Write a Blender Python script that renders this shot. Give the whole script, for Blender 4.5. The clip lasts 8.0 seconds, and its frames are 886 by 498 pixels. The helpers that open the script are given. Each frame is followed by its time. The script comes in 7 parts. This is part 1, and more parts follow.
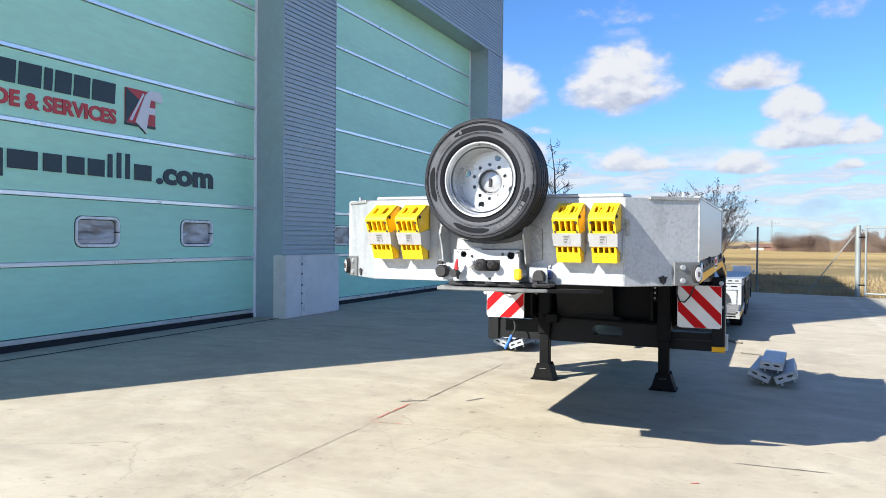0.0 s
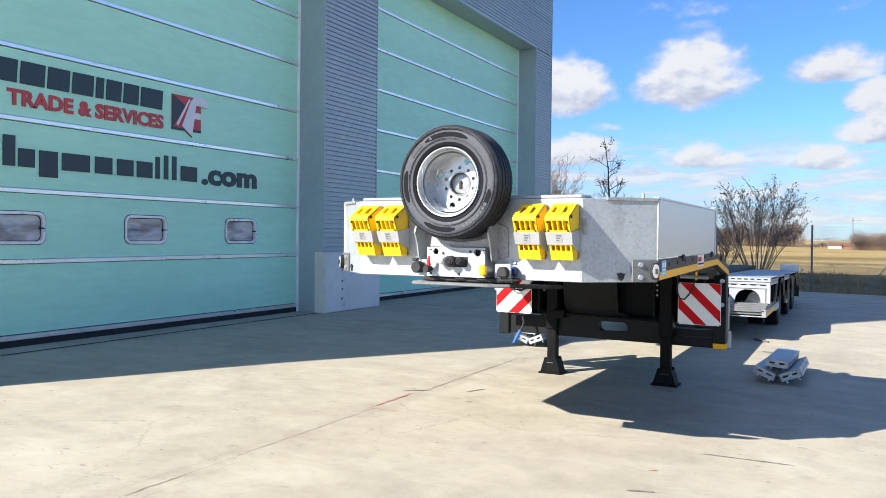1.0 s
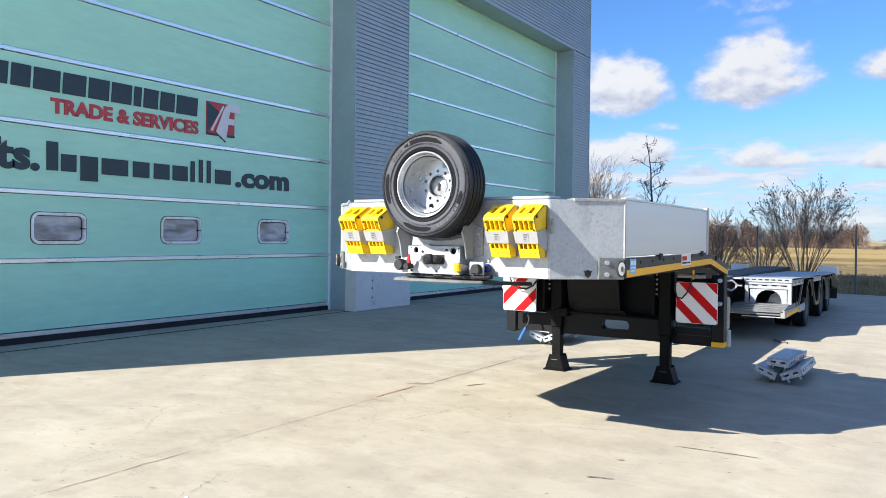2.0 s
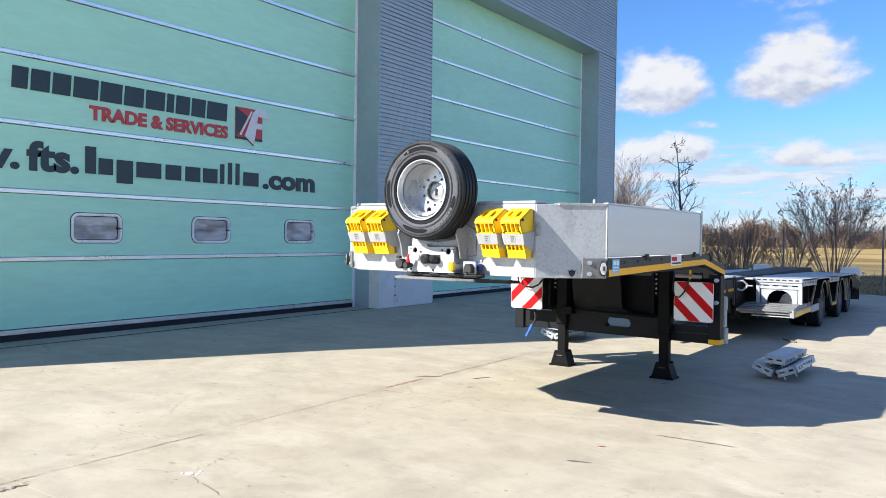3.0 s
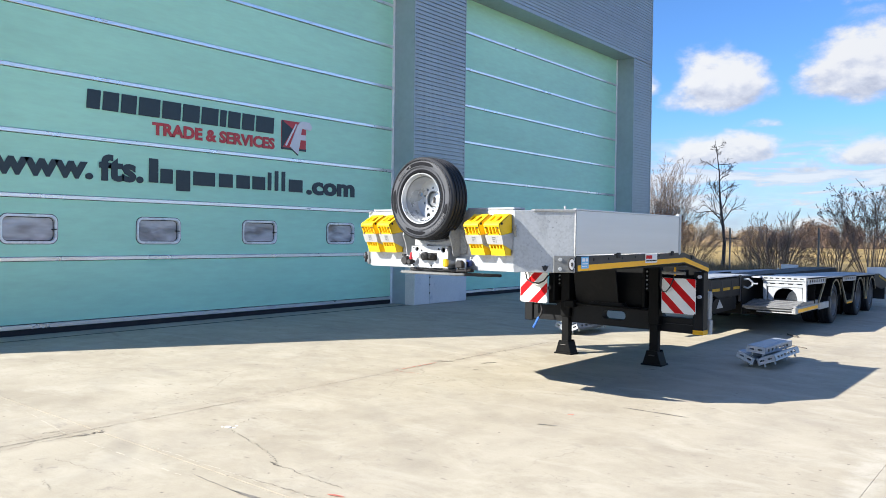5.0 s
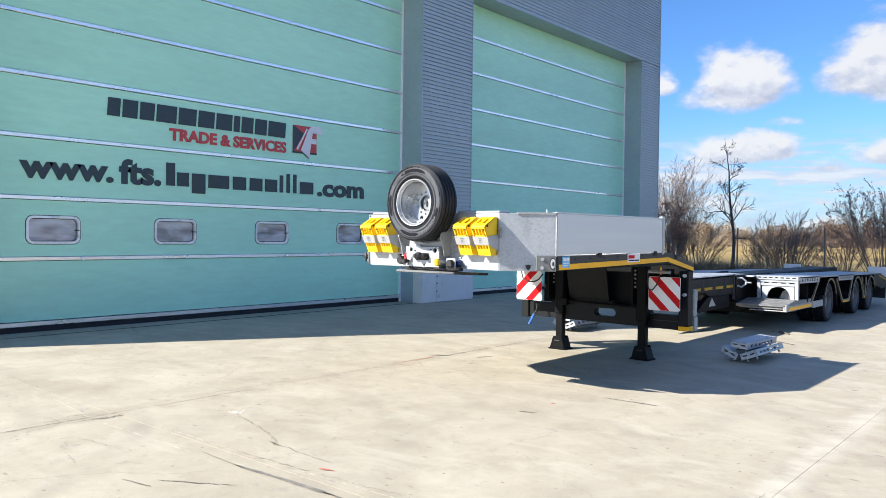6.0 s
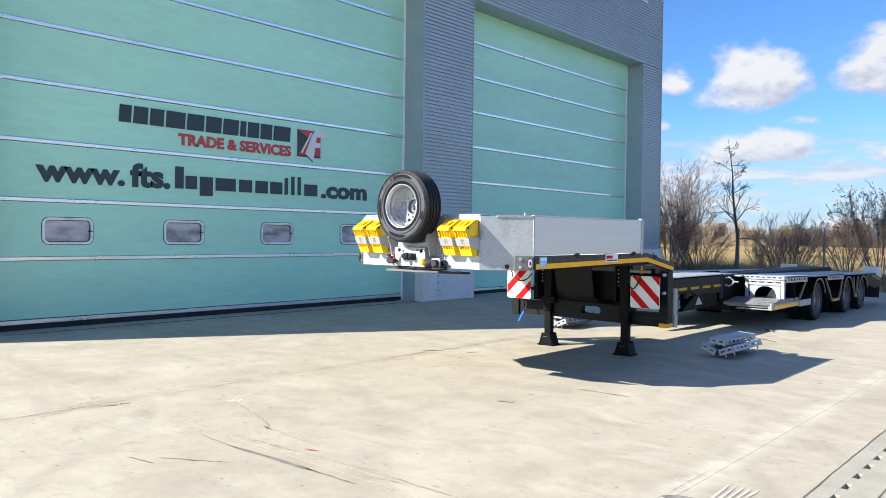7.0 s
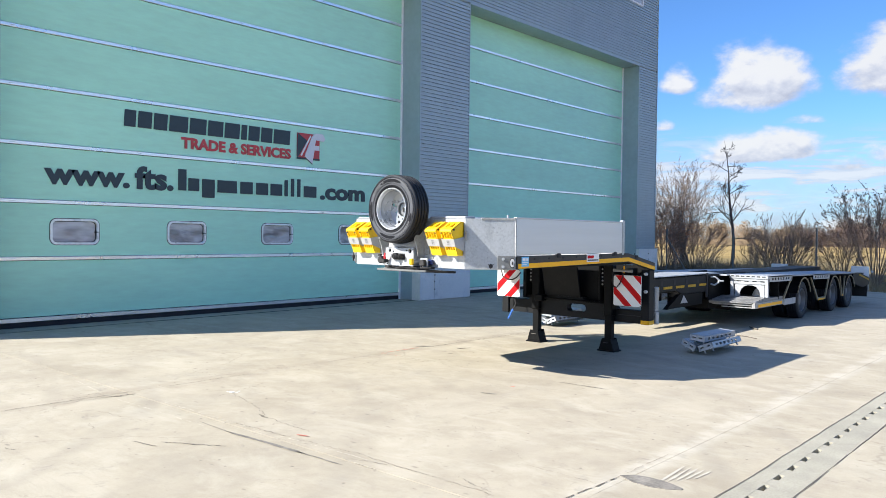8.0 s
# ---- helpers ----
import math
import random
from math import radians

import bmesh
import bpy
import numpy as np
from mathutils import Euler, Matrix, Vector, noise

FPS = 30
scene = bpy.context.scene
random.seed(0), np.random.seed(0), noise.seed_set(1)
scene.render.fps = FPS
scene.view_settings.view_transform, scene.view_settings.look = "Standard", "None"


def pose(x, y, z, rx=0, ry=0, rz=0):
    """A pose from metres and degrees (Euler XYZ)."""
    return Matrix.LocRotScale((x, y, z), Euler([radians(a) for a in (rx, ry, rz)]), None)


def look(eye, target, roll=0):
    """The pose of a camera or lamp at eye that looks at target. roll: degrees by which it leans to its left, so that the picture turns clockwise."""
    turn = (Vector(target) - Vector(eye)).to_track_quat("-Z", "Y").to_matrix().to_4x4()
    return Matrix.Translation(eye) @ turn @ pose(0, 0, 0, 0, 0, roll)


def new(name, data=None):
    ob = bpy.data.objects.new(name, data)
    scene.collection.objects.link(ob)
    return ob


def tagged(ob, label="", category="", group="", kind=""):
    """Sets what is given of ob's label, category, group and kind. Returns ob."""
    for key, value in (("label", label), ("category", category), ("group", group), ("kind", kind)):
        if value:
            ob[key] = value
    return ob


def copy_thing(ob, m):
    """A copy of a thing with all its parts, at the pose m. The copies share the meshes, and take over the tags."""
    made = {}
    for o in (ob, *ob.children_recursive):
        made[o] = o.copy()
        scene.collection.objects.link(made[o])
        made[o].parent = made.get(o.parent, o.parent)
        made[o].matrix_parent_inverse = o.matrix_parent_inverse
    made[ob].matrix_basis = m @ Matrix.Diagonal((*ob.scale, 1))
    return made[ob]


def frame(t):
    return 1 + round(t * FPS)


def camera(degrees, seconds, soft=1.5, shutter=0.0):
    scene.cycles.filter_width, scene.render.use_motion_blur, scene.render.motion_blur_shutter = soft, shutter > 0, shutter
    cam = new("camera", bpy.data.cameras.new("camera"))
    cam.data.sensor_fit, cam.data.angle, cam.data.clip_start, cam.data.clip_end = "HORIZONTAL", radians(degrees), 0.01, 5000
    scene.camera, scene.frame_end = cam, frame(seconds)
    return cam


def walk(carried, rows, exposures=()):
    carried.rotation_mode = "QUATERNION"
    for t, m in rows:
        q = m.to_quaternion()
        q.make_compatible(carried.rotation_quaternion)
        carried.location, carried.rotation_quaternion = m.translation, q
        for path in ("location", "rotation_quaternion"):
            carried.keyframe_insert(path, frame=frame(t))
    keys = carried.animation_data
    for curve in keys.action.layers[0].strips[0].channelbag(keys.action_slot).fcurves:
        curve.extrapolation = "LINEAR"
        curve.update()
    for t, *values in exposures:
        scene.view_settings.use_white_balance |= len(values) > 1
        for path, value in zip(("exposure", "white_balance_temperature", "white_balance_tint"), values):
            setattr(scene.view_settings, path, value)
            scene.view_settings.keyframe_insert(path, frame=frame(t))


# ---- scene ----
cam = camera(60.3, 8.0, soft=0.8)
PATH = [
    (0, (-0.447, -0.029, 1.591), (-1.237, 1.808, 1.565), 0.5),
    (0.5, (-0.082, -0.035, 1.599), (-0.955, 1.764, 1.567), 0.5),
    (1, (0.306, -0.087, 1.602), (-0.643, 1.673, 1.568), 0.6),
    (1.5, (0.648, -0.07, 1.59), (-0.368, 1.652, 1.557), 0.6),
    (3, (1.453, -0.313, 1.613), (0.307, 1.325, 1.578), 0.8),
    (3.5, (1.698, -0.483, 1.639), (0.521, 1.134, 1.599), 0.8),
    (4, (2.019, -0.599, 1.632), (0.804, 0.99, 1.595), 0.7),
    (4.5, (2.292, -0.773, 1.616), (1.053, 0.796, 1.582), 0.7),
    (6, (3.121, -1.188, 1.639), (1.824, 0.334, 1.604), 0.7),
    (6.5, (3.387, -1.319, 1.659), (2.079, 0.194, 1.622), 0.7),
    (7, (3.69, -1.4, 1.661), (2.368, 0.1, 1.625), 0.7),
    (7.5, (3.936, -1.534, 1.667), (2.609, -0.038, 1.631), 0.7),
    (8, (4.134, -1.629, 1.68), (2.805, -0.135, 1.643), 0.7),
]
walk(cam, [(t, look(eye, target, roll)) for t, eye, target, roll in PATH], [(0, 1.22), (4.5, 1.24), (8, 1.23)])

# ---------------------------------------------------------------- light
SUN_WAY = Vector((0.875, 1.315, -1.0)).normalized()
lamp = bpy.data.lights.new("sun", "SUN")
lamp.energy, lamp.angle, lamp.color = 5.0, radians(0.53), (1.0, 0.948, 0.865)
sun = new("sun", lamp)
sun.matrix_world = look((-30, -45, 40), Vector((-30, -45, 40)) + SUN_WAY)

world = bpy.data.worlds.new("sky")
scene.world = world
world.use_nodes = True


class Nodes:
    """A short way to write node trees."""

    def __init__(self, tree):
        self.tree = tree
        tree.nodes.clear()

    def add(self, kind, ins=(), **settings):
        n = self.tree.nodes.new(kind)
        for key, value in settings.items():
            if key == "operation":
                n.operation = value
            elif key == "use_clamp":
                n.use_clamp = value
            elif key == "data_type":
                n.data_type = value
            elif key == "blend_type":
                n.blend_type = value
            elif key == "feature":
                n.feature = value
            elif key == "interpolation_type":
                n.interpolation_type = value
            elif key == "wave":
                n.wave_type, n.rings_direction, n.wave_profile = value
        for key, value in dict(ins).items():
            self.put(n.inputs[key], value)
        return n

    def put(self, socket, value):
        if isinstance(value, bpy.types.NodeSocket):
            self.tree.links.new(value, socket)
        elif isinstance(value, bpy.types.Node):
            self.tree.links.new(value.outputs[0], socket)
        else:
            socket.default_value = value

    def math(self, op, a, b=0.0, c=0.0, clamp=False):
        return self.add("ShaderNodeMath", {0: a, 1: b, 2: c}, operation=op, use_clamp=clamp).outputs[0]

    def ramp(self, fac, stops):
        n = self.add("ShaderNodeValToRGB", {0: fac})
        els = n.color_ramp.elements
        while len(els) < len(stops):
            els.new(0.5)
        for e, (p, c) in zip(els, stops):
            e.position, e.color = p, (*c, 1) if len(c) == 3 else c
        return n.outputs[0]

    def mix(self, fac, a, b, blend="MIX"):
        n = self.add("ShaderNodeMix", {0: fac}, data_type="RGBA", blend_type=blend)
        self.put(n.inputs[6], a)
        self.put(n.inputs[7], b)
        return n.outputs[2]

    def noise(self, vec, scale, detail=4.0, rough=0.55, distort=0.0):
        return self.add("ShaderNodeTexNoise", {"Vector": vec, "Scale": scale, "Detail": detail, "Roughness": rough, "Distortion": distort}).outputs[0]


def build_sky():
    n = Nodes(world.node_tree)
    sky = n.add("ShaderNodeTexSky")
    sky.sky_type, sky.sun_disc, sky.sun_elevation, sky.sun_rotation = "NISHITA", False, radians(32.3), radians(213.6)
    sky.altitude, sky.air_density, sky.dust_density, sky.ozone_density = 100.0, 1.0, 0.1, 3.0
    way = n.add("ShaderNodeTexCoord").outputs["Generated"]
    xyz = n.add("ShaderNodeSeparateXYZ", {0: way})
    x, y, z = xyz.outputs
    az = n.math("MULTIPLY", n.math("ARCTAN2", x, y), 57.29578)
    el = n.math("MULTIPLY", n.math("ARCSINE", z), 57.29578)
    # streets of unseen cumulus, squeezed together towards the horizon, added for fill light
    far = n.math("ADD", n.math("MAXIMUM", z, 0.0), 0.13)
    plane = n.add("ShaderNodeCombineXYZ", {0: n.math("DIVIDE", x, far), 1: n.math("DIVIDE", y, far), 2: 3.0})
    drift = n.noise(plane.outputs[0], 1.15, 3.0, 0.5)
    flat = n.add("ShaderNodeCombineXYZ", {0: n.math("MULTIPLY", az, 0.30), 1: n.math("MULTIPLY", el, 0.48), 2: 1.7})
    puff = n.noise(flat.outputs[0], 1.0, 9.0, 0.56, 0.1)
    over = n.add("ShaderNodeVectorMath", {0: flat.outputs[0], 1: (-0.10, 0.26, 0.0)}, operation="ADD").outputs[0]
    puff_over = n.noise(over, 1.0, 5.0, 0.55, 0.1)
    # the cumulus clouds over the field, flat below and heaped above: bearing, base, half width, height, weight
    clouds = [(-10.4, 9.3, 3.6, 5.4, 1.0), (-19.5, 9.1, 3.3, 4.6, 1.0), (-24.6, 10.2, 1.5, 2.2, 0.8), (-1.0, 10.4, 3.0, 2.8, 0.9), (2.3, 6.4, 3.5, 2.5, 1.0), (1.3, 8.2, 2.0, 2.6, 0.95),
              (5.4, 6.6, 1.2, 1.9, 1.0), (-9.7, 4.9, 3.4, 1.9, 0.95), (-2.2, 4.7, 2.3, 1.9, 0.9), (4.5, 4.8, 1.1, 0.9, 0.9), (-19.1, 5.3, 3.8, 2.1, 1.0), (-13.2, 4.5, 1.5, 1.2, 0.95),
              (-16.4, 7.7, 1.8, 1.0, 0.25), (-25.8, 7.6, 1.3, 1.0, 0.3), (-10.6, 15.0, 5.4, 2.6, 0.16), (3.0, 14.4, 5.0, 2.6, 0.16), (10.5, 8.0, 4.0, 3.4, 0.9)]
    total, heights, weights = None, None, None
    for a, e, w, h, k in clouds:
        u = n.math("DIVIDE", n.math("SUBTRACT", az, a), 1.18 * w)
        v = n.math("DIVIDE", n.math("SUBTRACT", el, e), h)
        rise = n.math("MAXIMUM", n.math("MULTIPLY_ADD", v, 1.2, -0.3), n.math("MULTIPLY_ADD", v, -3.2, 0.8))
        d = n.math("ADD", n.math("MULTIPLY", u, u), n.math("MULTIPLY", rise, rise))
        g = n.math("MULTIPLY", n.math("EXPONENT", n.math("MULTIPLY", d, -2.0)), k)
        heights = n.math("MULTIPLY", g, v) if heights is None else n.math("MULTIPLY_ADD", g, v, heights)
        weights = n.math("ADD", g, 1e-4) if weights is None else n.math("ADD", weights, g)
        inside = n.math("SUBTRACT", k, d)
        total = inside if total is None else n.math("MAXIMUM", total, inside)
    heaped = n.math("DIVIDE", heights, weights)
    shape = n.math("ADD", n.math("MULTIPLY", n.math("MAXIMUM", total, -0.6), 0.62), n.math("MULTIPLY", n.math("SUBTRACT", puff, 0.5), 1.5))
    here = n.math("MULTIPLY", n.add("ShaderNodeMapRange", {0: n.math("ABSOLUTE", n.math("ADD", az, 10.0)), 1: 20.0, 2: 34.0, 3: 1.0, 4: 0.0}).outputs[0],
                  n.add("ShaderNodeMapRange", {0: el, 1: 17.0, 2: 24.0, 3: 1.0, 4: 0.0}).outputs[0])
    toward = n.add("ShaderNodeVectorMath", {0: way, 1: tuple(-SUN_WAY)}, operation="DOT_PRODUCT").outputs["Value"]
    # thicker low down outside the view, to light the doors
    deep = n.add("ShaderNodeMapRange", {0: el, 1: 12.0, 2: 34.0, 3: 0.47, 4: 0.60}, interpolation_type="SMOOTHSTEP").outputs[0]
    back = n.math("MULTIPLY", n.math("SUBTRACT", drift, n.math("MULTIPLY_ADD", toward, -0.06, deep)), 1.6)
    back = n.math("MULTIPLY_ADD", here, -0.6, back)
    shape = n.math("MAXIMUM", shape, n.math("ADD", back, n.math("MULTIPLY", n.math("SUBTRACT", puff, 0.5), 0.7)))
    mask = n.add("ShaderNodeMapRange", {0: shape, 1: -0.08, 2: 0.40}, interpolation_type="SMOOTHSTEP").outputs[0]
    low = n.add("ShaderNodeMapRange", {0: el, 1: 1.5, 2: 9.5, 3: 0.86, 4: 0.0}, interpolation_type="SMOOTHSTEP").outputs[0]
    veil = n.math("MULTIPLY", low, n.math("ADD", n.math("MULTIPLY", puff, 1.3), 0.1), clamp=True)
    # long low banks of cloud above the horizon
    long_ = n.add("ShaderNodeCombineXYZ", {0: n.math("MULTIPLY", az, 0.17), 1: n.math("MULTIPLY", el, 1.05), 2: 5.2})
    bank = n.noise(long_.outputs[0], 1.0, 7.0, 0.6, 0.3)
    street = n.add("ShaderNodeMapRange", {0: bank, 1: 0.42, 2: 0.62}).outputs[0]
    bank = n.add("ShaderNodeMapRange", {0: bank, 1: 0.40, 2: 0.56}, interpolation_type="SMOOTHSTEP").outputs[0]
    bank = n.math("MULTIPLY", bank, n.add("ShaderNodeMapRange", {0: el, 1: 5.0, 2: 8.5, 3: 0.9, 4: 0.0}, interpolation_type="SMOOTHSTEP").outputs[0])
    heap = mask
    mask = n.math("MAXIMUM", mask, n.math("MAXIMUM", veil, bank))
    up = n.math("GREATER_THAN", z, 0.0)
    mask = n.math("MULTIPLY", mask, up)
    # white tops, lavender-grey bases
    tone = n.math("ADD", n.math("MULTIPLY", heaped, 0.85), n.math("MULTIPLY", n.math("SUBTRACT", puff, puff_over), 1.9))
    tone = n.math("ADD", tone, n.math("MULTIPLY_ADD", here, -0.36, 0.64))
    light = n.ramp(tone, [(0.14, (0.56, 0.59, 0.71)), (0.42, (0.76, 0.79, 0.89)), (0.66, (0.98, 0.98, 1.0)), (0.85, (1.0, 1.0, 1.0))])
    light = n.mix(heap, n.mix(bank, (0.56, 0.65, 0.84, 1), n.ramp(street, [(0.0, (0.60, 0.67, 0.84)), (0.45, (0.74, 0.78, 0.89)), (1.0, (0.97, 0.97, 1.0))])), light)
    blue = n.mix(1.0, n.add("ShaderNodeVectorMath", {0: sky.outputs[0], 1: (SKY, SKY, SKY)}, operation="MULTIPLY").outputs[0], (0.64, 0.98, 1.42, 1), "MULTIPLY")
    # clouds shine brighter towards the sun, boosted and tinted blue as fill light
    glow = n.math("MULTIPLY", n.math("POWER", n.math("MULTIPLY_ADD", toward, 0.5, 0.5, clamp=True), 2.0), 1.1)
    power = n.math("MULTIPLY", n.math("ADD", glow, 1.0), CLOUD)
    light = n.mix(n.math("MULTIPLY", glow, 0.24, clamp=True), light, (0.79, 0.92, 1.13, 1))
    white = n.add("ShaderNodeVectorMath", {0: light, 1: n.add("ShaderNodeCombineXYZ", {0: power, 1: power, 2: power}).outputs[0]}, operation="MULTIPLY").outputs[0]
    colour = n.mix(n.math("MULTIPLY", mask, 0.93), blue, white)
    bg = n.add("ShaderNodeBackground", {0: colour, 1: 1.0})
    n.add("ShaderNodeOutputWorld", {0: bg.outputs[0]})


SKY, CLOUD = 0.061, 0.36
build_sky()


# ---------------------------------------------------------------- materials
def surface(name, base, rough=0.6, metal=0.0, vary=0.12, big=0.8, fine=25.0, bump=0.1, depth=0.004, stain=None, stain_amount=0.0, rough_vary=0.12,
            stretch=(1, 1, 1), each=0.0, coat=0.0, specular=0.5):
    """A worn surface: two scales of colour change, uneven gloss, fine relief, and stains of a colour of their own."""
    m = bpy.data.materials.new(name)
    m.use_nodes = True
    n = Nodes(m.node_tree)
    pos = n.add("ShaderNodeTexCoord").outputs["Object"]
    vec = n.add("ShaderNodeMapping", {"Vector": pos, "Scale": stretch}).outputs[0]
    a = n.noise(vec, big, 5.0, 0.6)
    b = n.noise(vec, fine, 4.0, 0.6)
    lo = [max(0.0, c * (1 - 2 * vary)) for c in base]
    hi = [min(1.0, c * (1 + 2 * vary)) for c in base]
    both = n.math("ADD", n.math("MULTIPLY", a, 0.6), n.math("MULTIPLY", b, 0.4))
    colour = n.ramp(both, [(0.3, lo), (0.7, hi)])
    if stain:
        s = n.noise(vec, big * 2.3, 8.0, 0.68, 0.4)
        k = n.add("ShaderNodeMapRange", {0: s, 1: 0.56, 2: 0.72, 3: 0.0, 4: stain_amount}).outputs[0]
        colour = n.mix(k, colour, (*stain, 1))
    if each:
        r = n.add("ShaderNodeObjectInfo").outputs["Random"]
        colour = n.mix(1.0, colour, n.ramp(r, [(0.0, (1 - each,) * 3), (1.0, (1.0, 1.0, 1.0))]), "MULTIPLY")
    gloss = n.math("ADD", n.math("MULTIPLY", n.math("SUBTRACT", a, 0.5), 2 * rough_vary), rough, clamp=True)
    shader = n.add("ShaderNodeBsdfPrincipled", {"Base Color": colour, "Roughness": gloss, "Metallic": metal, "Coat Weight": coat, "Specular IOR Level": specular})
    if bump:
        relief = n.add("ShaderNodeBump", {"Strength": bump, "Distance": depth, "Height": n.math("ADD", b, n.math("MULTIPLY", a, 0.5))})
        n.put(shader.inputs["Normal"], relief.outputs[0])
    n.add("ShaderNodeOutputMaterial", {0: shader.outputs[0]})
    return m


def galvanised(name, base, rough=0.42, metal=0.45, spangle=0.16):
    """Hot-dip galvanised steel: crystals of zinc, streaks and dull patches."""
    m = bpy.data.materials.new(name)
    m.use_nodes = True
    n = Nodes(m.node_tree)
    pos = n.add("ShaderNodeTexCoord").outputs["Object"]
    cells = n.add("ShaderNodeTexVoronoi", {"Vector": pos, "Scale": 55.0}, feature="F1").outputs["Color"]
    grey = n.add("ShaderNodeSeparateColor", {0: cells}).outputs[0]
    cloud = n.noise(pos, 3.2, 7.0, 0.65, 0.6)
    streak = n.noise(n.add("ShaderNodeMapping", {"Vector": pos, "Scale": (9, 9, 1.2)}).outputs[0], 1.5, 5.0, 0.6)
    v = n.math("ADD", n.math("MULTIPLY", grey, 0.25), n.math("ADD", n.math("MULTIPLY", cloud, 0.5), n.math("MULTIPLY", streak, 0.25)))
    colour = n.ramp(v, [(0.28, [c * (1 - 1.9 * spangle) for c in base]), (0.5, base), (0.75, [min(1, c * (1 + spangle)) for c in base])])
    drip = n.noise(n.add("ShaderNodeMapping", {"Vector": pos, "Scale": (5, 5, 1.6)}).outputs[0], 1.1, 7.0, 0.66, 0.5)
    drip = n.add("ShaderNodeMapRange", {0: drip, 1: 0.53, 2: 0.70, 3: 0.0, 4: 0.45}).outputs[0]
    colour = n.mix(drip, colour, (*[c * 0.52 for c in base], 1))
    # dark pits and dross, thickest in a few patches
    pit = n.add("ShaderNodeMapRange", {0: n.noise(pos, 42.0, 4.0, 0.7), 1: 0.60, 2: 0.70}).outputs[0]
    pit = n.math("MULTIPLY", pit, n.add("ShaderNodeMapRange", {0: n.noise(pos, 2.6, 3.0, 0.6), 1: 0.42, 2: 0.62, 3: 0.1, 4: 0.75}).outputs[0])
    colour = n.mix(pit, colour, (*[c * 0.38 for c in base], 1))
    gloss = n.math("ADD", n.math("MULTIPLY", n.math("SUBTRACT", cloud, 0.5), 0.35), rough, clamp=True)
    shader = n.add("ShaderNodeBsdfPrincipled", {"Base Color": colour, "Roughness": gloss, "Metallic": metal})
    relief = n.add("ShaderNodeBump", {"Strength": 0.06, "Distance": 0.002, "Height": cloud})
    n.put(shader.inputs["Normal"], relief.outputs[0])
    n.add("ShaderNodeOutputMaterial", {0: shader.outputs[0]})
    return m


def concrete_ground():
    """Power-floated yard concrete: cloudy cement, tyre arcs, oil spots, pits and hairline cracks."""
    m = bpy.data.materials.new("yard_concrete")
    m.use_nodes = True
    n = Nodes(m.node_tree)
    pos = n.add("ShaderNodeTexCoord").outputs["Object"]
    cloud = n.noise(pos, 0.5, 10.0, 0.68, 0.4)
    mid = n.noise(pos, 2.6, 12.0, 0.74)
    grit = n.noise(pos, 90.0, 3.0, 0.7)
    base = n.ramp(cloud, [(0.28, (0.345, 0.305, 0.233)), (0.5, (0.425, 0.382, 0.296)), (0.72, (0.485, 0.442, 0.349))])
    base = n.mix(0.75, base, n.ramp(mid, [(0.36, (0.82, 0.81, 0.80)), (0.56, (1.0, 1.0, 1.0))]), "MULTIPLY")
    rub = n.add("ShaderNodeMapRange", {0: n.noise(pos, 7.0, 8.0, 0.72, 0.6), 1: 0.57, 2: 0.66}).outputs[0]
    rub = n.math("MULTIPLY", rub, n.add("ShaderNodeMapRange", {0: n.noise(pos, 1.1, 4.0, 0.6), 1: 0.42, 2: 0.60}).outputs[0])
    base = n.mix(n.math("MULTIPLY", rub, 0.55), base, (0.225, 0.210, 0.185, 1))
    base = n.mix(0.35, base, n.ramp(grit, [(0.3, (0.74, 0.72, 0.70)), (0.55, (1, 1, 1))]), "MULTIPLY")
    pale = n.noise(n.add("ShaderNodeMapping", {"Vector": pos, "Scale": (0.8, 1.4, 1.0), "Rotation": (0, 0, 0.25)}).outputs[0], 1.7, 9.0, 0.7, 0.5)
    base = n.mix(n.add("ShaderNodeMapRange", {0: pale, 1: 0.50, 2: 0.66, 3: 0.0, 4: 0.5}).outputs[0], base, (0.515, 0.478, 0.385, 1))
    # sweeping tyre marks
    sweep = n.add("ShaderNodeTexWave", {"Vector": n.add("ShaderNodeMapping", {"Vector": pos, "Location": (6.5, 3.0, 0)}).outputs[0], "Scale": 0.33,
                                        "Distortion": 5.0, "Detail": 3.0, "Detail Scale": 0.6}, wave=("RINGS", "Z", "SIN")).outputs[1]
    line = n.add("ShaderNodeMapRange", {0: sweep, 1: 0.80, 2: 0.98}).outputs[0]
    line = n.math("MULTIPLY", line, n.add("ShaderNodeMapRange", {0: n.noise(pos, 0.8, 5.0, 0.6), 1: 0.45, 2: 0.7}).outputs[0])
    base = n.mix(n.math("MULTIPLY", line, 0.38), base, (0.24, 0.215, 0.18, 1))
    # oil and rubber spots
    spots = n.add("ShaderNodeTexVoronoi", {"Vector": pos, "Scale": 1.15, "Randomness": 1.0}, feature="F1").outputs["Distance"]
    spot = n.add("ShaderNodeMapRange", {0: n.math("ADD", spots, n.math("MULTIPLY", mid, 0.07)), 1: 0.055, 2: 0.085, 3: 1.0, 4: 0.0}).outputs[0]
    base = n.mix(n.math("MULTIPLY", spot, 0.55), base, (0.12, 0.105, 0.09, 1))
    dust = n.add("ShaderNodeTexVoronoi", {"Vector": pos, "Scale": 5.3, "Randomness": 1.0}, feature="F1").outputs["Distance"]
    dot = n.add("ShaderNodeMapRange", {0: n.math("ADD", dust, n.math("MULTIPLY", mid, 0.05)), 1: 0.065, 2: 0.10, 3: 1.0, 4: 0.0}).outputs[0]
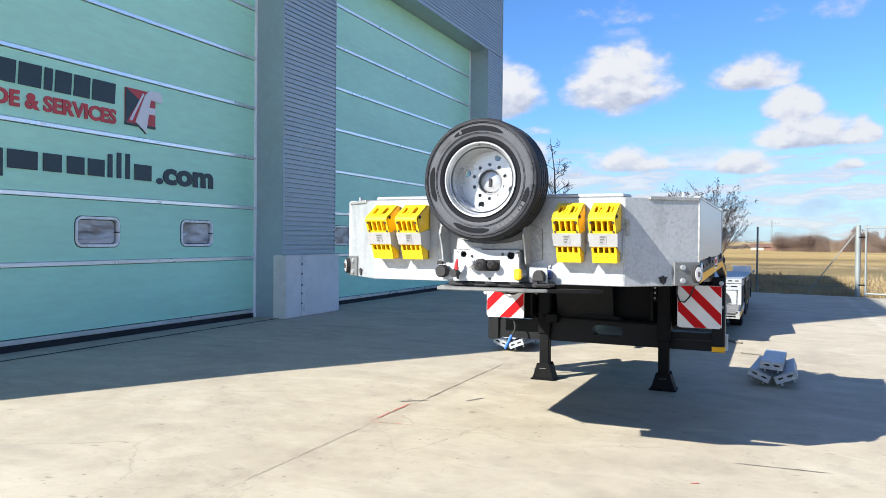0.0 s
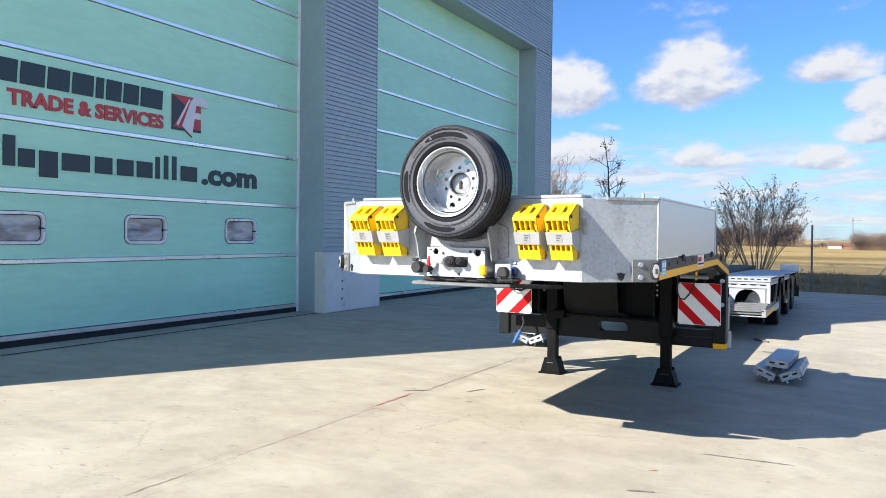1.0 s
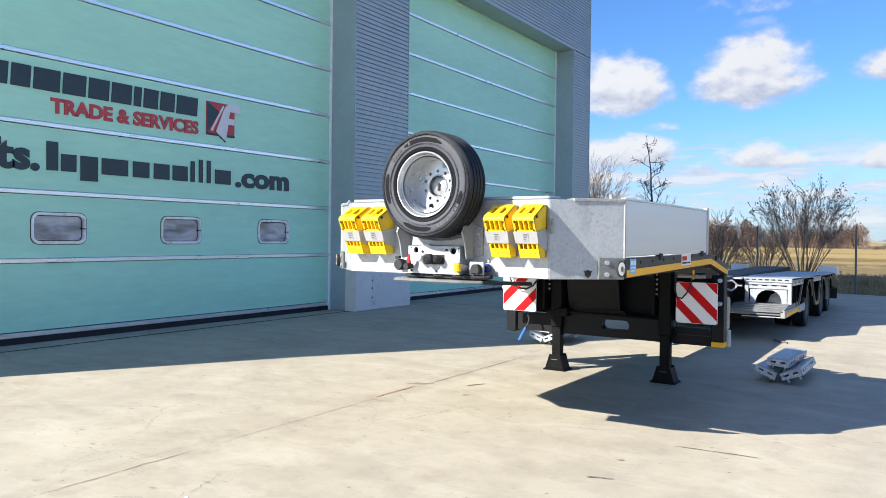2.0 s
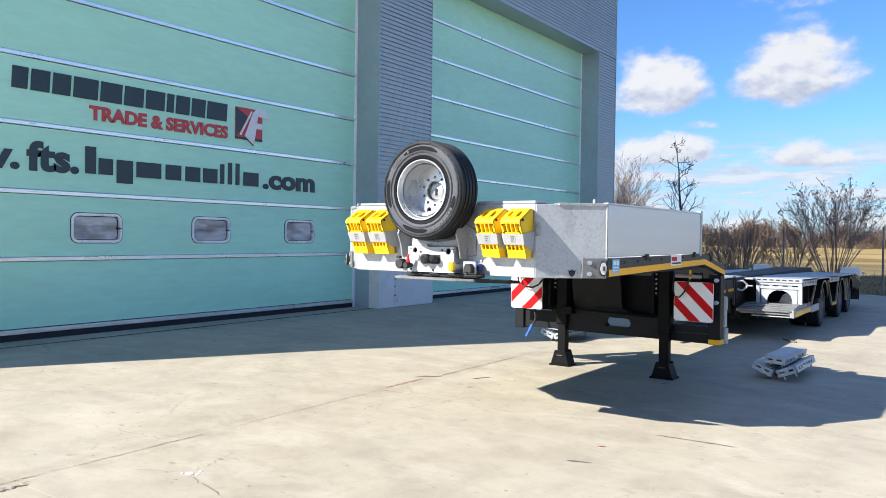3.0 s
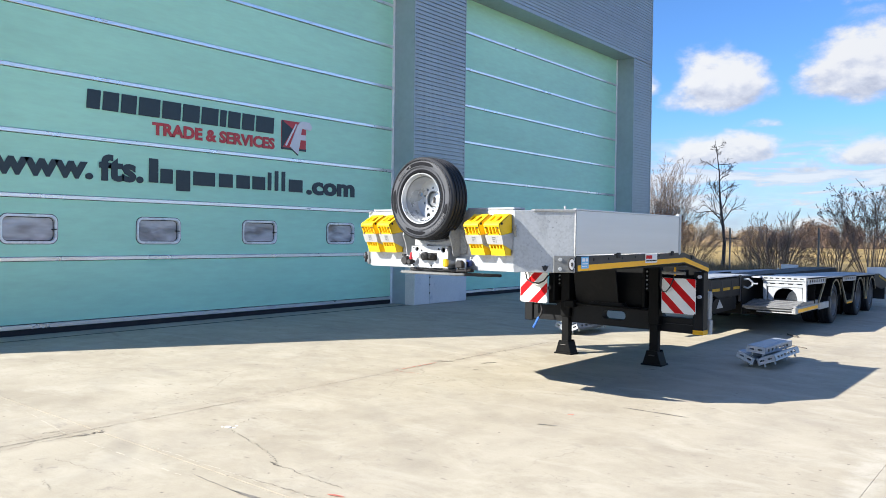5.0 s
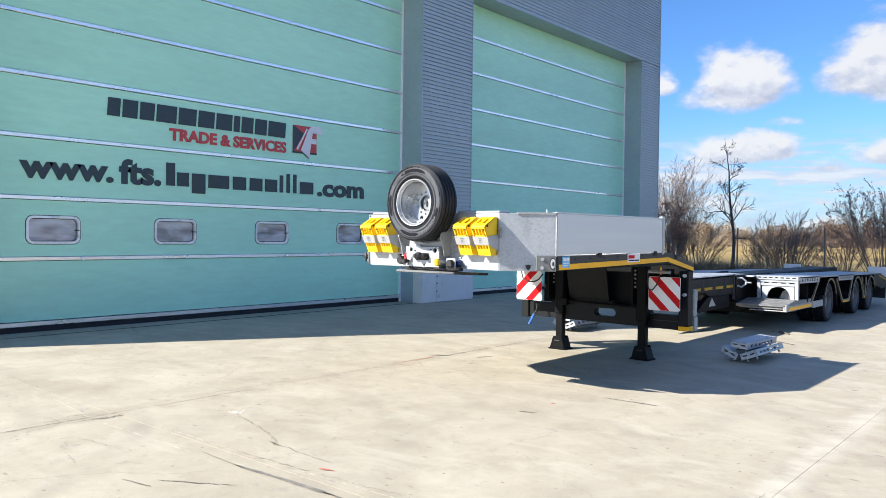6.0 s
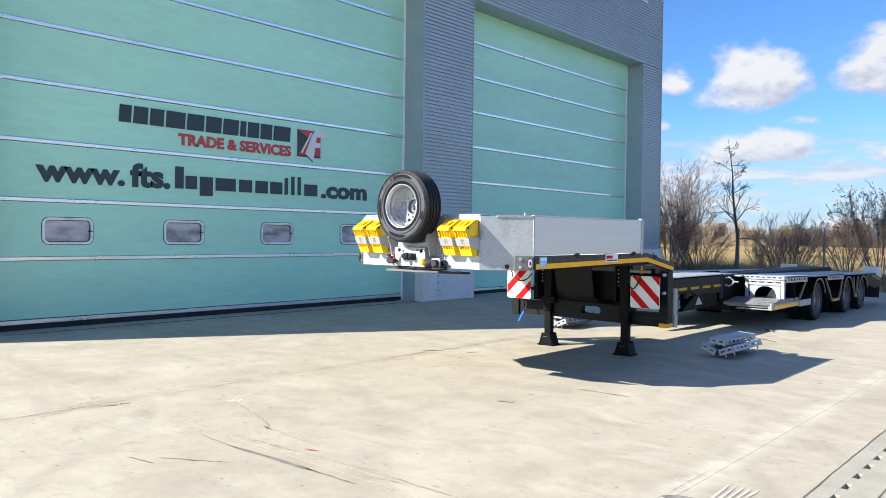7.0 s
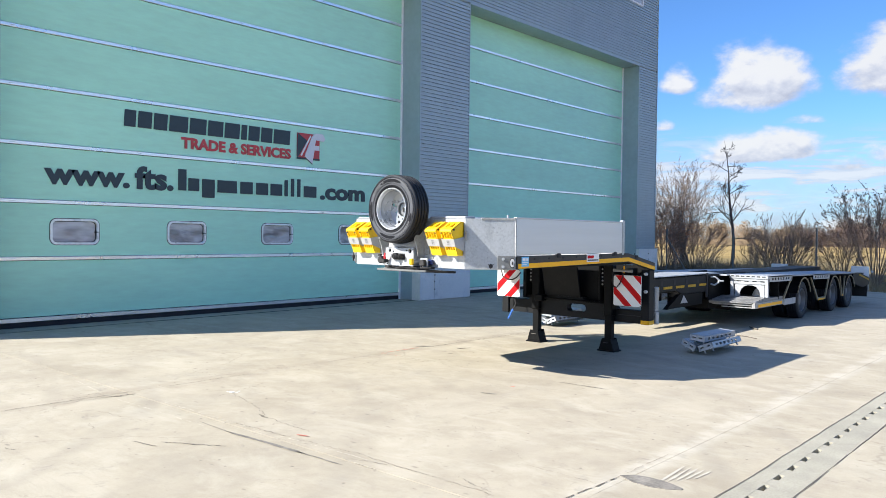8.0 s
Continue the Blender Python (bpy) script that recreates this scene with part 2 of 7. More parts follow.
    base = n.mix(n.math("MULTIPLY", dot, 0.75), base, (0.15, 0.13, 0.11, 1))
    # short dark flecks and shallow pits
    for turn, size, k in ((0.3, 9.0, 0.55), (-0.9, 15.0, 0.45), (1.3, 26.0, 0.40)):
        way = n.add("ShaderNodeMapping", {"Vector": pos, "Scale": (0.38, 1.0, 1.0), "Rotation": (0, 0, turn)}).outputs[0]
        bits = n.add("ShaderNodeTexVoronoi", {"Vector": way, "Scale": size, "Randomness": 1.0}, feature="F1")
        keep = n.math("GREATER_THAN", n.add("ShaderNodeSeparateColor", {0: bits.outputs["Color"]}).outputs[0], 0.90)
        fleck = n.add("ShaderNodeMapRange", {0: n.math("ADD", bits.outputs["Distance"], n.math("MULTIPLY", mid, 0.12)), 1: 0.13, 2: 0.22, 3: 1.0, 4: 0.0}).outputs[0]
        base = n.mix(n.math("MULTIPLY", n.math("MULTIPLY", fleck, keep), k), base, (0.17, 0.15, 0.125, 1))
    # broad grey wear
    wear = n.add("ShaderNodeMapRange", {0: n.noise(n.add("ShaderNodeMapping", {"Vector": pos, "Scale": (1.0, 0.35, 1.0), "Rotation": (0, 0, 0.5)}).outputs[0], 0.9, 6.0, 0.65, 0.8), 1: 0.5, 2: 0.75}).outputs[0]
    base = n.mix(n.math("MULTIPLY", wear, 0.26), base, (0.285, 0.262, 0.23, 1))
    # hairline cracks, here and there
    bent = n.add("ShaderNodeVectorMath", {0: pos, 1: n.add("ShaderNodeVectorMath", {0: n.add("ShaderNodeTexNoise", {"Vector": pos, "Scale": 1.4, "Detail": 6.0, "Roughness": 0.65}).outputs[1], 1: (0.55, 0.55, 0.0)}, operation="MULTIPLY").outputs[0]}, operation="ADD").outputs[0]
    net = n.add("ShaderNodeTexVoronoi", {"Vector": bent, "Scale": 0.62}, feature="DISTANCE_TO_EDGE").outputs["Distance"]
    hair = n.add("ShaderNodeMapRange", {0: net, 1: 0.0015, 2: 0.0055, 3: 1.0, 4: 0.0}).outputs[0]
    hair = n.math("MULTIPLY", hair, n.add("ShaderNodeMapRange", {0: n.noise(pos, 0.45, 3.0, 0.5), 1: 0.50, 2: 0.62}).outputs[0])
    base = n.mix(n.math("MULTIPLY", hair, 0.35), base, (0.15, 0.13, 0.105, 1))
    # traffic wear along the long joint
    lane = n.math("ABSOLUTE", n.math("ADD", n.math("ADD", n.add("ShaderNodeSeparateXYZ", {0: pos}).outputs[0], n.math("MULTIPLY", n.math("SUBTRACT", mid, 0.5), 0.25)), 3.58))
    lane = n.add("ShaderNodeMapRange", {0: lane, 1: 0.10, 2: 0.26, 3: 0.34, 4: 0.0}, interpolation_type="SMOOTHSTEP").outputs[0]
    lane = n.math("MULTIPLY", lane, n.add("ShaderNodeMapRange", {0: n.noise(pos, 2.2, 6.0, 0.7), 1: 0.40, 2: 0.62}).outputs[0])
    base = n.mix(lane, base, (0.25, 0.205, 0.155, 1))
    # pale mortar rubbed in along one joint
    px = n.add("ShaderNodeSeparateXYZ", {0: pos}).outputs[0]
    smear = n.math("ABSOLUTE", n.math("SUBTRACT", n.math("ADD", px, n.math("MULTIPLY", n.math("SUBTRACT", mid, 0.5), 0.14)), 1.57))
    smear = n.add("ShaderNodeMapRange", {0: smear, 1: 0.04, 2: 0.18, 3: 0.48, 4: 0.0}, interpolation_type="SMOOTHSTEP").outputs[0]
    smear = n.math("MULTIPLY", smear, n.add("ShaderNodeMapRange", {0: n.noise(pos, 1.3, 6.0, 0.7), 1: 0.38, 2: 0.62}).outputs[0])
    base = n.mix(smear, base, (0.60, 0.575, 0.50, 1))
    # fine scratches and drag marks in three directions
    for turn, long_, k in ((0.35, 0.9, 0.13), (-0.75, 1.3, 0.15), (1.45, 1.1, 0.15)):
        grain = n.noise(n.add("ShaderNodeMapping", {"Vector": pos, "Scale": (long_, 16.0, 1.0), "Rotation": (0, 0, turn)}).outputs[0], 1.6, 5.0, 0.6)
        mark = n.math("MULTIPLY", n.add("ShaderNodeMapRange", {0: grain, 1: 0.58, 2: 0.70}).outputs[0], n.add("ShaderNodeMapRange", {0: n.noise(pos, 0.7 + turn * 0.1, 4.0, 0.6), 1: 0.45, 2: 0.6}).outputs[0])
        base = n.mix(n.math("MULTIPLY", mark, k), base, (0.22, 0.205, 0.18, 1))
    r = n.add("ShaderNodeObjectInfo").outputs["Random"]
    base = n.mix(1.0, base, n.ramp(r, [(0.0, (0.93, 0.93, 0.92)), (1.0, (1.0, 1.0, 1.0))]), "MULTIPLY")
    shader = n.add("ShaderNodeBsdfPrincipled", {"Base Color": base, "Roughness": n.math("ADD", n.math("MULTIPLY", mid, 0.3), 0.62), "Specular IOR Level": 0.35})
    relief = n.add("ShaderNodeBump", {"Strength": 0.25, "Distance": 0.004, "Height": n.math("ADD", grit, mid)})
    n.put(shader.inputs["Normal"], relief.outputs[0])
    n.add("ShaderNodeOutputMaterial", {0: shader.outputs[0]})
    return m


def field_grass():
    m = bpy.data.materials.new("dry_field")
    m.use_nodes = True
    n = Nodes(m.node_tree)
    pos = n.add("ShaderNodeTexCoord").outputs["Object"]
    wide = n.noise(n.add("ShaderNodeMapping", {"Vector": pos, "Scale": (0.25, 1.0, 1)}).outputs[0], 0.07, 6.0, 0.62, 0.5)
    tuft = n.noise(n.add("ShaderNodeMapping", {"Vector": pos, "Scale": (0.4, 1.0, 1)}).outputs[0], 1.3, 7.0, 0.7)
    colour = n.ramp(wide, [(0.32, (0.20, 0.145, 0.062)), (0.48, (0.38, 0.275, 0.115)), (0.68, (0.50, 0.375, 0.17))])
    # a rougher, browner strip before the mown field
    near = n.ramp(wide, [(0.32, (0.125, 0.096, 0.046)), (0.5, (0.215, 0.168, 0.080)), (0.68, (0.30, 0.235, 0.115))])
    north = n.math("MULTIPLY_ADD", wide, 30.0, n.add("ShaderNodeSeparateXYZ", {0: pos}).outputs[1])
    colour = n.mix(n.add("ShaderNodeMapRange", {0: north, 1: 72.0, 2: 92.0}, interpolation_type="SMOOTHSTEP").outputs[0], near, colour)
    colour = n.mix(0.75, colour, n.ramp(tuft, [(0.33, (0.36, 0.34, 0.28)), (0.6, (1.0, 1.0, 1.0))]), "MULTIPLY")
    shader = n.add("ShaderNodeBsdfPrincipled", {"Base Color": colour, "Roughness": 0.95, "Specular IOR Level": 0.1})
    relief = n.add("ShaderNodeBump", {"Strength": 0.7, "Distance": 0.15, "Height": tuft})
    n.put(shader.inputs["Normal"], relief.outputs[0])
    n.add("ShaderNodeOutputMaterial", {0: shader.outputs[0]})
    return m


def glass_pane(name, tint=(0.50, 0.51, 0.55)):
    """Hazy, slightly buckled acrylic pane; dirt and soft reflections put into its uneven colour."""
    m = bpy.data.materials.new(name)
    m.use_nodes = True
    n = Nodes(m.node_tree)
    pos = n.add("ShaderNodeTexCoord").outputs["Object"]
    wave = n.noise(n.add("ShaderNodeMapping", {"Vector": pos, "Scale": (1, 1, 2.4)}).outputs[0], 2.4, 2.0, 0.5, 0.9)
    dirt_and_sheen = n.noise(n.add("ShaderNodeMapping", {"Vector": pos, "Scale": (1, 0.8, 2.2)}).outputs[0], 2.1, 2.5, 0.5, 0.5)
    colour = n.ramp(dirt_and_sheen, [(0.34, [c * 0.55 for c in tint]), (0.50, tint), (0.66, [c * 1.45 for c in tint])])
    shader = n.add("ShaderNodeBsdfPrincipled", {"Base Color": colour, "Roughness": 0.05, "Transmission Weight": 0.25, "IOR": 1.7})
    relief = n.add("ShaderNodeBump", {"Strength": 0.4, "Distance": 0.03, "Height": wave})
    n.put(shader.inputs["Normal"], relief.outputs[0])
    n.add("ShaderNodeOutputMaterial", {0: shader.outputs[0]})
    return m


CONCRETE = concrete_ground()
DRAIN = surface("drain_concrete", (0.335, 0.318, 0.255), 0.75, vary=0.14, big=2.0, fine=60, bump=0.2, stain=(0.24, 0.22, 0.19), stain_amount=0.5)
JOINT = surface("joint_filler", (0.20, 0.18, 0.15), 0.9, vary=0.2, fine=40)
CRACK = surface("crack_dirt", (0.135, 0.118, 0.098), 0.95, vary=0.3, big=5, fine=60)
SCUFF = surface("rubber_scuff", (0.185, 0.172, 0.150), 0.9, vary=0.35, big=6, fine=60)
SCUFF_PALE = surface("faint_rubber_streak", (0.485, 0.455, 0.385), 0.9, vary=0.08, big=9, fine=70)
PALE_LINE = surface("pale_sawn_edge", (0.53, 0.49, 0.395), 0.9, vary=0.10, big=6, fine=60)
RED_MARK = surface("red_spray_paint", (0.50, 0.155, 0.115), 0.85, vary=0.25, fine=60)
CHIP = surface("chipped_concrete", (0.74, 0.73, 0.70), 0.9, vary=0.12, fine=40)
FIELD = field_grass()
CLADDING = surface("cladding_steel", (0.37, 0.44, 0.475), 0.42, metal=0.25, vary=0.05, big=0.5, fine=4, bump=0.0, rough_vary=0.06)
FLASHING = surface("flashing_steel", (0.37, 0.44, 0.465), 0.42, metal=0.25, vary=0.07, big=0.6, fine=6, bump=0.03, rough_vary=0.08)
PLINTH = surface("plinth_paint", (0.80, 0.77, 0.72), 0.6, vary=0.06, big=1.4, fine=30, bump=0.05, stain=(0.30, 0.31, 0.33), stain_amount=0.4)
PLINTH_EDGE = surface("plinth_concrete", (0.72, 0.69, 0.63), 0.8, vary=0.1, big=2, fine=40, bump=0.15)
DOOR_GREEN = surface("green_door_panel", (0.485, 0.885, 0.672), 0.38, specular=0.45, vary=0.06, big=0.45, fine=7, bump=0.02, depth=0.01, stretch=(1, 0.35, 1.6), rough_vary=0.08, each=0.04)
WINDOW_METAL = surface("window_metal", (0.80, 0.84, 0.87), 0.28, metal=0.2, vary=0.1, big=2.0, fine=14, bump=0.02)
DOOR_RAIL = surface("anodised_rail", (0.97, 0.975, 0.965), 0.30, metal=0.9, vary=0.08, big=1.0, fine=12, bump=0.02)
SIDE_STRIP = surface("white_side_strip", (0.90, 0.92, 0.92), 0.45, vary=0.05, big=1.0, fine=12, bump=0.02)
RUBBER = surface("black_rubber", (0.018, 0.018, 0.02), 0.75, vary=0.2, fine=40)
HALL = surface("hall_inside", (0.16, 0.16, 0.17), 0.85, vary=0.1, big=0.3, fine=5)
LETTER_DARK = surface("dark_lettering", (0.026, 0.046, 0.056), 0.4, vary=0.1, fine=10, bump=0)
LETTER_RED = surface("red_lettering", (0.56, 0.055, 0.060), 0.4, vary=0.08, fine=10, bump=0)
LOGO_WHITE = surface("white_lettering", (0.78, 0.78, 0.80), 0.4, vary=0.03, fine=10, bump=0)
PANE = glass_pane("door_window_glass")
GALV = galvanised("galvanised_plate", (0.405, 0.43, 0.45), 0.44, 0.4, 0.10)
GALV_DULL = galvanised("dull_galvanised_steel", (0.34, 0.35, 0.35), 0.5, 0.4, 0.16)
GALV_WHITE = galvanised("bright_zinc", (0.385, 0.41, 0.435), 0.45, 0.3, 0.08)
DECK = surface("worn_steel_deck", (0.34, 0.36, 0.385), 0.5, metal=0.3, vary=0.14, big=1.6, fine=30, bump=0.08, stain=(0.14, 0.145, 0.155), stain_amount=0.5)
BRASSY = surface("chromated_steel", (0.23, 0.20, 0.135), 0.45, metal=0.5, vary=0.12, big=3, fine=30)
ALU = surface("aluminium_board", (0.60, 0.615, 0.63), 0.34, metal=0.4, vary=0.035, big=0.7, fine=5, bump=0.02, stretch=(1, 0.1, 3), rough_vary=0.05)
CHASSIS = surface("black_chassis_paint", (0.0065, 0.007, 0.0075), 0.5, vary=0.2, big=2.5, fine=30, bump=0.06, stain=(0.014, 0.0135, 0.013), stain_amount=0.35, specular=0.08)
CHASSIS_GREY = surface("anthracite_paint", (0.013, 0.014, 0.0155), 0.5, vary=0.12, big=2.0, fine=30, bump=0.05, stain=(0.03, 0.029, 0.028), stain_amount=0.3, specular=0.12)
EDGE_RAIL = surface("grey_edge_rail", (0.050, 0.047, 0.043), 0.55, vary=0.15, big=2.0, fine=30, bump=0.05, stain=(0.10, 0.092, 0.08), stain_amount=0.35, specular=0.25)
TREAD = surface("tyre_rubber", (0.015, 0.017, 0.021), 0.6, specular=0.25, vary=0.2, big=7, fine=60, bump=0.1, stain=(0.030, 0.033, 0.039), stain_amount=0.4)
# dust, plus sun and sheen put into the colour; the tread stays black
SIDEWALL = surface("dusty_sunlit_sidewall", (0.060, 0.065, 0.076), 0.6, specular=0.3, vary=0.16, big=9, fine=90, bump=0.2, depth=0.002, stain=(0.085, 0.089, 0.098), stain_amount=0.5)
TYRE_MARK = surface("tyre_lettering", (0.098, 0.101, 0.108), 0.8, specular=0.15, vary=0.2, fine=60)
TYRE_BLACK = surface("tyre_black_field", (0.013, 0.014, 0.017), 0.8, specular=0.08, vary=0.1, fine=60)
RIM = surface("silver_rim", (0.48, 0.50, 0.52), 0.30, metal=0.6, vary=0.05, big=5, fine=40, bump=0.03)
YELLOW = surface("yellow_plastic", (0.90, 0.58, 0.010), 0.42, vary=0.05, big=6, fine=60, bump=0.05, stain=(0.55, 0.34, 0.02), stain_amount=0.3)
# duller, patchier copy of the amber tape, for tongue and tail
AMBER_DULL = surface("dull_amber_tape", (0.50, 0.30, 0.02), 0.6, vary=0.2, big=5, fine=60, specular=0.2, stain=(0.12, 0.09, 0.04), stain_amount=0.6)
AMBER = surface("amber_reflector_tape", (0.94, 0.46, 0.008), 0.45, vary=0.06, big=3, fine=60, specular=0.3)
SHELF = galvanised("dull_shelf_bars", (0.20, 0.205, 0.21), 0.42, 0.4, 0.14)
LAMP_PLATE = galvanised("weathered_bracket", (0.17, 0.178, 0.18), 0.5, 0.4, 0.12)
ROAD_RIM = surface("dusty_grey_rim", (0.17, 0.175, 0.18), 0.5, metal=0.3, vary=0.12, big=5, fine=40)
LABEL = surface("worn_label", (0.33, 0.335, 0.345), 0.6, vary=0.08, fine=60)
HOLDER = surface("grey_holder", (0.42, 0.43, 0.44), 0.5, metal=0.3, vary=0.08, big=4, fine=50)
SIGN_WHITE = surface("reflective_white", (0.80, 0.80, 0.80), 0.35, vary=0.03, big=3, fine=80, bump=0.02)
SIGN_RED = surface("reflective_red", (0.56, 0.006, 0.010), 0.5, specular=0.12, vary=0.05, big=3, fine=80, bump=0.02)
NAVY = surface("navy_plastic", (0.012, 0.032, 0.15), 0.4, vary=0.08, fine=40)
BLUE = surface("blue_plastic", (0.03, 0.12, 0.42), 0.45, vary=0.08, fine=40)
STICKER_BLUE = surface("blue_sticker", (0.16, 0.48, 0.78), 0.4, vary=0.05, fine=40)
RED_PLASTIC = surface("red_plastic", (0.55, 0.03, 0.04), 0.4, vary=0.08, fine=40)
LENS = surface("clear_lamp_lens", (0.46, 0.47, 0.49), 0.12, vary=0.03, fine=60, coat=0.6)
BARK = surface("dark_bark", (0.115, 0.092, 0.080), 0.9, vary=0.25, big=3, fine=40)
TWIG = surface("brown_twigs", (0.235, 0.165, 0.122), 0.9, vary=0.3, big=1, fine=20)
TWIG_PALE = surface("pale_brown_twigs", (0.205, 0.160, 0.135), 0.9, vary=0.3, big=1, fine=20)
LEAF = surface("withered_leaves", (0.105, 0.075, 0.066), 0.85, vary=0.35, big=2, fine=12, bump=0)
RUST_LEAF = surface("russet_leaves", (0.36, 0.165, 0.080), 0.85, vary=0.3, big=2, fine=12, bump=0)
BRAMBLE = surface("dry_undergrowth", (0.26, 0.20, 0.12), 0.95, vary=0.35, big=1, fine=12, bump=0)
STALK = surface("dead_stalks", (0.33, 0.25, 0.13), 0.95, vary=0.35, big=0.6, fine=8, bump=0)
FAR_WOOD = surface("far_bare_wood", (0.17, 0.135, 0.112), 0.95, vary=0.3, big=0.12, fine=0.8, bump=0)
FAR_BUSH = surface("far_russet_bush", (0.155, 0.105, 0.078), 0.95, vary=0.3, big=0.2, fine=1.2, bump=0)
PALE_BUSH = surface("pale_dry_bush", (0.29, 0.215, 0.14), 0.95, vary=0.3, big=0.2, fine=1.2, bump=0)
WIRE = surface("galvanised_wire", (0.34, 0.36, 0.35), 0.55, metal=0.4, vary=0.1, fine=30, bump=0)
POST = surface("galvanised_post", (0.13, 0.145, 0.145), 0.5, metal=0.3, vary=0.12, big=2, fine=30)
GATE = surface("pale_galvanised_tube", (0.24, 0.27, 0.27), 0.5, metal=0.3, vary=0.1, big=2, fine=30)
BRICK_FAR = surface("far_brick_wall", (0.20, 0.10, 0.075), 0.9, vary=0.12, big=0.3, fine=3, bump=0)
WALL_FAR = surface("far_house_wall", (0.42, 0.39, 0.35), 0.9, vary=0.06, big=0.3, fine=3, bump=0)
ROOF_FAR = surface("far_house_roof", (0.14, 0.075, 0.058), 0.9, vary=0.12, big=0.3, fine=3, bump=0)


# ---------------------------------------------------------------- mesh helpers
def box(bm, x0, x1, y0, y1, z0, z1):
    v = [bm.verts.new(p) for p in ((x0, y0, z0), (x1, y0, z0), (x1, y1, z0), (x0, y1, z0), (x0, y0, z1), (x1, y0, z1), (x1, y1, z1), (x0, y1, z1))]
    for f in ((3, 2, 1, 0), (4, 5, 6, 7), (0, 1, 5, 4), (1, 2, 6, 5), (2, 3, 7, 6), (3, 0, 4, 7)):
        bm.faces.new([v[i] for i in f])
    return bm


def prism(bm, pts, axis, a, b):
    """A polygon pushed along an axis from a to b. pts lie in the other two axes, in the order x, y, z."""
    def place(p, q):
        return {"x": (q, p[0], p[1]), "y": (p[0], q, p[1]), "z": (p[0], p[1], q)}[axis]
    lo = [bm.verts.new(place(p, a)) for p in pts]
    hi = [bm.verts.new(place(p, b)) for p in pts]
    made = [bm.faces.new(lo), bm.faces.new(hi)]
    for i in range(len(pts)):
        j = (i + 1) % len(pts)
        made.append(bm.faces.new((lo[i], lo[j], hi[j], hi[i])))
    bmesh.ops.recalc_face_normals(bm, faces=made)
    return bm


def tube(bm, points, radius, sides=8, taper=None):
    """A round bar along a line of points."""
    rings = []
    pts = [Vector(p) for p in points]
    for i, p in enumerate(pts):
        way = (pts[min(i + 1, len(pts) - 1)] - pts[max(i - 1, 0)]).normalized()
        side = way.orthogonal().normalized()
        if rings:
            side = (last - way * last.dot(way)).normalized()
        last = side
        up = way.cross(side)
        r = radius if taper is None else radius + (taper - radius) * i / (len(pts) - 1)
        rings.append([bm.verts.new(p + (side * math.cos(k) + up * math.sin(k)) * r) for k in (2 * math.pi * j / sides for j in range(sides))])
    for a, b in zip(rings, rings[1:]):
        for j in range(sides):
            bm.faces.new((a[j], a[(j + 1) % sides], b[(j + 1) % sides], b[j]))
    bm.faces.new(rings[0][::-1])
    bm.faces.new(rings[-1])
    return bm


def lathe(bm, profile, centre, seg=64, closed=False):
    """A profile of (radius, y) turned round a line along y through centre."""
    cx, cy, cz = centre
    rings = []
    for k in range(seg):
        a = 2 * math.pi * k / seg
        rings.append([bm.verts.new((cx + r * math.cos(a), cy + y, cz + r * math.sin(a))) for r, y in profile])
    m = len(profile)
    faces = []
    for k in range(seg):
        p, q = rings[k], rings[(k + 1) % seg]
        for i in range(m if closed else m - 1):
            faces.append(bm.faces.new((p[i], p[(i + 1) % m], q[(i + 1) % m], q[i])))
    bmesh.ops.recalc_face_normals(bm, faces=faces)
    return bm


def circle(cx, cy, r, seg=16):
    return [(cx + r * math.cos(2 * math.pi * k / seg), cy + r * math.sin(2 * math.pi * k / seg)) for k in range(seg)]


def slot(x0, x1, y0, y1, r, seg=4):
    """A rectangle with round corners."""
    pts = []
    for cx, cy, a in ((x1 - r, y1 - r, 0), (x0 + r, y1 - r, 90), (x0 + r, y0 + r, 180), (x1 - r, y0 + r, 270)):
        for k in range(seg + 1):
            t = radians(a + 90 * k / seg)
            pts.append((cx + r * math.cos(t), cy + r * math.sin(t)))
    return pts


def pierced(bm, outer, holes, axis, a, b):
    """A plate with an outline and holes, from a to b along an axis."""
    def place(p, q):
        return {"x": (q, p[0], p[1]), "y": (p[0], q, p[1]), "z": (p[0], p[1], q)}[axis]
    edges = []
    for loop in (outer, *holes):
        v = [bm.verts.new(place(p, a)) for p in loop]
        edges += [bm.edges.new((v[i], v[(i + 1) % len(v)])) for i in range(len(v))]
    faces = [g for g in bmesh.ops.triangle_fill(bm, edges=edges, use_beauty=True, use_dissolve=False)["geom"] if isinstance(g, bmesh.types.BMFace)]
    grown = bmesh.ops.extrude_face_region(bm, geom=faces, use_keep_orig=True)["geom"]
    shift = {"x": (b - a, 0, 0), "y": (0, b - a, 0), "z": (0, 0, b - a)}[axis]
    bmesh.ops.translate(bm, vec=shift, verts=[g for g in grown if isinstance(g, bmesh.types.BMVert)])
    bmesh.ops.recalc_face_normals(bm, faces=bm.faces[:])
    return bm


def mesh_from(name, bm, material, bevel=0.0, smooth=False):
    if bevel:
        bmesh.ops.bevel(bm, geom=bm.edges[:], offset=bevel, segments=1, affect="EDGES", clamp_overlap=True)
    me = bpy.data.meshes.new(name)
    bm.to_mesh(me)
    bm.free()
    me.materials.append(material)
    if smooth:
        for p in me.polygons:
            p.use_smooth = True
        me.set_sharp_from_angle(angle=radians(38))
    return me


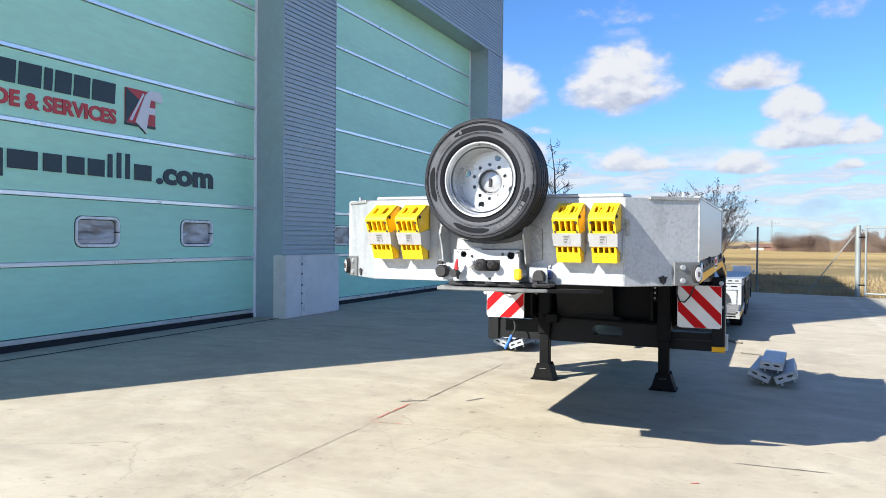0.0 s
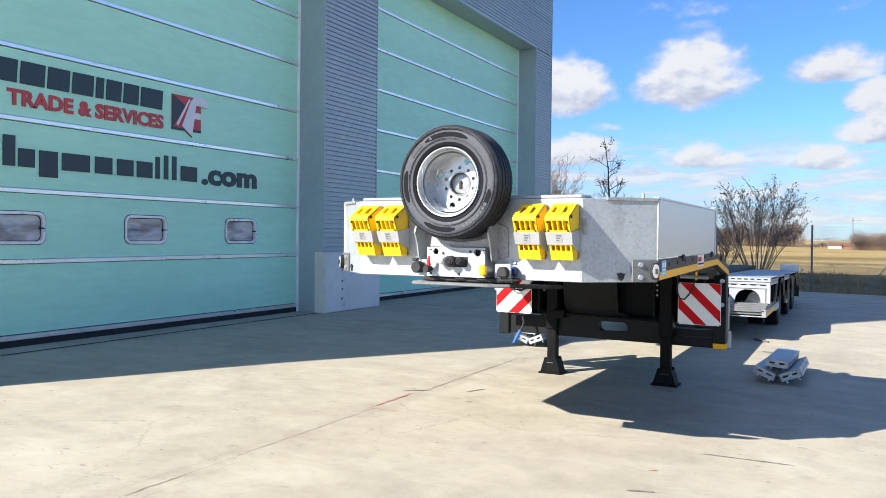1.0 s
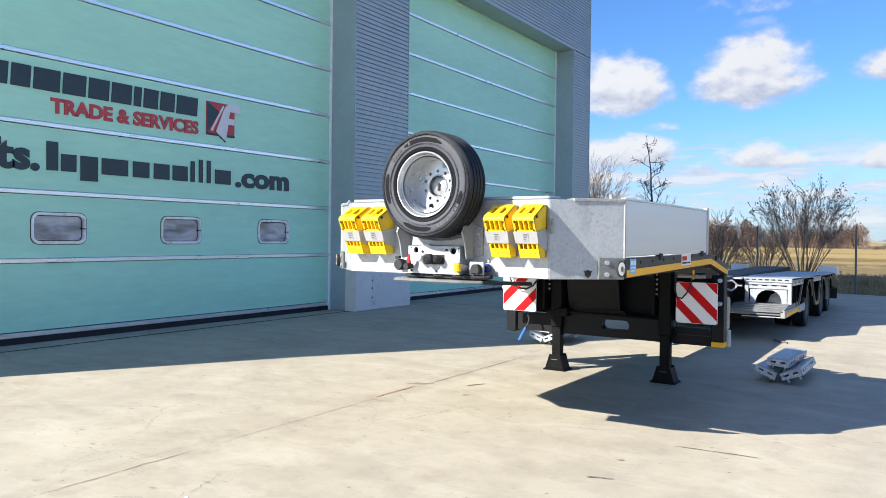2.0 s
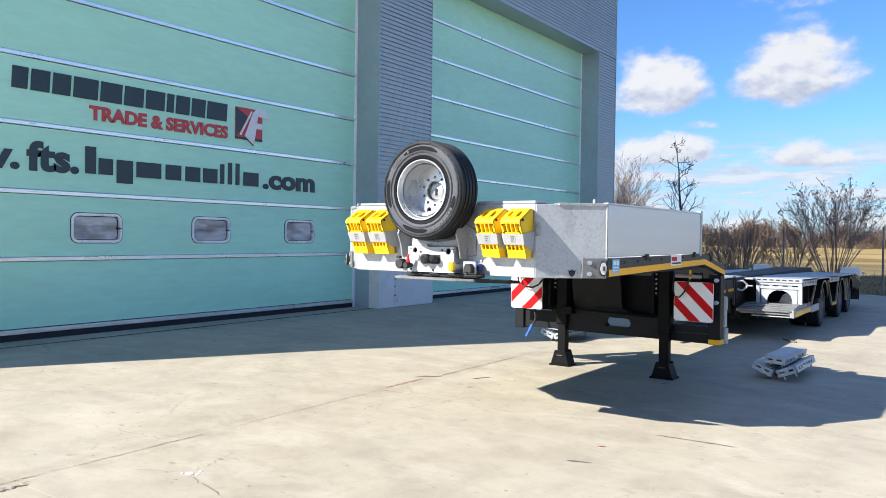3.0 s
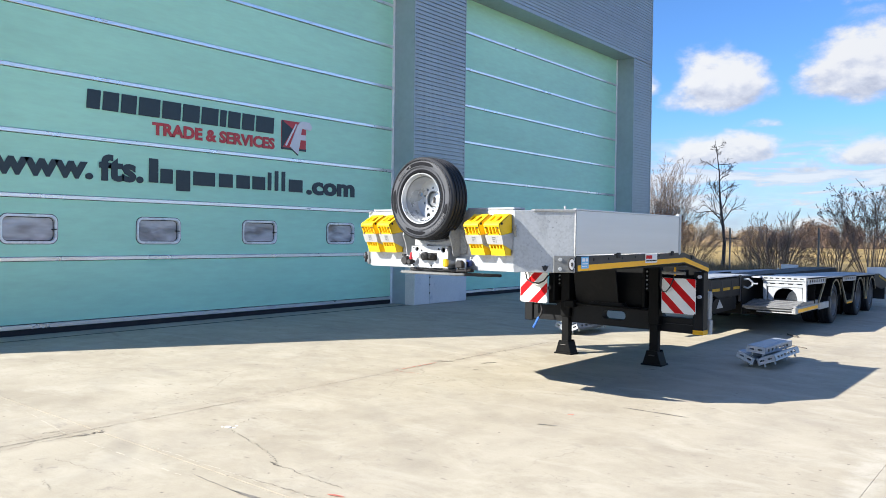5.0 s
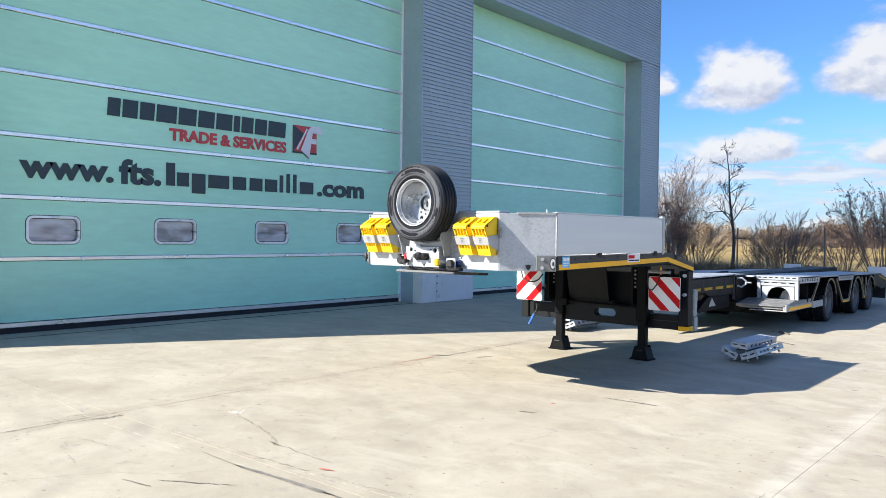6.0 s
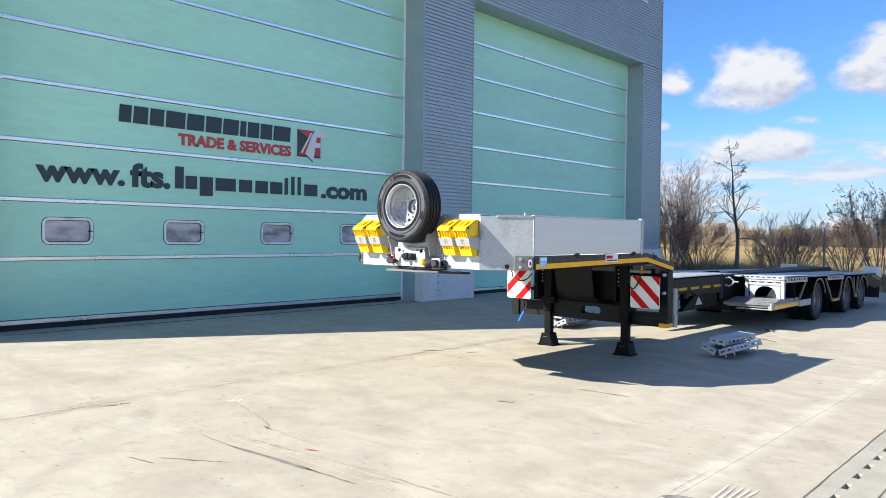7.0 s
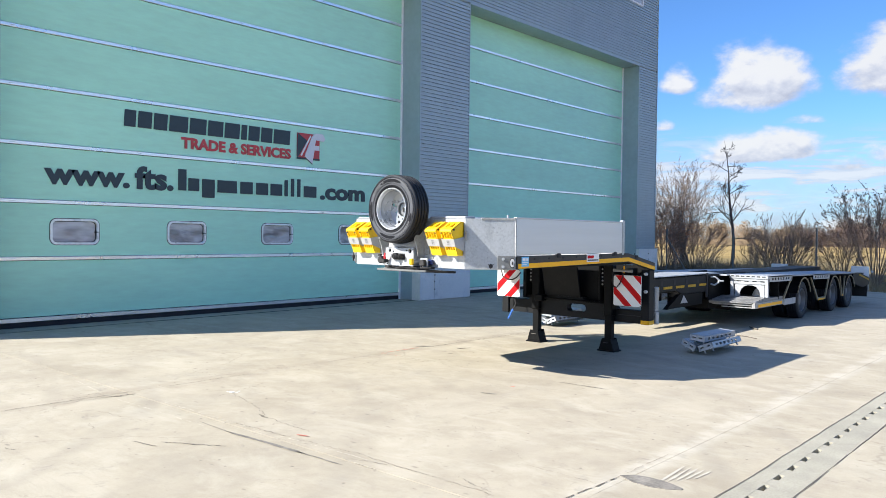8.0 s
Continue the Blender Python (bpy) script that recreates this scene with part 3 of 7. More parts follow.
def part(name, bm, material, parent=None, label="", bevel=0.0, smooth=False):
    """Links a bmesh, built in world places, as one mesh object under a thing or a part."""
    ob = new(name, mesh_from(name, bm, material, bevel, smooth))
    if parent is not None:
        ob.parent = parent
        if parent.parent is None:
            ob.matrix_parent_inverse = Matrix.Translation(-parent.location)
    return tagged(ob, label=label)


def thing(name, at, label, category, group="", kind=""):
    ob = new(name)
    ob.empty_display_size = 0.2
    ob.location = at
    return tagged(ob, label, category, group, kind)


def B():
    return bmesh.new()


def solid(name, bm, material, label, category, group="", kind="", bevel=0.0, smooth=False):
    """A thing that is one mesh."""
    return tagged(part(name, bm, material, None, "", bevel, smooth), label, category, group, kind)


def from_lists(name, verts, faces, material, parent=None):
    me = bpy.data.meshes.new(name)
    me.from_pydata(verts, [], faces)
    me.materials.append(material)
    ob = new(name, me)
    if parent is not None:
        ob.parent = parent
        if parent.parent is None:
            ob.matrix_parent_inverse = Matrix.Translation(-parent.location)
    return ob


# ---------------------------------------------------------------- ground
def fence_y(x):
    return 25.99 - 0.237 * (x + 0.84)


FIELD_SIZE = 2400.0
bm = B()
v = [bm.verts.new(p) for p in ((-FIELD_SIZE, -FIELD_SIZE, -0.09), (FIELD_SIZE, -FIELD_SIZE, -0.09), (FIELD_SIZE, FIELD_SIZE, -0.09), (-FIELD_SIZE, FIELD_SIZE, -0.09))]
bm.faces.new(v)
solid("ground", bm, FIELD, "dry golden winter grass of an open field", "field", kind="structure")

pavement = thing("pavement", (0, 10, -0.2), "pale worn concrete yard with cracks and joints", "concrete yard", kind="structure")
part("bedding", box(B(), -70, 2.2, -60, 25, -0.2, -0.035), JOINT, pavement)
part("bedding", box(B(), 2.575, 60, -60, 25, -0.2, -0.035), JOINT, pavement)
COLUMNS = [(-70.0, -9.34), (-9.32, -3.5795), (-3.578, 1.599), (1.602, 2.210), (2.575, 8.0), (8.012, 16.0), (16.012, 60.0)]
for x0, x1 in COLUMNS:
    for y0, y1 in ((-60.0, 2.105), (2.112, None)):
        lo, hi = (y1, y1) if y1 else (fence_y(x0) - 0.05, fence_y(x1) - 0.05)
        part("slab", prism(B(), [(x0, y0), (x1, y0), (x1, hi), (x0, lo)], "z", -0.16, 0.0), CONCRETE, pavement)

# slot drain let into the yard
drain = thing("slot_drain", (2.39, 5, -0.1), "grey precast concrete slot drain set flush in the yard", "drain", kind="structure")
# black bed and slot floor stand in for the slot's deep shade
part("trough", box(B(), 2.2, 2.574, -60, 25.1, -0.16, -0.084), RUBBER, drain)
part("slot_floor", box(B(), 2.3435, 2.3865, -60, 25.0, -0.083, -0.07), RUBBER, drain)
part("edge_strip", box(B(), 2.213, 2.343, -60, 25.0, -0.1, 0.001), DRAIN, drain)
part("edge_strip", box(B(), 2.387, 2.571, -60, 25.0, -0.1, 0.001), DRAIN, drain)
for k in range(-78, 68):
    y = 3.63 + 0.3035 * k
    part("bridge", box(B(), 2.343, 2.387, y + 0.085, y + 0.2485, -0.066, 0.0), DRAIN, drain)


def wander(a, b, width, jitter, seed, steps=26, z=0.004, broken=0.0):
    """A thin ragged strip on the ground from a to b; broken: the share of it that has closed up."""
    rng = random.Random(seed)
    va, vb = Vector((*a, z)), Vector((*b, z))
    side = Vector((-(vb - va).y, (vb - va).x, 0)).normalized()
    off, thick, rows, shut = 0.0, 0.6, [], []
    gap = 0
    for k in range(steps + 1):
        f = k / steps
        off = off * 0.8 + rng.uniform(-jitter, jitter)
        thick = 0.65 * thick + 0.35 * rng.uniform(0.1, 1.1)
        w = width * thick * min(1.0, 6 * f + 0.1, 6 * (1 - f) + 0.1)
        if gap == 0 and rng.random() < broken:
            gap = rng.randint(1, 3)
        shut.append(gap > 0)
        gap = max(0, gap - 1)
        c = va.lerp(vb, f) + side * off
        rows.append((c - side * w / 2, c + side * w / 2))
    bm = B()
    vs = [(bm.verts.new(p), bm.verts.new(q)) for p, q in rows]
    for k, (p, q) in enumerate(zip(vs, vs[1:])):
        if not shut[k]:
            bm.faces.new((p[0], q[0], q[1], p[1]))
    bmesh.ops.delete(bm, geom=[v for v in bm.verts if not v.link_faces], context="VERTS")
    for f in bm.faces:
        f.normal_update()
        if f.normal.z < 0:
            f.normal_flip()
    return bm


CRACKS = [((-1.95, 1.98), (-1.33, 1.94), 0.03, 0.004, SCUFF), ((-1.50, 1.95), (-0.45, 2.0), 0.15, 0.003, SCUFF), ((-0.6, 1.99), (-0.05, 2.01), 0.05, 0.003, SCUFF), ((-1.75, 2.15), (-0.91, 2.22), 0.020, 0.008, CRACK),
          ((-0.91, 2.22), (-0.12, 2.28), 0.016, 0.014, CRACK), ((-0.12, 2.28), (0.69, 2.27), 0.022, 0.010, CRACK), ((-0.15, 2.14), (0.2, 2.25), 0.016, 0.006, CRACK),
          ((-1.74, 1.26), (-1.44, 1.32), 0.045, 0.006, CRACK), ((-1.56, 1.41), (-1.06, 1.71), 0.040, 0.006, CRACK), ((-2.29, 2.72), (-1.91, 2.60), 0.016, 0.014, CRACK),
          ((-1.91, 2.60), (-1.67, 2.48), 0.024, 0.014, CRACK), ((-1.78, 2.49), (-1.62, 2.47), 0.060, 0.006, CRACK), ((-1.67, 2.48), (-0.93, 2.41), 0.018, 0.012, CRACK),
          ((-2.25, 0.48), (-2.12, 0.55), 0.03, 0.01, CRACK), ((-2.56, 1.27), (-2.31, 1.21), 0.016, 0.012, CRACK), ((-2.92, 1.42), (-2.81, 1.36), 0.014, 0.01, CRACK),
          ((0.69, 2.27), (1.15, 2.26), 0.018, 0.010, CRACK), ((0.68, 2.40), (1.10, 2.29), 0.012, 0.010, CRACK), ((0.81, 2.95), (1.62, 2.93), 0.008, 0.010, CRACK),
          ((-2.83, 2.92), (-2.95, 3.35), 0.014, 0.012, CRACK), ((-2.80, 2.86), (-2.29, 2.72), 0.016, 0.012, CRACK), ((-2.9, 2.86), (-3.2, 2.7), 0.012, 0.012, CRACK),
          ((-3.50, 1.5), (-3.47, 2.2), 0.024, 0.012, CRACK), ((-3.66, 1.4), (-3.63, 2.0), 0.016, 0.012, CRACK),
          ((-3.0, 1.55), (-2.2, 1.62), 0.012, 0.02, CRACK), ((-4.6, 3.2), (-3.6, 3.3), 0.010, 0.03, CRACK), ((-0.2, 3.6), (0.9, 3.0), 0.007, 0.03, CRACK), ((1.50, 2.4), (1.54, 3.2), 0.035, 0.004, CRACK),
          ((1.54, 3.2), (1.545, 3.95), 0.014, 0.006, CRACK), ((-0.67, 5.81), (-0.03, 5.83), 0.075, 0.002, SCUFF), ((-0.94, 4.70), (-0.77, 4.77), 0.13, 0.006, SCUFF), ((-3.76, 6.63), (-3.52, 6.82), 0.13, 0.006, SCUFF), ((-5.8, 6.2), (-4.9, 6.6), 0.014, 0.02, SCUFF),
          ((-3.5, 9.2), (-3.3, 9.35), 0.04, 0.01, CRACK), ((-3.18, 6.92), (-3.07, 7.15), 0.13, 0.006, SCUFF), ((-3.46, 2.9), (-3.47, 4.1), 0.007, 0.012, CRACK), ((-3.70, 2.9), (-3.68, 4.4), 0.006, 0.012, CRACK),
          ((-3.44, 1.9), (-3.44, 2.14), 0.07, 0.010, CRACK), ((-3.47, 1.84), (-3.46, 1.98), 0.05, 0.01, CRACK), ((-3.72, 1.75), (-3.72, 1.92), 0.04, 0.01, CRACK)]
for i, (a, b, w, j, mat) in enumerate(CRACKS):
    solid("crack" if mat is CRACK else "tyre_scuff", wander(a, b, w * 0.42, j * 0.8, i + 3, 60 if mat is CRACK else 24, broken=0.07 if mat is CRACK else 0.0), mat, "dark ragged crack in the concrete yard" if mat is CRACK else "dark rubber scuff on the concrete yard",
          "crack" if mat is CRACK else "tyre mark", kind="structure")
# spalled edges along the long joint
for i, (a, b, w) in enumerate((((-3.56, 0.3), (-3.57, 2.4), 0.016), ((-3.57, 2.4), (-3.575, 3.6), 0.010), ((-3.585, 3.9), (-3.585, 5.7), 0.007), ((-3.58, 6.6), (-3.57, 9.3), 0.014), ((2.211, -3.0), (2.211, 12.0), 0.014), ((2.573, -3.0), (2.573, 12.0), 0.012))):
    solid("joint_crack", wander(a, b, w, 0.005, 40 + i, 110, broken=0.06), CRACK, "broken edge of a joint in the concrete yard", "joint", kind="structure")
solid("joint_crack", wander((-9.33, 2.4), (-9.33, 14.4), 0.11, 0.002, 55, 90), RUBBER, "black sealed joint before the hall doors", "joint", kind="structure")
for i, (x, y, r) in enumerate(((-2.82, 2.88, 0.036), (-2.765, 2.90, 0.016), (-2.80, 2.95, 0.014), (-2.86, 2.85, 0.012))):
    pts = [(x + r * random.uniform(0.5, 1) * math.cos(a), y + r * random.uniform(0.5, 1) * math.sin(a)) for a in (k * 0.7 for k in range(9))]
    solid("spall", prism(B(), pts, "z", -0.01, 0.0045), CHIP, "pale chipped patch in the concrete yard", "spall", kind="structure")
pts = [(1.53, 3.20), (1.60, 3.285), (1.70, 3.305), (1.80, 3.30), (1.90, 3.275), (1.98, 3.235), (1.98, 3.205), (1.90, 3.15), (1.80, 3.12), (1.67, 3.13)]
solid("tyre_scuff", prism(B(), pts, "z", -0.01, 0.0045), SCUFF, "dark crescent of rubber on the concrete yard", "tyre mark", kind="structure")
for k in range(5):
    x = 1.80 + 0.036 * k
    solid("tyre_scuff", wander((x, 3.24 + 0.06 * k), (x - 0.03 + 0.012 * k, 3.74), 0.030, 0.0, 70 + k, 4), SCUFF_PALE, "faint grey tread streak on the concrete yard", "tyre mark", kind="structure")
# pale sawn edges of an old repair across the slabs
for i, (a, b) in enumerate((((-4.7, 2.02), (-3.45, 1.88)), ((-3.45, 1.88), (-1.75, 1.92)), ((-3.05, 2.14), (-1.2, 2.17)), ((-1.2, 2.17), (0.3, 2.24)), ((-0.2, 2.12), (0.35, 2.10)))):
    solid("repair_edge", wander(a, b, 0.011, 0.004, 90 + i, 90, 0.003, 0.2), PALE_LINE, "pale sawn edge of a repair in the concrete yard", "joint", kind="structure")


solid("red_mark", wander((-3.63, 5.80), (-3.62, 6.62), 0.026, 0.004, 60, 50, 0.006, 0.08), RED_MARK, "faded red paint line sprayed on concrete", "paint mark", kind="structure")
solid("red_mark", wander((-3.64, 5.79), (-3.22, 5.82), 0.018, 0.003, 61, 30, 0.006, 0.1), RED_MARK, "faded red paint line sprayed on concrete", "paint mark", kind="structure")
solid("red_mark", wander((-0.96, 2.29), (-0.84, 2.33), 0.035, 0.004, 62, 8, 0.006), RED_MARK, "small faded red paint dab on concrete", "paint mark", kind="structure")
solid("red_mark", wander((-0.92, 5.19), (-0.86, 5.22), 0.03, 0.004, 63, 8, 0.006), RED_MARK, "small faded red paint dab on concrete", "paint mark", kind="structure")

# ---------------------------------------------------------------- hall
WALL_X, DOOR_X, TOP = -9.25, -9.905, 12.95
D1, D2, DOOR_Z = (2.756, 12.486), (14.42, 24.149), 7.98
END = 25.62
PITCH = 0.0945


def ribbed(y0, y1, z0, z1):
    """Horizontally ribbed sheet on the facade."""
    bm = B()
    prof = []
    z = z0
    while z < z1 - 1e-6:
        for dz, dx in ((0.0, 0.0), (0.064, 0.0), (0.066, -0.034), (0.0925, -0.034)):
            if z + dz < z1:
                prof.append((WALL_X + dx, z + dz))
        z += PITCH
    prof.append((prof[-1][0], z1))
    rows = [(bm.verts.new((x, y0, zz)), bm.verts.new((x, y1, zz))) for x, zz in prof]
    for p, q in zip(rows, rows[1:]):
        bm.faces.new((p[0], p[1], q[1], q[0]))
    return bm


facade = thing("wall_front", (-9.6, 14, 0), "blue-grey ribbed metal wall of an industrial hall", "hall wall", kind="structure")
RIB0 = 1.27
for name, y0, y1, z0, z1 in (("pier_core", 2.35, D1[0], 0, DOOR_Z), ("pier_core", D1[1], D2[0], 0, DOOR_Z), ("pier_core", D2[1], END, 0, DOOR_Z), ("lintel_core", 2.35, END, DOOR_Z, TOP)):
    part(name, box(B(), -10.3, WALL_X - 0.03, y0, y1, z0, z1), FLASHING, facade)
part("ribbed_sheet", ribbed(2.35, D1[0], RIB0, DOOR_Z), CLADDING, facade)
part("ribbed_sheet", ribbed(D1[1] + 0.012, D2[0], RIB0, DOOR_Z), CLADDING, facade)
part("ribbed_sheet", ribbed(D2[1] + 0.012, END, RIB0, DOOR_Z), CLADDING, facade)
part("ribbed_sheet", ribbed(2.35, END, DOOR_Z + 0.03, 9.08), CLADDING, facade)
part("ribbed_sheet", ribbed(2.35, END, 9.095, TOP), CLADDING, facade)
for y0, y1 in (D1, D2):
    part("jamb", box(B(), DOOR_X - 0.02, WALL_X + 0.004, y0 - 0.012, y0 + 0.012, 0, DOOR_Z), FLASHING, facade, bevel=0.002)
    part("jamb", box(B(), DOOR_X - 0.02, WALL_X + 0.004, y1 - 0.012, y1 + 0.012, 0, DOOR_Z), FLASHING, facade, bevel=0.002)
    part("soffit", box(B(), DOOR_X - 0.02, WALL_X + 0.006, y0 - 0.012, y1 + 0.012, DOOR_Z - 0.004, DOOR_Z + 0.04), FLASHING, facade, bevel=0.002)
part("corner_trim", box(B(), WALL_X - 0.1, WALL_X + 0.012, END - 0.03, END + 0.012, 1.2, TOP), FLASHING, facade, bevel=0.003)
part("coping", box(B(), -10.4, WALL_X + 0.06, 2.2, END + 0.06, TOP, TOP + 0.08), FLASHING, facade, bevel=0.01)
win = part("upper_window", box(B(), WALL_X - 0.02, WALL_X + 0.03, 21.3, 24.36, 10.18, 10.24), LOGO_WHITE, facade, bevel=0.004)
part("pane", box(B(), WALL_X - 0.01, WALL_X + 0.008, 21.36, 24.30, 10.25, 11.4), PANE, win)
part("window_jamb", box(B(), WALL_X - 0.02, WALL_X + 0.03, 24.30, 24.36, 10.24, 11.46), LOGO_WHITE, win)

# the hall's other sides, which only close it; its near end leans out at the foot
solid("wall_back", box(B(), -40, -39.7, 1.2, END, 0, TOP), CLADDING, "plain grey back wall of the hall", "hall wall", kind="structure")
solid("wall_far_end", box(B(), -39.7, -10.31, END - 0.3, END, 0, TOP), CLADDING, "plain grey end wall of the hall", "hall wall", kind="structure")
# unseen foot, raked only to shape the shadow's edge on the yard
solid("wall_near_end", prism(B(), [(1.35, 0), (2.6, 0), (2.6, TOP), (2.42, TOP), (2.42, 4.2), (1.95, 2.2)], "x", -39.7, -9.27), CLADDING, "unseen grey end wall of the hall, foot raked to shape its shadow", "hall wall", kind="structure")
solid("roof", box(B(), -39.7, -10.31, 2.61, END - 0.31, TOP - 0.3, TOP), HALL, "flat roof of the hall", "roof", kind="structure")
solid("floor", box(B(), -39.7, -10.0, 2.61, END - 0.31, 0.002, 0.03), HALL, "grey floor inside the hall", "floor", kind="structure")

for y0, y1, split in ((12.44, 14.42, 12.98), (24.14, END + 0.02, 24.9)):
    plinth = thing("pier_plinth", (-9.25, (y0 + y1) / 2, 0), "pale grey painted plinth at the foot of a pier", "plinth", "pier plinths", "structure")
    part("core", box(B(), -9.45, -9.15, y0 + 0.01, y1 - 0.01, 0, 1.24), PLINTH_EDGE, plinth, bevel=0.006)
    part("plate", box(B(), -9.15, -9.136, y0, split - 0.006, 0.012, 1.25), PLINTH, plinth, bevel=0.003)
    part("plate", box(B(), -9.15, -9.136, split + 0.006, y1, 0.012, 1.25), PLINTH, plinth, bevel=0.003)
    part("side_strip", box(B(), -9.4, -9.14, y0 - 0.002, y0 + 0.012, 0.0, 1.245), PLINTH_EDGE, plinth, bevel=0.003)
    part("drip_flashing", box(B(), -9.24, -9.118, y0 - 0.006, y1 + 0.004, 1.252, 1.266), FLASHING, plinth, bevel=0.002)
    # black strip stands in for the shade under the flashing
    part("shadow_gap", box(B(), -9.25, -9.17, y0 + 0.012, y1 - 0.012, 1.2405, 1.2515), RUBBER, plinth)
    for z in (0.25, 0.45, 0.62, 0.85, 1.05):
        part("hinge", box(B(), -9.137, -9.125, split - 0.018, split + 0.014, z, z + 0.035), RUBBER, plinth, bevel=0.002)


def sectional_door(name, y0, y1):
    door = thing(name, (DOOR_X, (y0 + y1) / 2, 0), "tall turquoise-green sectional hall door with pale rails, closed", "hall door", kind="structure")
    lines = [0.14, 1.185, 2.175, 3.165, 4.155, 5.13, 6.105, 7.08, 8.05]
    wins = [(y0 + 1.024 + 2.2 * k, y0 + 1.884 + 2.2 * k - 0.01 * k) for k in range(4)]
    for i, (z0, z1) in enumerate(zip(lines, lines[1:])):
        bm = B()
        if i == 1:
            pierced(bm, [(y0 + 0.03, z0 + 0.036), (y1 - 0.03, z0 + 0.036), (y1 - 0.03, z1 - 0.038), (y0 + 0.03, z1 - 0.038)],
                    [slot(a + 0.03, b - 0.03, 1.455, 1.855, 0.09) for a, b in wins], "x", DOOR_X - 0.04, DOOR_X)
        else:
            box(bm, DOOR_X - 0.04, DOOR_X, y0 + 0.03, y1 - 0.03, z0 + 0.036, z1 - 0.038)
        part("panel", bm, DOOR_GREEN, door, bevel=0.0 if i == 1 else 0.004)
    for z in lines[1:-1]:
        part("panel_seal", box(B(), DOOR_X - 0.045, DOOR_X - 0.012, y0 + 0.03, y1 - 0.03, z - 0.039, z + 0.035), RUBBER, door)
        shape = [(DOOR_X - 0.04, z - 0.032), (DOOR_X + 0.022, z - 0.032), (DOOR_X + 0.026, z - 0.026), (DOOR_X + 0.026, z + 0.024), (DOOR_X + 0.020, z + 0.032), (DOOR_X - 0.04, z + 0.032)]
        rail = part("rail", prism(B(), shape, "y", y0 + 0.03, y1 - 0.03), DOOR_RAIL, door)
        for k in range(5):
            y = y0 + 0.4 + k * (y1 - y0 - 0.8) / 4
            part("hinge", box(B(), DOOR_X + 0.010, DOOR_X + 0.028, y - 0.05, y + 0.05, z - 0.006, z + 0.008), WINDOW_METAL, rail, bevel=0.002)
    part("bottom_rail", box(B(), DOOR_X - 0.04, DOOR_X + 0.018, y0 + 0.03, y1 - 0.03, 0.095, 0.165), DOOR_RAIL, door, bevel=0.006)
    part("rubber_seal", box(B(), DOOR_X - 0.05, DOOR_X + 0.004, y0 + 0.02, y1 - 0.02, 0.0, 0.095), RUBBER, door)
    for y in (y0 + 0.036, y1 - 0.036):
        part("side_strip", box(B(), DOOR_X - 0.03, DOOR_X + 0.03, y - 0.026, y + 0.026, 0.0, DOOR_Z), SIDE_STRIP, door, bevel=0.003)
    for a, b in wins:
        w = part("door_window", pierced(B(), slot(a, b, 1.425, 1.885, 0.115, 6), [slot(a + 0.040, b - 0.040, 1.465, 1.845, 0.082, 6)], "x", DOOR_X - 0.055, DOOR_X + 0.012), WINDOW_METAL, door,
                 "rounded window with a pale frame", bevel=0.0)
        part("frame_bead", pierced(B(), slot(a + 0.010, b - 0.010, 1.435, 1.875, 0.107, 6), [slot(a + 0.030, b - 0.030, 1.455, 1.855, 0.092, 6)], "x", DOOR_X + 0.012, DOOR_X + 0.022), WINDOW_METAL, w)
        part("outer_seal", pierced(B(), slot(a - 0.010, b + 0.010, 1.415, 1.895, 0.122, 6), [slot(a + 0.002, b - 0.002, 1.427, 1.883, 0.113, 6)], "x", DOOR_X - 0.004, DOOR_X + 0.006), RUBBER, w)
        part("gasket", pierced(B(), slot(a + 0.0405, b - 0.0405, 1.4655, 1.8445, 0.082, 6), [slot(a + 0.052, b - 0.052, 1.477, 1.833, 0.072, 6)], "x", DOOR_X - 0.052, DOOR_X - 0.040), RUBBER, w)
        part("pane", prism(B(), slot(a + 0.042, b - 0.042, 1.467, 1.843, 0.080, 6), "x", DOOR_X - 0.050, DOOR_X - 0.044), PANE, w)
        part("latch", box(B(), DOOR_X - 0.042, DOOR_X + 0.024, b - 0.075, b - 0.018, 1.645, 1.662), RUBBER, w, bevel=0.002)
    return door


sectional_door("door_1", *D1)
sectional_door("door_2", *D2)


# lettering on the near door
def on_door(x, y, z):
    """Letters read along +y, stand up along z and face +x."""
    return Matrix(((0, 0, 1, x), (1, 0, 0, y), (0, 1, 0, z), (0, 0, 0, 1)))


def letters(text, y0, y1, z0, cap, material, bold, thick=0.012):
    """Built-in font, fitted to a width and a capital height."""
    cu = bpy.data.curves.new("letters", "FONT")
    cu.body, cu.size, cu.extrude, cu.offset, cu.resolution_u = text, 1.0, 0.05, bold, 3
    ob = new("letters", cu)
    me = bpy.data.meshes.new_from_object(ob.evaluated_get(bpy.context.evaluated_depsgraph_get()))
    bpy.data.objects.remove(ob)
    xs = [v.co.x for v in me.vertices]
    ys = [v.co.y for v in me.vertices]
    zs = [v.co.z for v in me.vertices]
    kx, ky, kz = (y1 - y0) / (max(xs) - min(xs)), cap / max(ys) if text.isupper() else cap / (max(ys) - max(0.0, min(ys))), thick / (max(zs) - min(zs))
    me.transform(Matrix.Diagonal((kx, ky, kz, 1)) @ Matrix.Translation((-min(xs), 0, -min(zs))))
    me.transform(on_door(DOOR_X + 0.006, y0, z0))
    me.materials.clear()
    me.materials.append(material)
    return me


def sign(name, me, label):
    return tagged(new(name, me), label, "lettering", "lettering on the door")


sign("red_lettering", letters("TRADE & SERVICES", 6.26, 8.94, 3.355, 0.215, LETTER_RED, 0.042), "red capital letters TRADE & SERVICES on the green door")
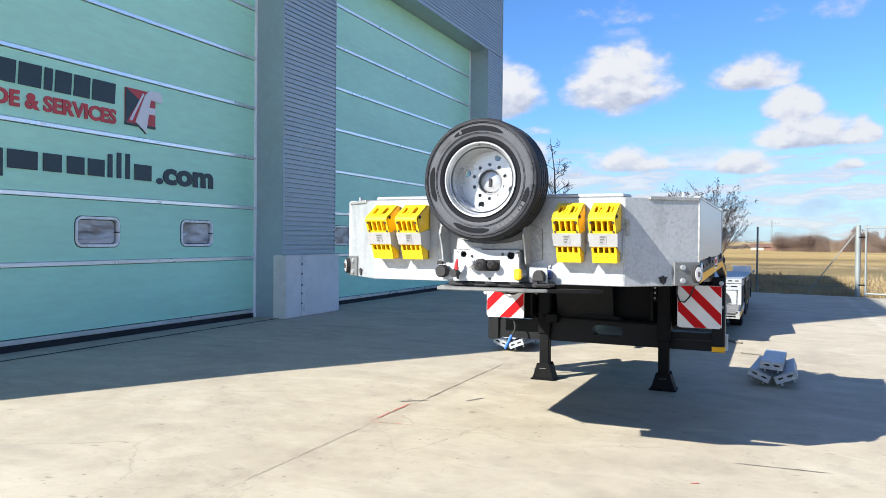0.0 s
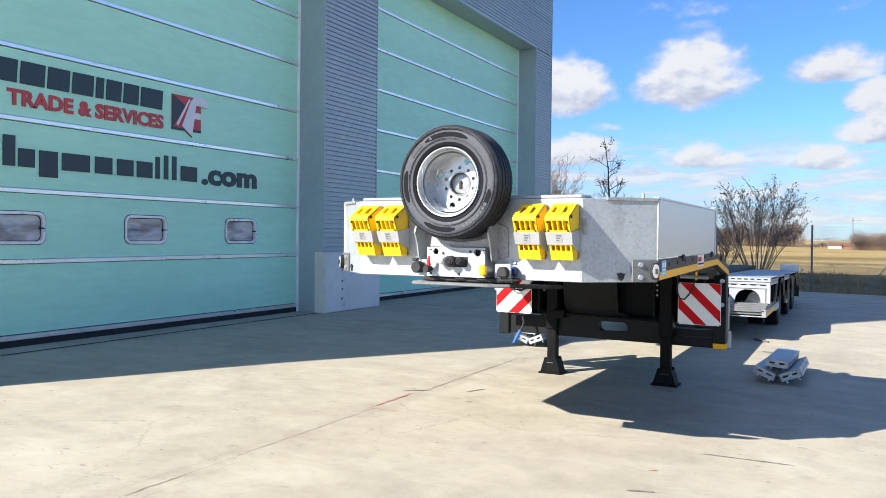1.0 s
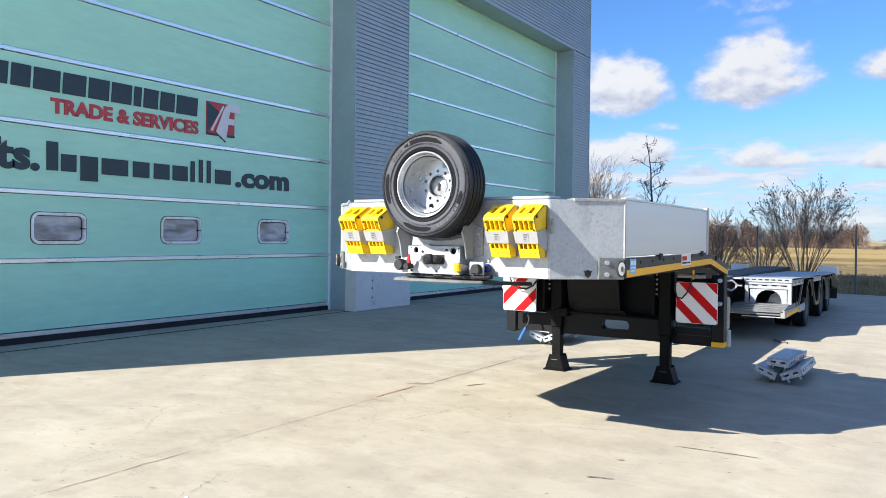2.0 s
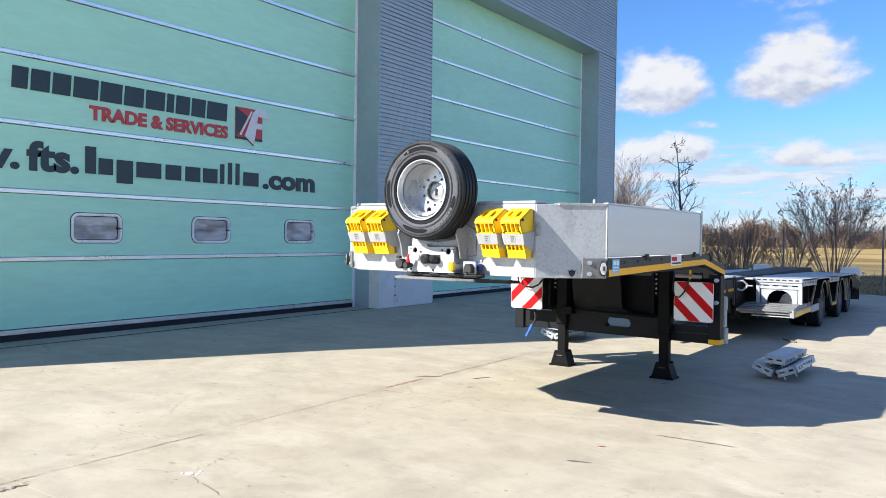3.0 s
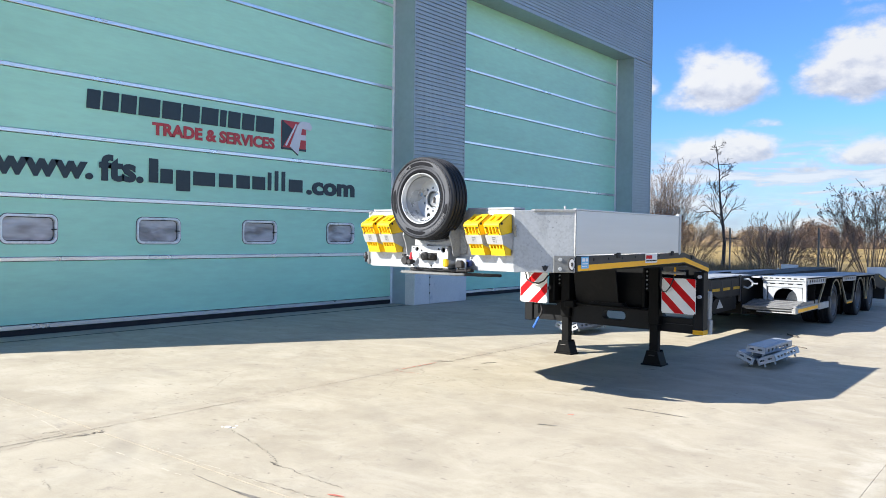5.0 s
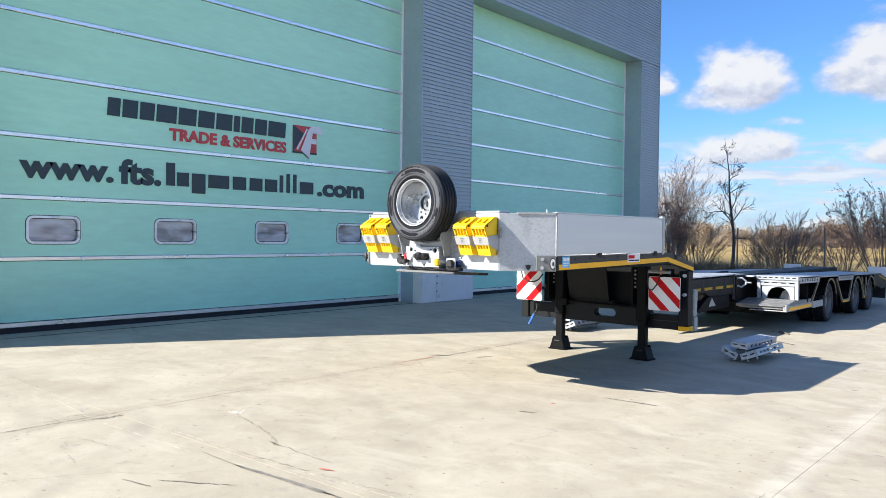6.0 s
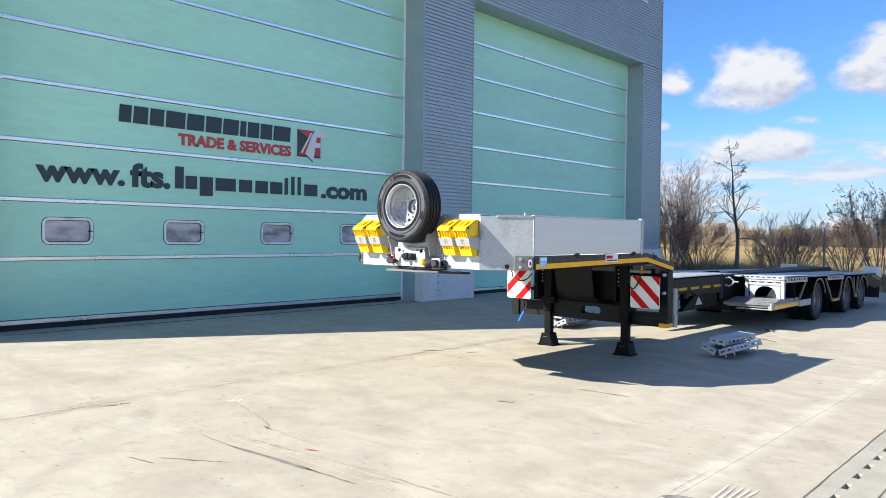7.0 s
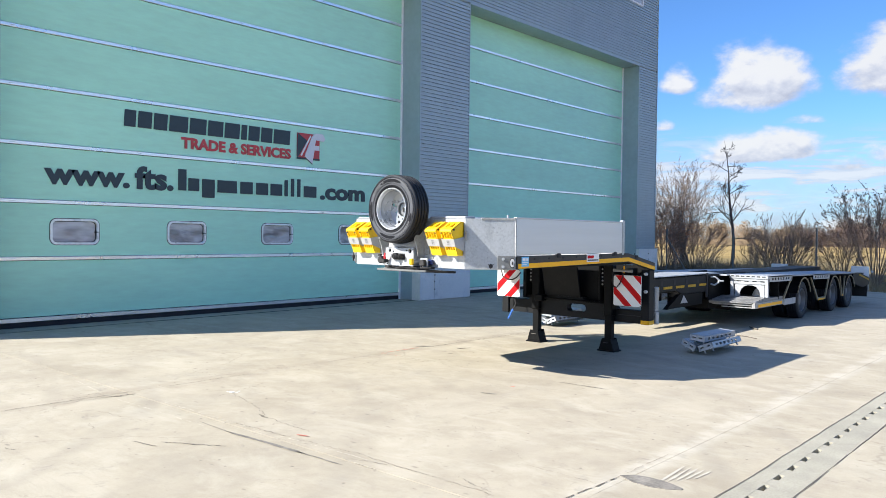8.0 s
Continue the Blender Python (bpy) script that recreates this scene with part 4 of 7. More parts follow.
sign("dark_lettering", letters("www.", 3.67, 5.21, 2.51, 0.255, LETTER_DARK, 0.042), "dark letters of a web address on the green door")
sign("dark_lettering", letters(".com", 9.79, 11.20, 2.495, 0.255, LETTER_DARK, 0.042), "dark letters of a web address on the green door")


def bars(name, cells, z0, slant, material, label):
    """A name that is not spelt out: a plain block for each character."""
    sig = thing(name, (DOOR_X + 0.01, cells[0][0], z0), label, "lettering", "lettering on the door")
    for a, b, lo, hi in cells:
        part("block", prism(B(), [(a, z0 + lo), (b, z0 + lo), (b + slant * (hi - lo), z0 + hi), (a + slant * (hi - lo), z0 + hi)], "x", DOOR_X + 0.006, DOOR_X + 0.02), material, sig, bevel=0.002)


stops = (5.07, 5.34, 5.66, 5.98, 6.42, 6.83, 7.22, 7.62, 7.80, 8.12, 8.45, 8.93)
bars("name_blocks", [(a + 0.02, b - 0.025, 0, 0.315) for a, b in zip(stops, stops[1:])], 3.655, 0.06, LETTER_DARK, "row of plain dark blocks on the green door")
cells = [(6.14, 6.30, 0, 0.42), (6.34, 6.56, 0, 0.255), (6.62, 6.88, -0.12, 0.255),
         (6.94, 7.36, 0, 0.255), (7.44, 7.72, 0, 0.255), (7.80, 8.08, 0, 0.255), (8.14, 8.42, 0, 0.255), (8.48, 8.56, 0, 0.36), (8.64, 8.72, 0, 0.40), (8.80, 8.88, 0, 0.40), (8.97, 9.30, 0, 0.255)]
k = (9.68 - 5.31) / (9.30 - 5.33)
sign("dark_lettering", letters("fts.", 5.31, 6.10, 2.505, 0.42, LETTER_DARK, 0.042), "dark letters of a web address on the green door")
bars("address_blocks", [(5.31 + (a - 5.33) * k, 5.31 + (b - 5.33) * k, lo, hi) for a, b, lo, hi in cells], 2.505, 0.0, LETTER_DARK, "row of plain dark blocks on the green door")
badge = thing("door_badge", (DOOR_X + 0.01, 9.46, 3.27), "red square badge with a white hooked shape and dark wedge", "sign", "lettering on the door")
part("red_square", box(B(), DOOR_X + 0.006, DOOR_X + 0.018, 9.11, 9.76, 3.37, 3.965), LETTER_RED, badge, bevel=0.002)
part("dark_wedge", prism(B(), [(9.11, 3.375), (9.40, 3.80), (9.12, 3.965)], "x", DOOR_X + 0.018, DOOR_X + 0.023), LETTER_DARK, badge)
part("dark_foot", prism(B(), [(9.11, 3.37), (9.40, 3.37), (9.55, 3.27), (9.56, 3.37), (9.76, 3.37), (9.76, 3.41), (9.11, 3.41)], "x", DOOR_X + 0.004, DOOR_X + 0.022), LETTER_DARK, badge)
part("white_hook", prism(B(), [(9.32, 3.44), (9.54, 3.29), (9.60, 3.60), (9.74, 3.60), (9.74, 3.71), (9.61, 3.71), (9.64, 3.84), (9.88, 3.82), (9.91, 3.90), (9.84, 3.99), (9.62, 3.99), (9.52, 3.90)], "x", DOOR_X + 0.019, DOOR_X + 0.035), LOGO_WHITE, badge)
part("white_streak", prism(B(), [(9.20, 3.46), (9.24, 3.44), (9.50, 3.90), (9.48, 3.93)], "x", DOOR_X + 0.019, DOOR_X + 0.028), LOGO_WHITE, badge)


# ---------------------------------------------------------------- low-loader semi-trailer
CX, XL, XR = -2.19, -3.50, -0.88
FY, CY = 4.845, 5.22          # front plate, end of the slanted corners
Z0, Z1 = 1.30, 1.865
trailer = thing("semi_trailer", (CX, 12.5, 0), "galvanised low-loader trailer with black chassis, parked on landing legs", "trailer")


def mirror(x):
    return 2 * CX - x


# gooseneck head: front plate and slanted corners, with folded edges
def head_plate(pts, z0, z1, thick):
    """A folded plate that follows a line in plan."""
    outer = [Vector((x, y)) for x, y in pts]
    inner = []
    for i, p in enumerate(outer):
        a = (outer[min(i + 1, len(outer) - 1)] - outer[max(i - 1, 0)]).normalized()
        inner.append(p + Vector((-a.y, a.x)) * thick)
    loop = [tuple(p) for p in outer] + [tuple(p) for p in reversed(inner)]
    return prism(B(), loop, "z", z0, z1)


part("front_plate", head_plate([(-3.08, FY), (-1.30, FY)], Z0, Z1, 0.03), GALV, trailer, "bright galvanised front plate", bevel=0.004)
part("corner_plate", head_plate([(-1.298, FY), (XR, CY)], Z0, Z1, 0.03), GALV, trailer, bevel=0.004)
part("corner_plate", head_plate([(XL, CY), (-3.082, FY)], Z0, Z1, 0.03), GALV, trailer, bevel=0.004)
part("top_flange", prism(B(), [(-3.07, FY + 0.006), (-2.52, FY + 0.006), (-2.50, FY + 0.16), (-3.09, FY + 0.16)], "z", Z1, Z1 + 0.026), GALV_WHITE, trailer, bevel=0.008)
part("top_flange", prism(B(), [(-1.84, FY + 0.006), (-1.305, FY + 0.006), (-1.28, FY + 0.16), (-1.86, FY + 0.16)], "z", Z1, Z1 + 0.026), GALV_WHITE, trailer, bevel=0.008)
part("top_fold", box(B(), -2.499, -1.861, FY + 0.004, FY + 0.14, Z1 - 0.02, Z1 + 0.006), GALV_DULL, trailer, bevel=0.004)
for s in (0, 1):
    a, b = ((-1.158, FY + 0.108), (XR + 0.002, CY - 0.012)) if s == 0 else ((mirror(XR + 0.002), CY - 0.012), (mirror(-1.158), FY + 0.108))
    part("corner_cover", head_plate([a, b], Z1 - 0.012, Z1 + 0.012, 0.16), GALV_DULL, trailer, bevel=0.004)
    hx = XR - 0.1 if s == 0 else mirror(XR - 0.1)
    part("cover_bolt", tube(B(), [(hx, CY - 0.02, Z1 + 0.01), (hx, CY - 0.02, Z1 + 0.045)], 0.012, 8), GALV, trailer)
part("head_floor", prism(B(), [(-3.05, FY + 0.03), (-1.33, FY + 0.03), (XR - 0.03, CY), (XR - 0.03, 7.75), (XL + 0.03, 7.75), (XL + 0.03, CY)], "z", 1.40, 1.44), GALV_DULL, trailer)
part("head_underside", prism(B(), [(-3.05, FY + 0.04), (-1.33, FY + 0.04), (XR - 0.06, CY), (XR - 0.06, 8.3), (XL + 0.06, 8.3), (XL + 0.06, CY)], "z", 1.304, 1.33), CHASSIS, trailer)

# drop-side boards
for x in (XR, XL + 0.03):
    board = part("side_board", box(B(), x - 0.03, x, CY + 0.012, 7.625, 1.465, 1.872), ALU, trailer, "smooth grey aluminium side board", bevel=0.004)
    part("top_edge", box(B(), x - 0.036, x + 0.004, CY + 0.012, 7.625, 1.872, 1.886), ALU, board, bevel=0.003)
    part("end_post", box(B(), x - 0.045, x + 0.006, 7.63, 7.69, 1.44, 1.905), GALV, trailer, bevel=0.006)
    part("corner_post", box(B(), x - 0.04, x + 0.005, CY - 0.006, CY + 0.01, 1.44, 1.88), GALV_DULL, trailer, bevel=0.002)
part("tail_board", box(B(), XL + 0.04, XR - 0.05, 7.655, 7.685, 1.445, 1.872), ALU, trailer, bevel=0.004)

# black edge rail with amber tape along both sides
for x, out in ((XR, 0.012), (XL, -0.012)):
    lo, hi = min(x - out * 6, x), max(x - out * 6, x)
    rail = part("edge_rail", prism(B(), [(CY + 0.03, 1.305), (7.82, 1.345), (8.61, 1.205), (8.61, 1.315), (7.82, 1.462), (CY + 0.03, 1.45)], "x", lo, hi), EDGE_RAIL, trailer, bevel=0.006)
    lo, hi = min(x, x + out * 0.3), max(x, x + out * 0.3)
    part("amber_tape", prism(B(), [(CY + 0.05, 1.312), (7.81, 1.35), (7.81, 1.405), (CY + 0.05, 1.366)], "x", lo, hi), AMBER, rail)
    part("amber_tape", prism(B(), [(7.815, 1.35), (8.60, 1.212), (8.60, 1.262), (7.815, 1.405)], "x", lo, hi), AMBER, rail)
    for k in range(9):
        y = CY + 0.35 + k * 0.3
        part("rivet", box(B(), min(x, x + out * 0.5), max(x, x + out * 0.5), y, y + 0.022, 1.405 + 0.004 * k, 1.427 + 0.004 * k), RUBBER, rail)
    for y, z in ((6.05, 1.455), (7.4, 1.462), (8.0, 1.41)):
        part("board_latch", box(B(), x - 0.03, x + 0.016, y, y + 0.07, z - 0.03, z + 0.022), RUBBER, rail, bevel=0.008)
sticker = part("sticker", box(B(), XR + 0.002, XR + 0.005, 5.33, 5.47, 1.335, 1.445), STICKER_BLUE, trailer, "pale blue square sticker")
for k, (a, b, c, d) in enumerate(((5.345, 5.40, 1.40, 1.43), (5.415, 5.455, 1.40, 1.43), (5.345, 5.455, 1.375, 1.383), (5.345, 5.43, 1.352, 1.36))):
    part("mark", box(B(), XR + 0.005, XR + 0.007, a, b, c, d), SIGN_WHITE, sticker)
plate = part("maker_plate", box(B(), XR + 0.002, XR + 0.006, 6.72, 7.02, 1.362, 1.462), SIGN_WHITE, trailer, "small white plate with red and dark blocks")
part("red_block", box(B(), XR + 0.006, XR + 0.008, 6.735, 6.885, 1.405, 1.442), SIGN_RED, plate)
part("dark_block", box(B(), XR + 0.006, XR + 0.008, 6.74, 7.0, 1.377, 1.391), RUBBER, plate)

# corner lamps: bracket, round studs and an oval lens
for s in (0, 1):
    def q(x):
        return x if s == 0 else mirror(x)
    along = Vector((q(XR) - q(-1.298), CY - FY, 0)).normalized()
    out = Vector((along.y, -along.x, 0)) if s == 0 else Vector((-along.y, along.x, 0))
    foot = Vector((q(XR), CY, 0)) - along * 0.01

    def on(d, o, z):
        return foot - along * d + out * o + Vector((0, 0, z))
    bm = B()
    ring = [(0.0, 1.302), (0.19, 1.302), (0.19, 1.455), (0.0, 1.455)]
    lo = [bm.verts.new(on(d, 0.002, z)) for d, z in ring]
    hi = [bm.verts.new(on(d, 0.02, z)) for d, z in ring]
    bm.faces.new(lo), bm.faces.new(hi)
    for i in range(4):
        bm.faces.new((lo[i], lo[(i + 1) % 4], hi[(i + 1) % 4], hi[i]))
    bmesh.ops.recalc_face_normals(bm, faces=bm.faces[:])
    lampbox = part("corner_lamp", bm, LAMP_PLATE, trailer, "galvanised lamp bracket with an oval white lamp", bevel=0.004)
    for d, z in ((0.13, 1.335), (0.13, 1.42)):
        part("stud", tube(B(), [on(d, 0.02, z), on(d, 0.032, z)], 0.017, 10), GALV, lampbox)
    bm = B()
    for rr, oo, mat, nm in ((1.0, 0.05, RUBBER, "lamp_rim"), (0.82, 0.054, LENS, "lens")):
        bm = B()
        n = 24
        c = foot - along * 0.03 + Vector((0, 0, 1.378))
        a = [bm.verts.new(c + along * 0.030 * rr * math.cos(t) + Vector((0, 0, 0.058 * rr * math.sin(t))) + out * 0.015) for t in (2 * math.pi * k / n for k in range(n))]
        b = [bm.verts.new(c + along * 0.030 * rr * math.cos(t) + Vector((0, 0, 0.058 * rr * math.sin(t))) + out * oo) for t in (2 * math.pi * k / n for k in range(n))]
        for i in range(n):
            bm.faces.new((a[i], a[(i + 1) % n], b[(i + 1) % n], b[i]))
        bm.faces.new(b)
        bm.faces.new(a[::-1])
        bmesh.ops.recalc_face_normals(bm, faces=bm.faces[:])
        part(nm, bm, mat, lampbox)
    part("lens_bar", box(B(), (c + out * 0.058).x - 0.006, (c + out * 0.058).x + 0.006, (c + out * 0.058).y - 0.006, (c + out * 0.058).y + 0.006, 1.36, 1.395), RUBBER, lampbox)
    # dark shield-shaped emblem
    c = foot - along * 0.265 + out * 0.004 + Vector((0, 0, 1.338))
    bm = B()
    pts = [(0.0, -0.028), (0.02, -0.012), (0.024, 0.012), (0.034, 0.022), (0.012, 0.02), (0.0, 0.03), (-0.012, 0.02), (-0.034, 0.022), (-0.024, 0.012), (-0.02, -0.012)]
    bm.faces.new([bm.verts.new(c + along * u + Vector((0, 0, w))) for u, w in pts])
    g = bmesh.ops.extrude_face_region(bm, geom=bm.faces[:], use_keep_orig=True)["geom"]
    bmesh.ops.translate(bm, vec=out * 0.006, verts=[e for e in g if isinstance(e, bmesh.types.BMVert)])
    bmesh.ops.recalc_face_normals(bm, faces=bm.faces[:])
    part("drain_cutout", bm, RUBBER, trailer)

# supply panel under the spare wheel
PY = 4.69
panel = part("supply_panel", pierced(B(), [(-2.398, 1.315), (-1.940, 1.315), (-1.940, 1.522), (-2.192, 1.522), (-2.212, 1.535), (-2.262, 1.535), (-2.282, 1.522), (-2.398, 1.522)],
                                     [circle(-2.327, 1.492, 0.022), circle(-1.997, 1.488, 0.026), slot(-2.247, -2.072, 1.385, 1.455, 0.02)], "y", PY, PY + 0.02), GALV_WHITE, trailer, "white panel with hose couplings")
part("panel_box", box(B(), -2.377, -1.960, PY + 0.05, FY - 0.001, 1.32, 1.50), RUBBER, panel)
for x in (-2.397, -1.956):
    part("panel_side", box(B(), x, x + 0.015, PY + 0.02, FY - 0.001, 1.315, 1.522), GALV, panel)
part("panel_top", box(B(), -2.372, -1.942, PY + 0.021, FY - 0.001, 1.508, 1.52), GALV, panel)
for x, z, r, d in ((-2.187, 1.425, 0.040, 0.075), (-2.110, 1.428, 0.029, 0.07)):
    knob = part("coupling", lathe(B(), [(0.0, -d), (r * 0.7, -d), (r, -d + 0.012), (r, -0.02), (r * 0.8, -0.02), (r * 0.8, 0.03)], (x, PY, z), 20), RUBBER, panel, smooth=True)
    part("cap_ring", lathe(B(), [(r * 0.25, -d - 0.004), (r * 0.55, -d - 0.004), (r * 0.55, -d + 0.002)], (x, PY, z), 16), CHASSIS_GREY, knob)
for x, z in ((-2.367, 1.335), (-2.142, 1.335), (-1.947, 1.335), (-2.267, 1.48), (-2.052, 1.495)):
    part("screw", lathe(B(), [(0.0, -0.008), (0.008, -0.008), (0.009, 0.0)], (x, PY, z), 8), RUBBER, panel)
cap = part("coupling", lathe(B(), [(0.0, -0.075), (0.020, -0.075), (0.028, -0.066), (0.028, -0.05), (0.033, -0.048), (0.033, -0.02), (0.024, -0.02), (0.024, 0.03)], (-2.260, PY, 1.433), 8), SIGN_WHITE, panel, "white coupling cap")
part("cap_seat", box(B(), -2.237, -2.072, PY - 0.006, PY - 0.001, 1.392, 1.458), RUBBER, panel, bevel=0.002)
part("mark", box(B(), -1.957, -1.937, PY - 0.002, PY, 1.503, 1.509), RUBBER, panel)
part("mark", box(B(), -1.950, -1.944, PY - 0.002, PY, 1.478, 1.503), RUBBER, panel)
part("mark", box(B(), -2.377, -2.360, PY - 0.002, PY, 1.503, 1.509), RUBBER, panel)

# sockets to either side of the panel
bracket = part("socket_bracket", box(B(), -2.522, -2.392, PY + 0.06, PY + 0.075, 1.315, 1.43), GALV_WHITE, trailer, bevel=0.003)
part("bracket_arm", box(B(), -2.522, -2.482, PY + 0.075, FY, 1.32, 1.40), GALV, bracket)
part("socket", lathe(B(), [(0.0, -0.06), (0.036, -0.06), (0.042, -0.05), (0.042, 0.0), (0.034, 0.0), (0.034, 0.06)], (-2.490, PY + 0.05, 1.375), 24), RUBBER, bracket, "black round socket with a lid", smooth=True)
part("socket_lid", box(B(), -2.517, -2.477, PY - 0.012, PY + 0.02, 1.42, 1.442), RUBBER, bracket, bevel=0.004)
part("tap", lathe(B(), [(0.0, -0.05), (0.022, -0.05), (0.026, -0.04), (0.026, 0.0), (0.018, 0.0), (0.018, 0.09)], (-2.367, PY - 0.03, 1.368), 18), RUBBER, bracket, smooth=True)
part("tap_lever", tube(B(), [(-2.357, PY - 0.05, 1.395), (-2.354, PY - 0.06, 1.425), (-2.347, PY - 0.06, 1.46)], 0.017, 8, 0.008), RED_PLASTIC, bracket, "red tap lever", smooth=True)
bracket = part("socket_bracket", box(B(), -1.887, -1.767, PY + 0.05, PY + 0.065, 1.312, 1.412), GALV_WHITE, trailer, bevel=0.003)
part("bracket_arm", box(B(), -1.872, -1.852, PY + 0.065, FY, 1.32, 1.40), GALV, bracket)
part("coupling_head", lathe(B(), [(0.0, -0.09), (0.022, -0.09), (0.026, -0.06), (0.026, 0.05)], (-1.937, PY + 0.045, 1.368), 18), HOLDER, bracket, smooth=True)
part("coupling_cap", box(B(), -1.958, -1.911, PY - 0.065, PY - 0.012, 1.332, 1.405), YELLOW, bracket, "yellow coupling cap", bevel=0.012)
part("socket", prism(B(), [(-1.852, 1.325), (-1.777, 1.325), (-1.777, 1.365), (-1.794, 1.395), (-1.834, 1.395), (-1.852, 1.365)], "y", PY + 0.0, PY + 0.05), RUBBER, bracket, bevel=0.006)
part("blue_cover", box(B(), -1.817, -1.757, FY - 0.05, FY - 0.002, 1.335, 1.395), NAVY, trailer, "navy blue socket cover", bevel=0.01)
part("screw", box(B(), -1.802, -1.782, FY - 0.053, FY - 0.05, 1.35, 1.383), RUBBER, trailer)
# lip plate below
part("lip_plate", prism(B(), [(-2.502, 4.645), (-1.902, 4.645), (-1.762, 4.70), (-1.662, FY - 0.003), (-2.542, FY - 0.003)], "z", 1.252, 1.276), LAMP_PLATE, trailer, "dull galvanised lip plate", bevel=0.006)
part("lip_arm", prism(B(), [(-1.902, 4.67), (-1.50, 4.78), (-1.42, 4.84), (-1.842, 4.84)], "z", 1.25, 1.276), CHASSIS, trailer, bevel=0.004)
# black box stands in for the shade around the hoses
part("hose_shadow_box", box(B(), -2.442, -1.742, 4.715, FY - 0.002, 1.283, 1.312), RUBBER, trailer, bevel=0.004)
hose = B()
for k in range(4):
    x = -2.342 + 0.17 * k
    tube(hose, [(x, PY + 0.03, 1.33), (x + 0.01, PY + 0.0, 1.30), (x + 0.06, PY + 0.02, 1.296), (x + 0.11, PY + 0.06, 1.30)], 0.012, 6)
part("hose", hose, RUBBER, trailer, smooth=True)

# wheel cradle on the front plate
for x, flange in ((-1.918, 1), (-2.50, -1)):
    arm = prism(B(), [(FY, 1.43), (4.735, 1.43), (4.705, 1.55), (4.668, 1.625), (4.690, 1.668), (4.728, 1.70), (FY, 1.705)], "x", x, x + 0.012)
    arm = part("cradle_plate", arm, GALV, trailer, "bent galvanised cradle plate beside the spare wheel", bevel=0.002)
    foot = sorted((x + 0.006, x + 0.006 + flange * 0.085))
    part("flange", prism(B(), [(foot[0], 1.44), (foot[1], 1.46), (foot[1], 1.66), (foot[0], 1.70)], "y", FY - 0.014, FY - 0.0005), GALV_DULL, arm, bevel=0.002)
    part("bolt", lathe(B(), [(0.0, -0.014), (0.012, -0.014), (0.013, 0.0)], (x + 0.006 + flange * 0.055, FY - 0.013, 1.615), 8), HOLDER, arm)
part("cradle_floor", prism(B(), [(-2.40, 1.523), (-1.925, 1.523), (-1.93, 1.60), (-2.02, 1.575), (-2.16, 1.566), (-2.30, 1.575), (-2.39, 1.60)], "y", 4.735, FY), GALV_DULL, trailer, bevel=0.004)
for x, z in ((-1.70, 1.70), (-1.70, 1.50), (-2.66, 1.62), (-1.62, 1.60), (-2.72, 1.47), (-1.78, 1.42)):
    part("bolt", lathe(B(), [(0.0, -0.012), (0.011, -0.012), (0.012, 0.0)], (x, FY, z), 8), HOLDER, trailer)

# chassis under the gooseneck
for x in (-2.95, -1.62):
    part("neck_beam", prism(B(), [(8.30, 0.74), (8.62, 0.74), (8.62, 1.27), (8.30, 1.27)], "x", x, x + 0.03), CHASSIS, trailer, bevel=0.003)
part("apron_plate", prism(B(), [(8.36, 1.27), (8.39, 1.27), (8.53, 0.68), (8.50, 0.68)], "x", -2.68, -2.04), CHASSIS_GREY, trailer, bevel=0.004)
part("apron_back", box(B(), XL + 0.30, XR - 0.12, 8.61, 8.65, 0.67, 1.27), CHASSIS, trailer)
# rear cross beam of the gooseneck
part("cross_beam", pierced(B(), [(XL + 0.08, 0.45), (XR - 0.10, 0.43), (XR - 0.10, 0.62), (-1.42, 0.62), (-1.46, 0.70), (-1.95, 0.70), (-1.99, 0.75), (-2.45, 0.75), (-2.50, 0.70), (-2.95, 0.70), (-3.0, 0.66), (XL + 0.08, 0.66)],
                           [slot(-2.27, -1.93, 0.53, 0.645, 0.055)], "y", 8.47, 8.60), CHASSIS_GREY, trailer, "dark cross beam with an oblong hole")
part("beam_groove", box(B(), -1.38, XR - 0.11, 8.462, 8.47, 0.535, 0.545), RUBBER, trailer)
for x0, x1 in ((XR - 0.13, XR + 0.0), (XL, XL + 0.13)):
    post = part("end_post", box(B(), x0, x1, 8.44, 8.60, 0.425, 1.215), CHASSIS_GREY, trailer, bevel=0.01)
    part("amber_tape", box(B(), x0 + 0.005, x1 + (0.003 if x1 > CX else 0), 8.436, 8.604, 0.43, 0.485) if x1 > CX else box(B(), x0 - 0.003, x1 - 0.02, 8.52, 8.604, 0.43, 0.485), AMBER, post)
part("locking_box", box(B(), XR - 0.07, XR - 0.005, 8.66, 8.77, 0.60, 0.96), GALV_DULL, trailer, "grey locking box", bevel=0.012)
part("locking_pin", tube(B(), [(XR - 0.01, 8.70, 0.42), (XR - 0.01, 8.70, 0.60)], 0.035, 12), GALV, trailer, smooth=True)
part("locking_lid", box(B(), XR - 0.06, XR + 0.002, 8.67, 8.76, 0.80, 0.94), GALV_DULL, trailer, bevel=0.008)


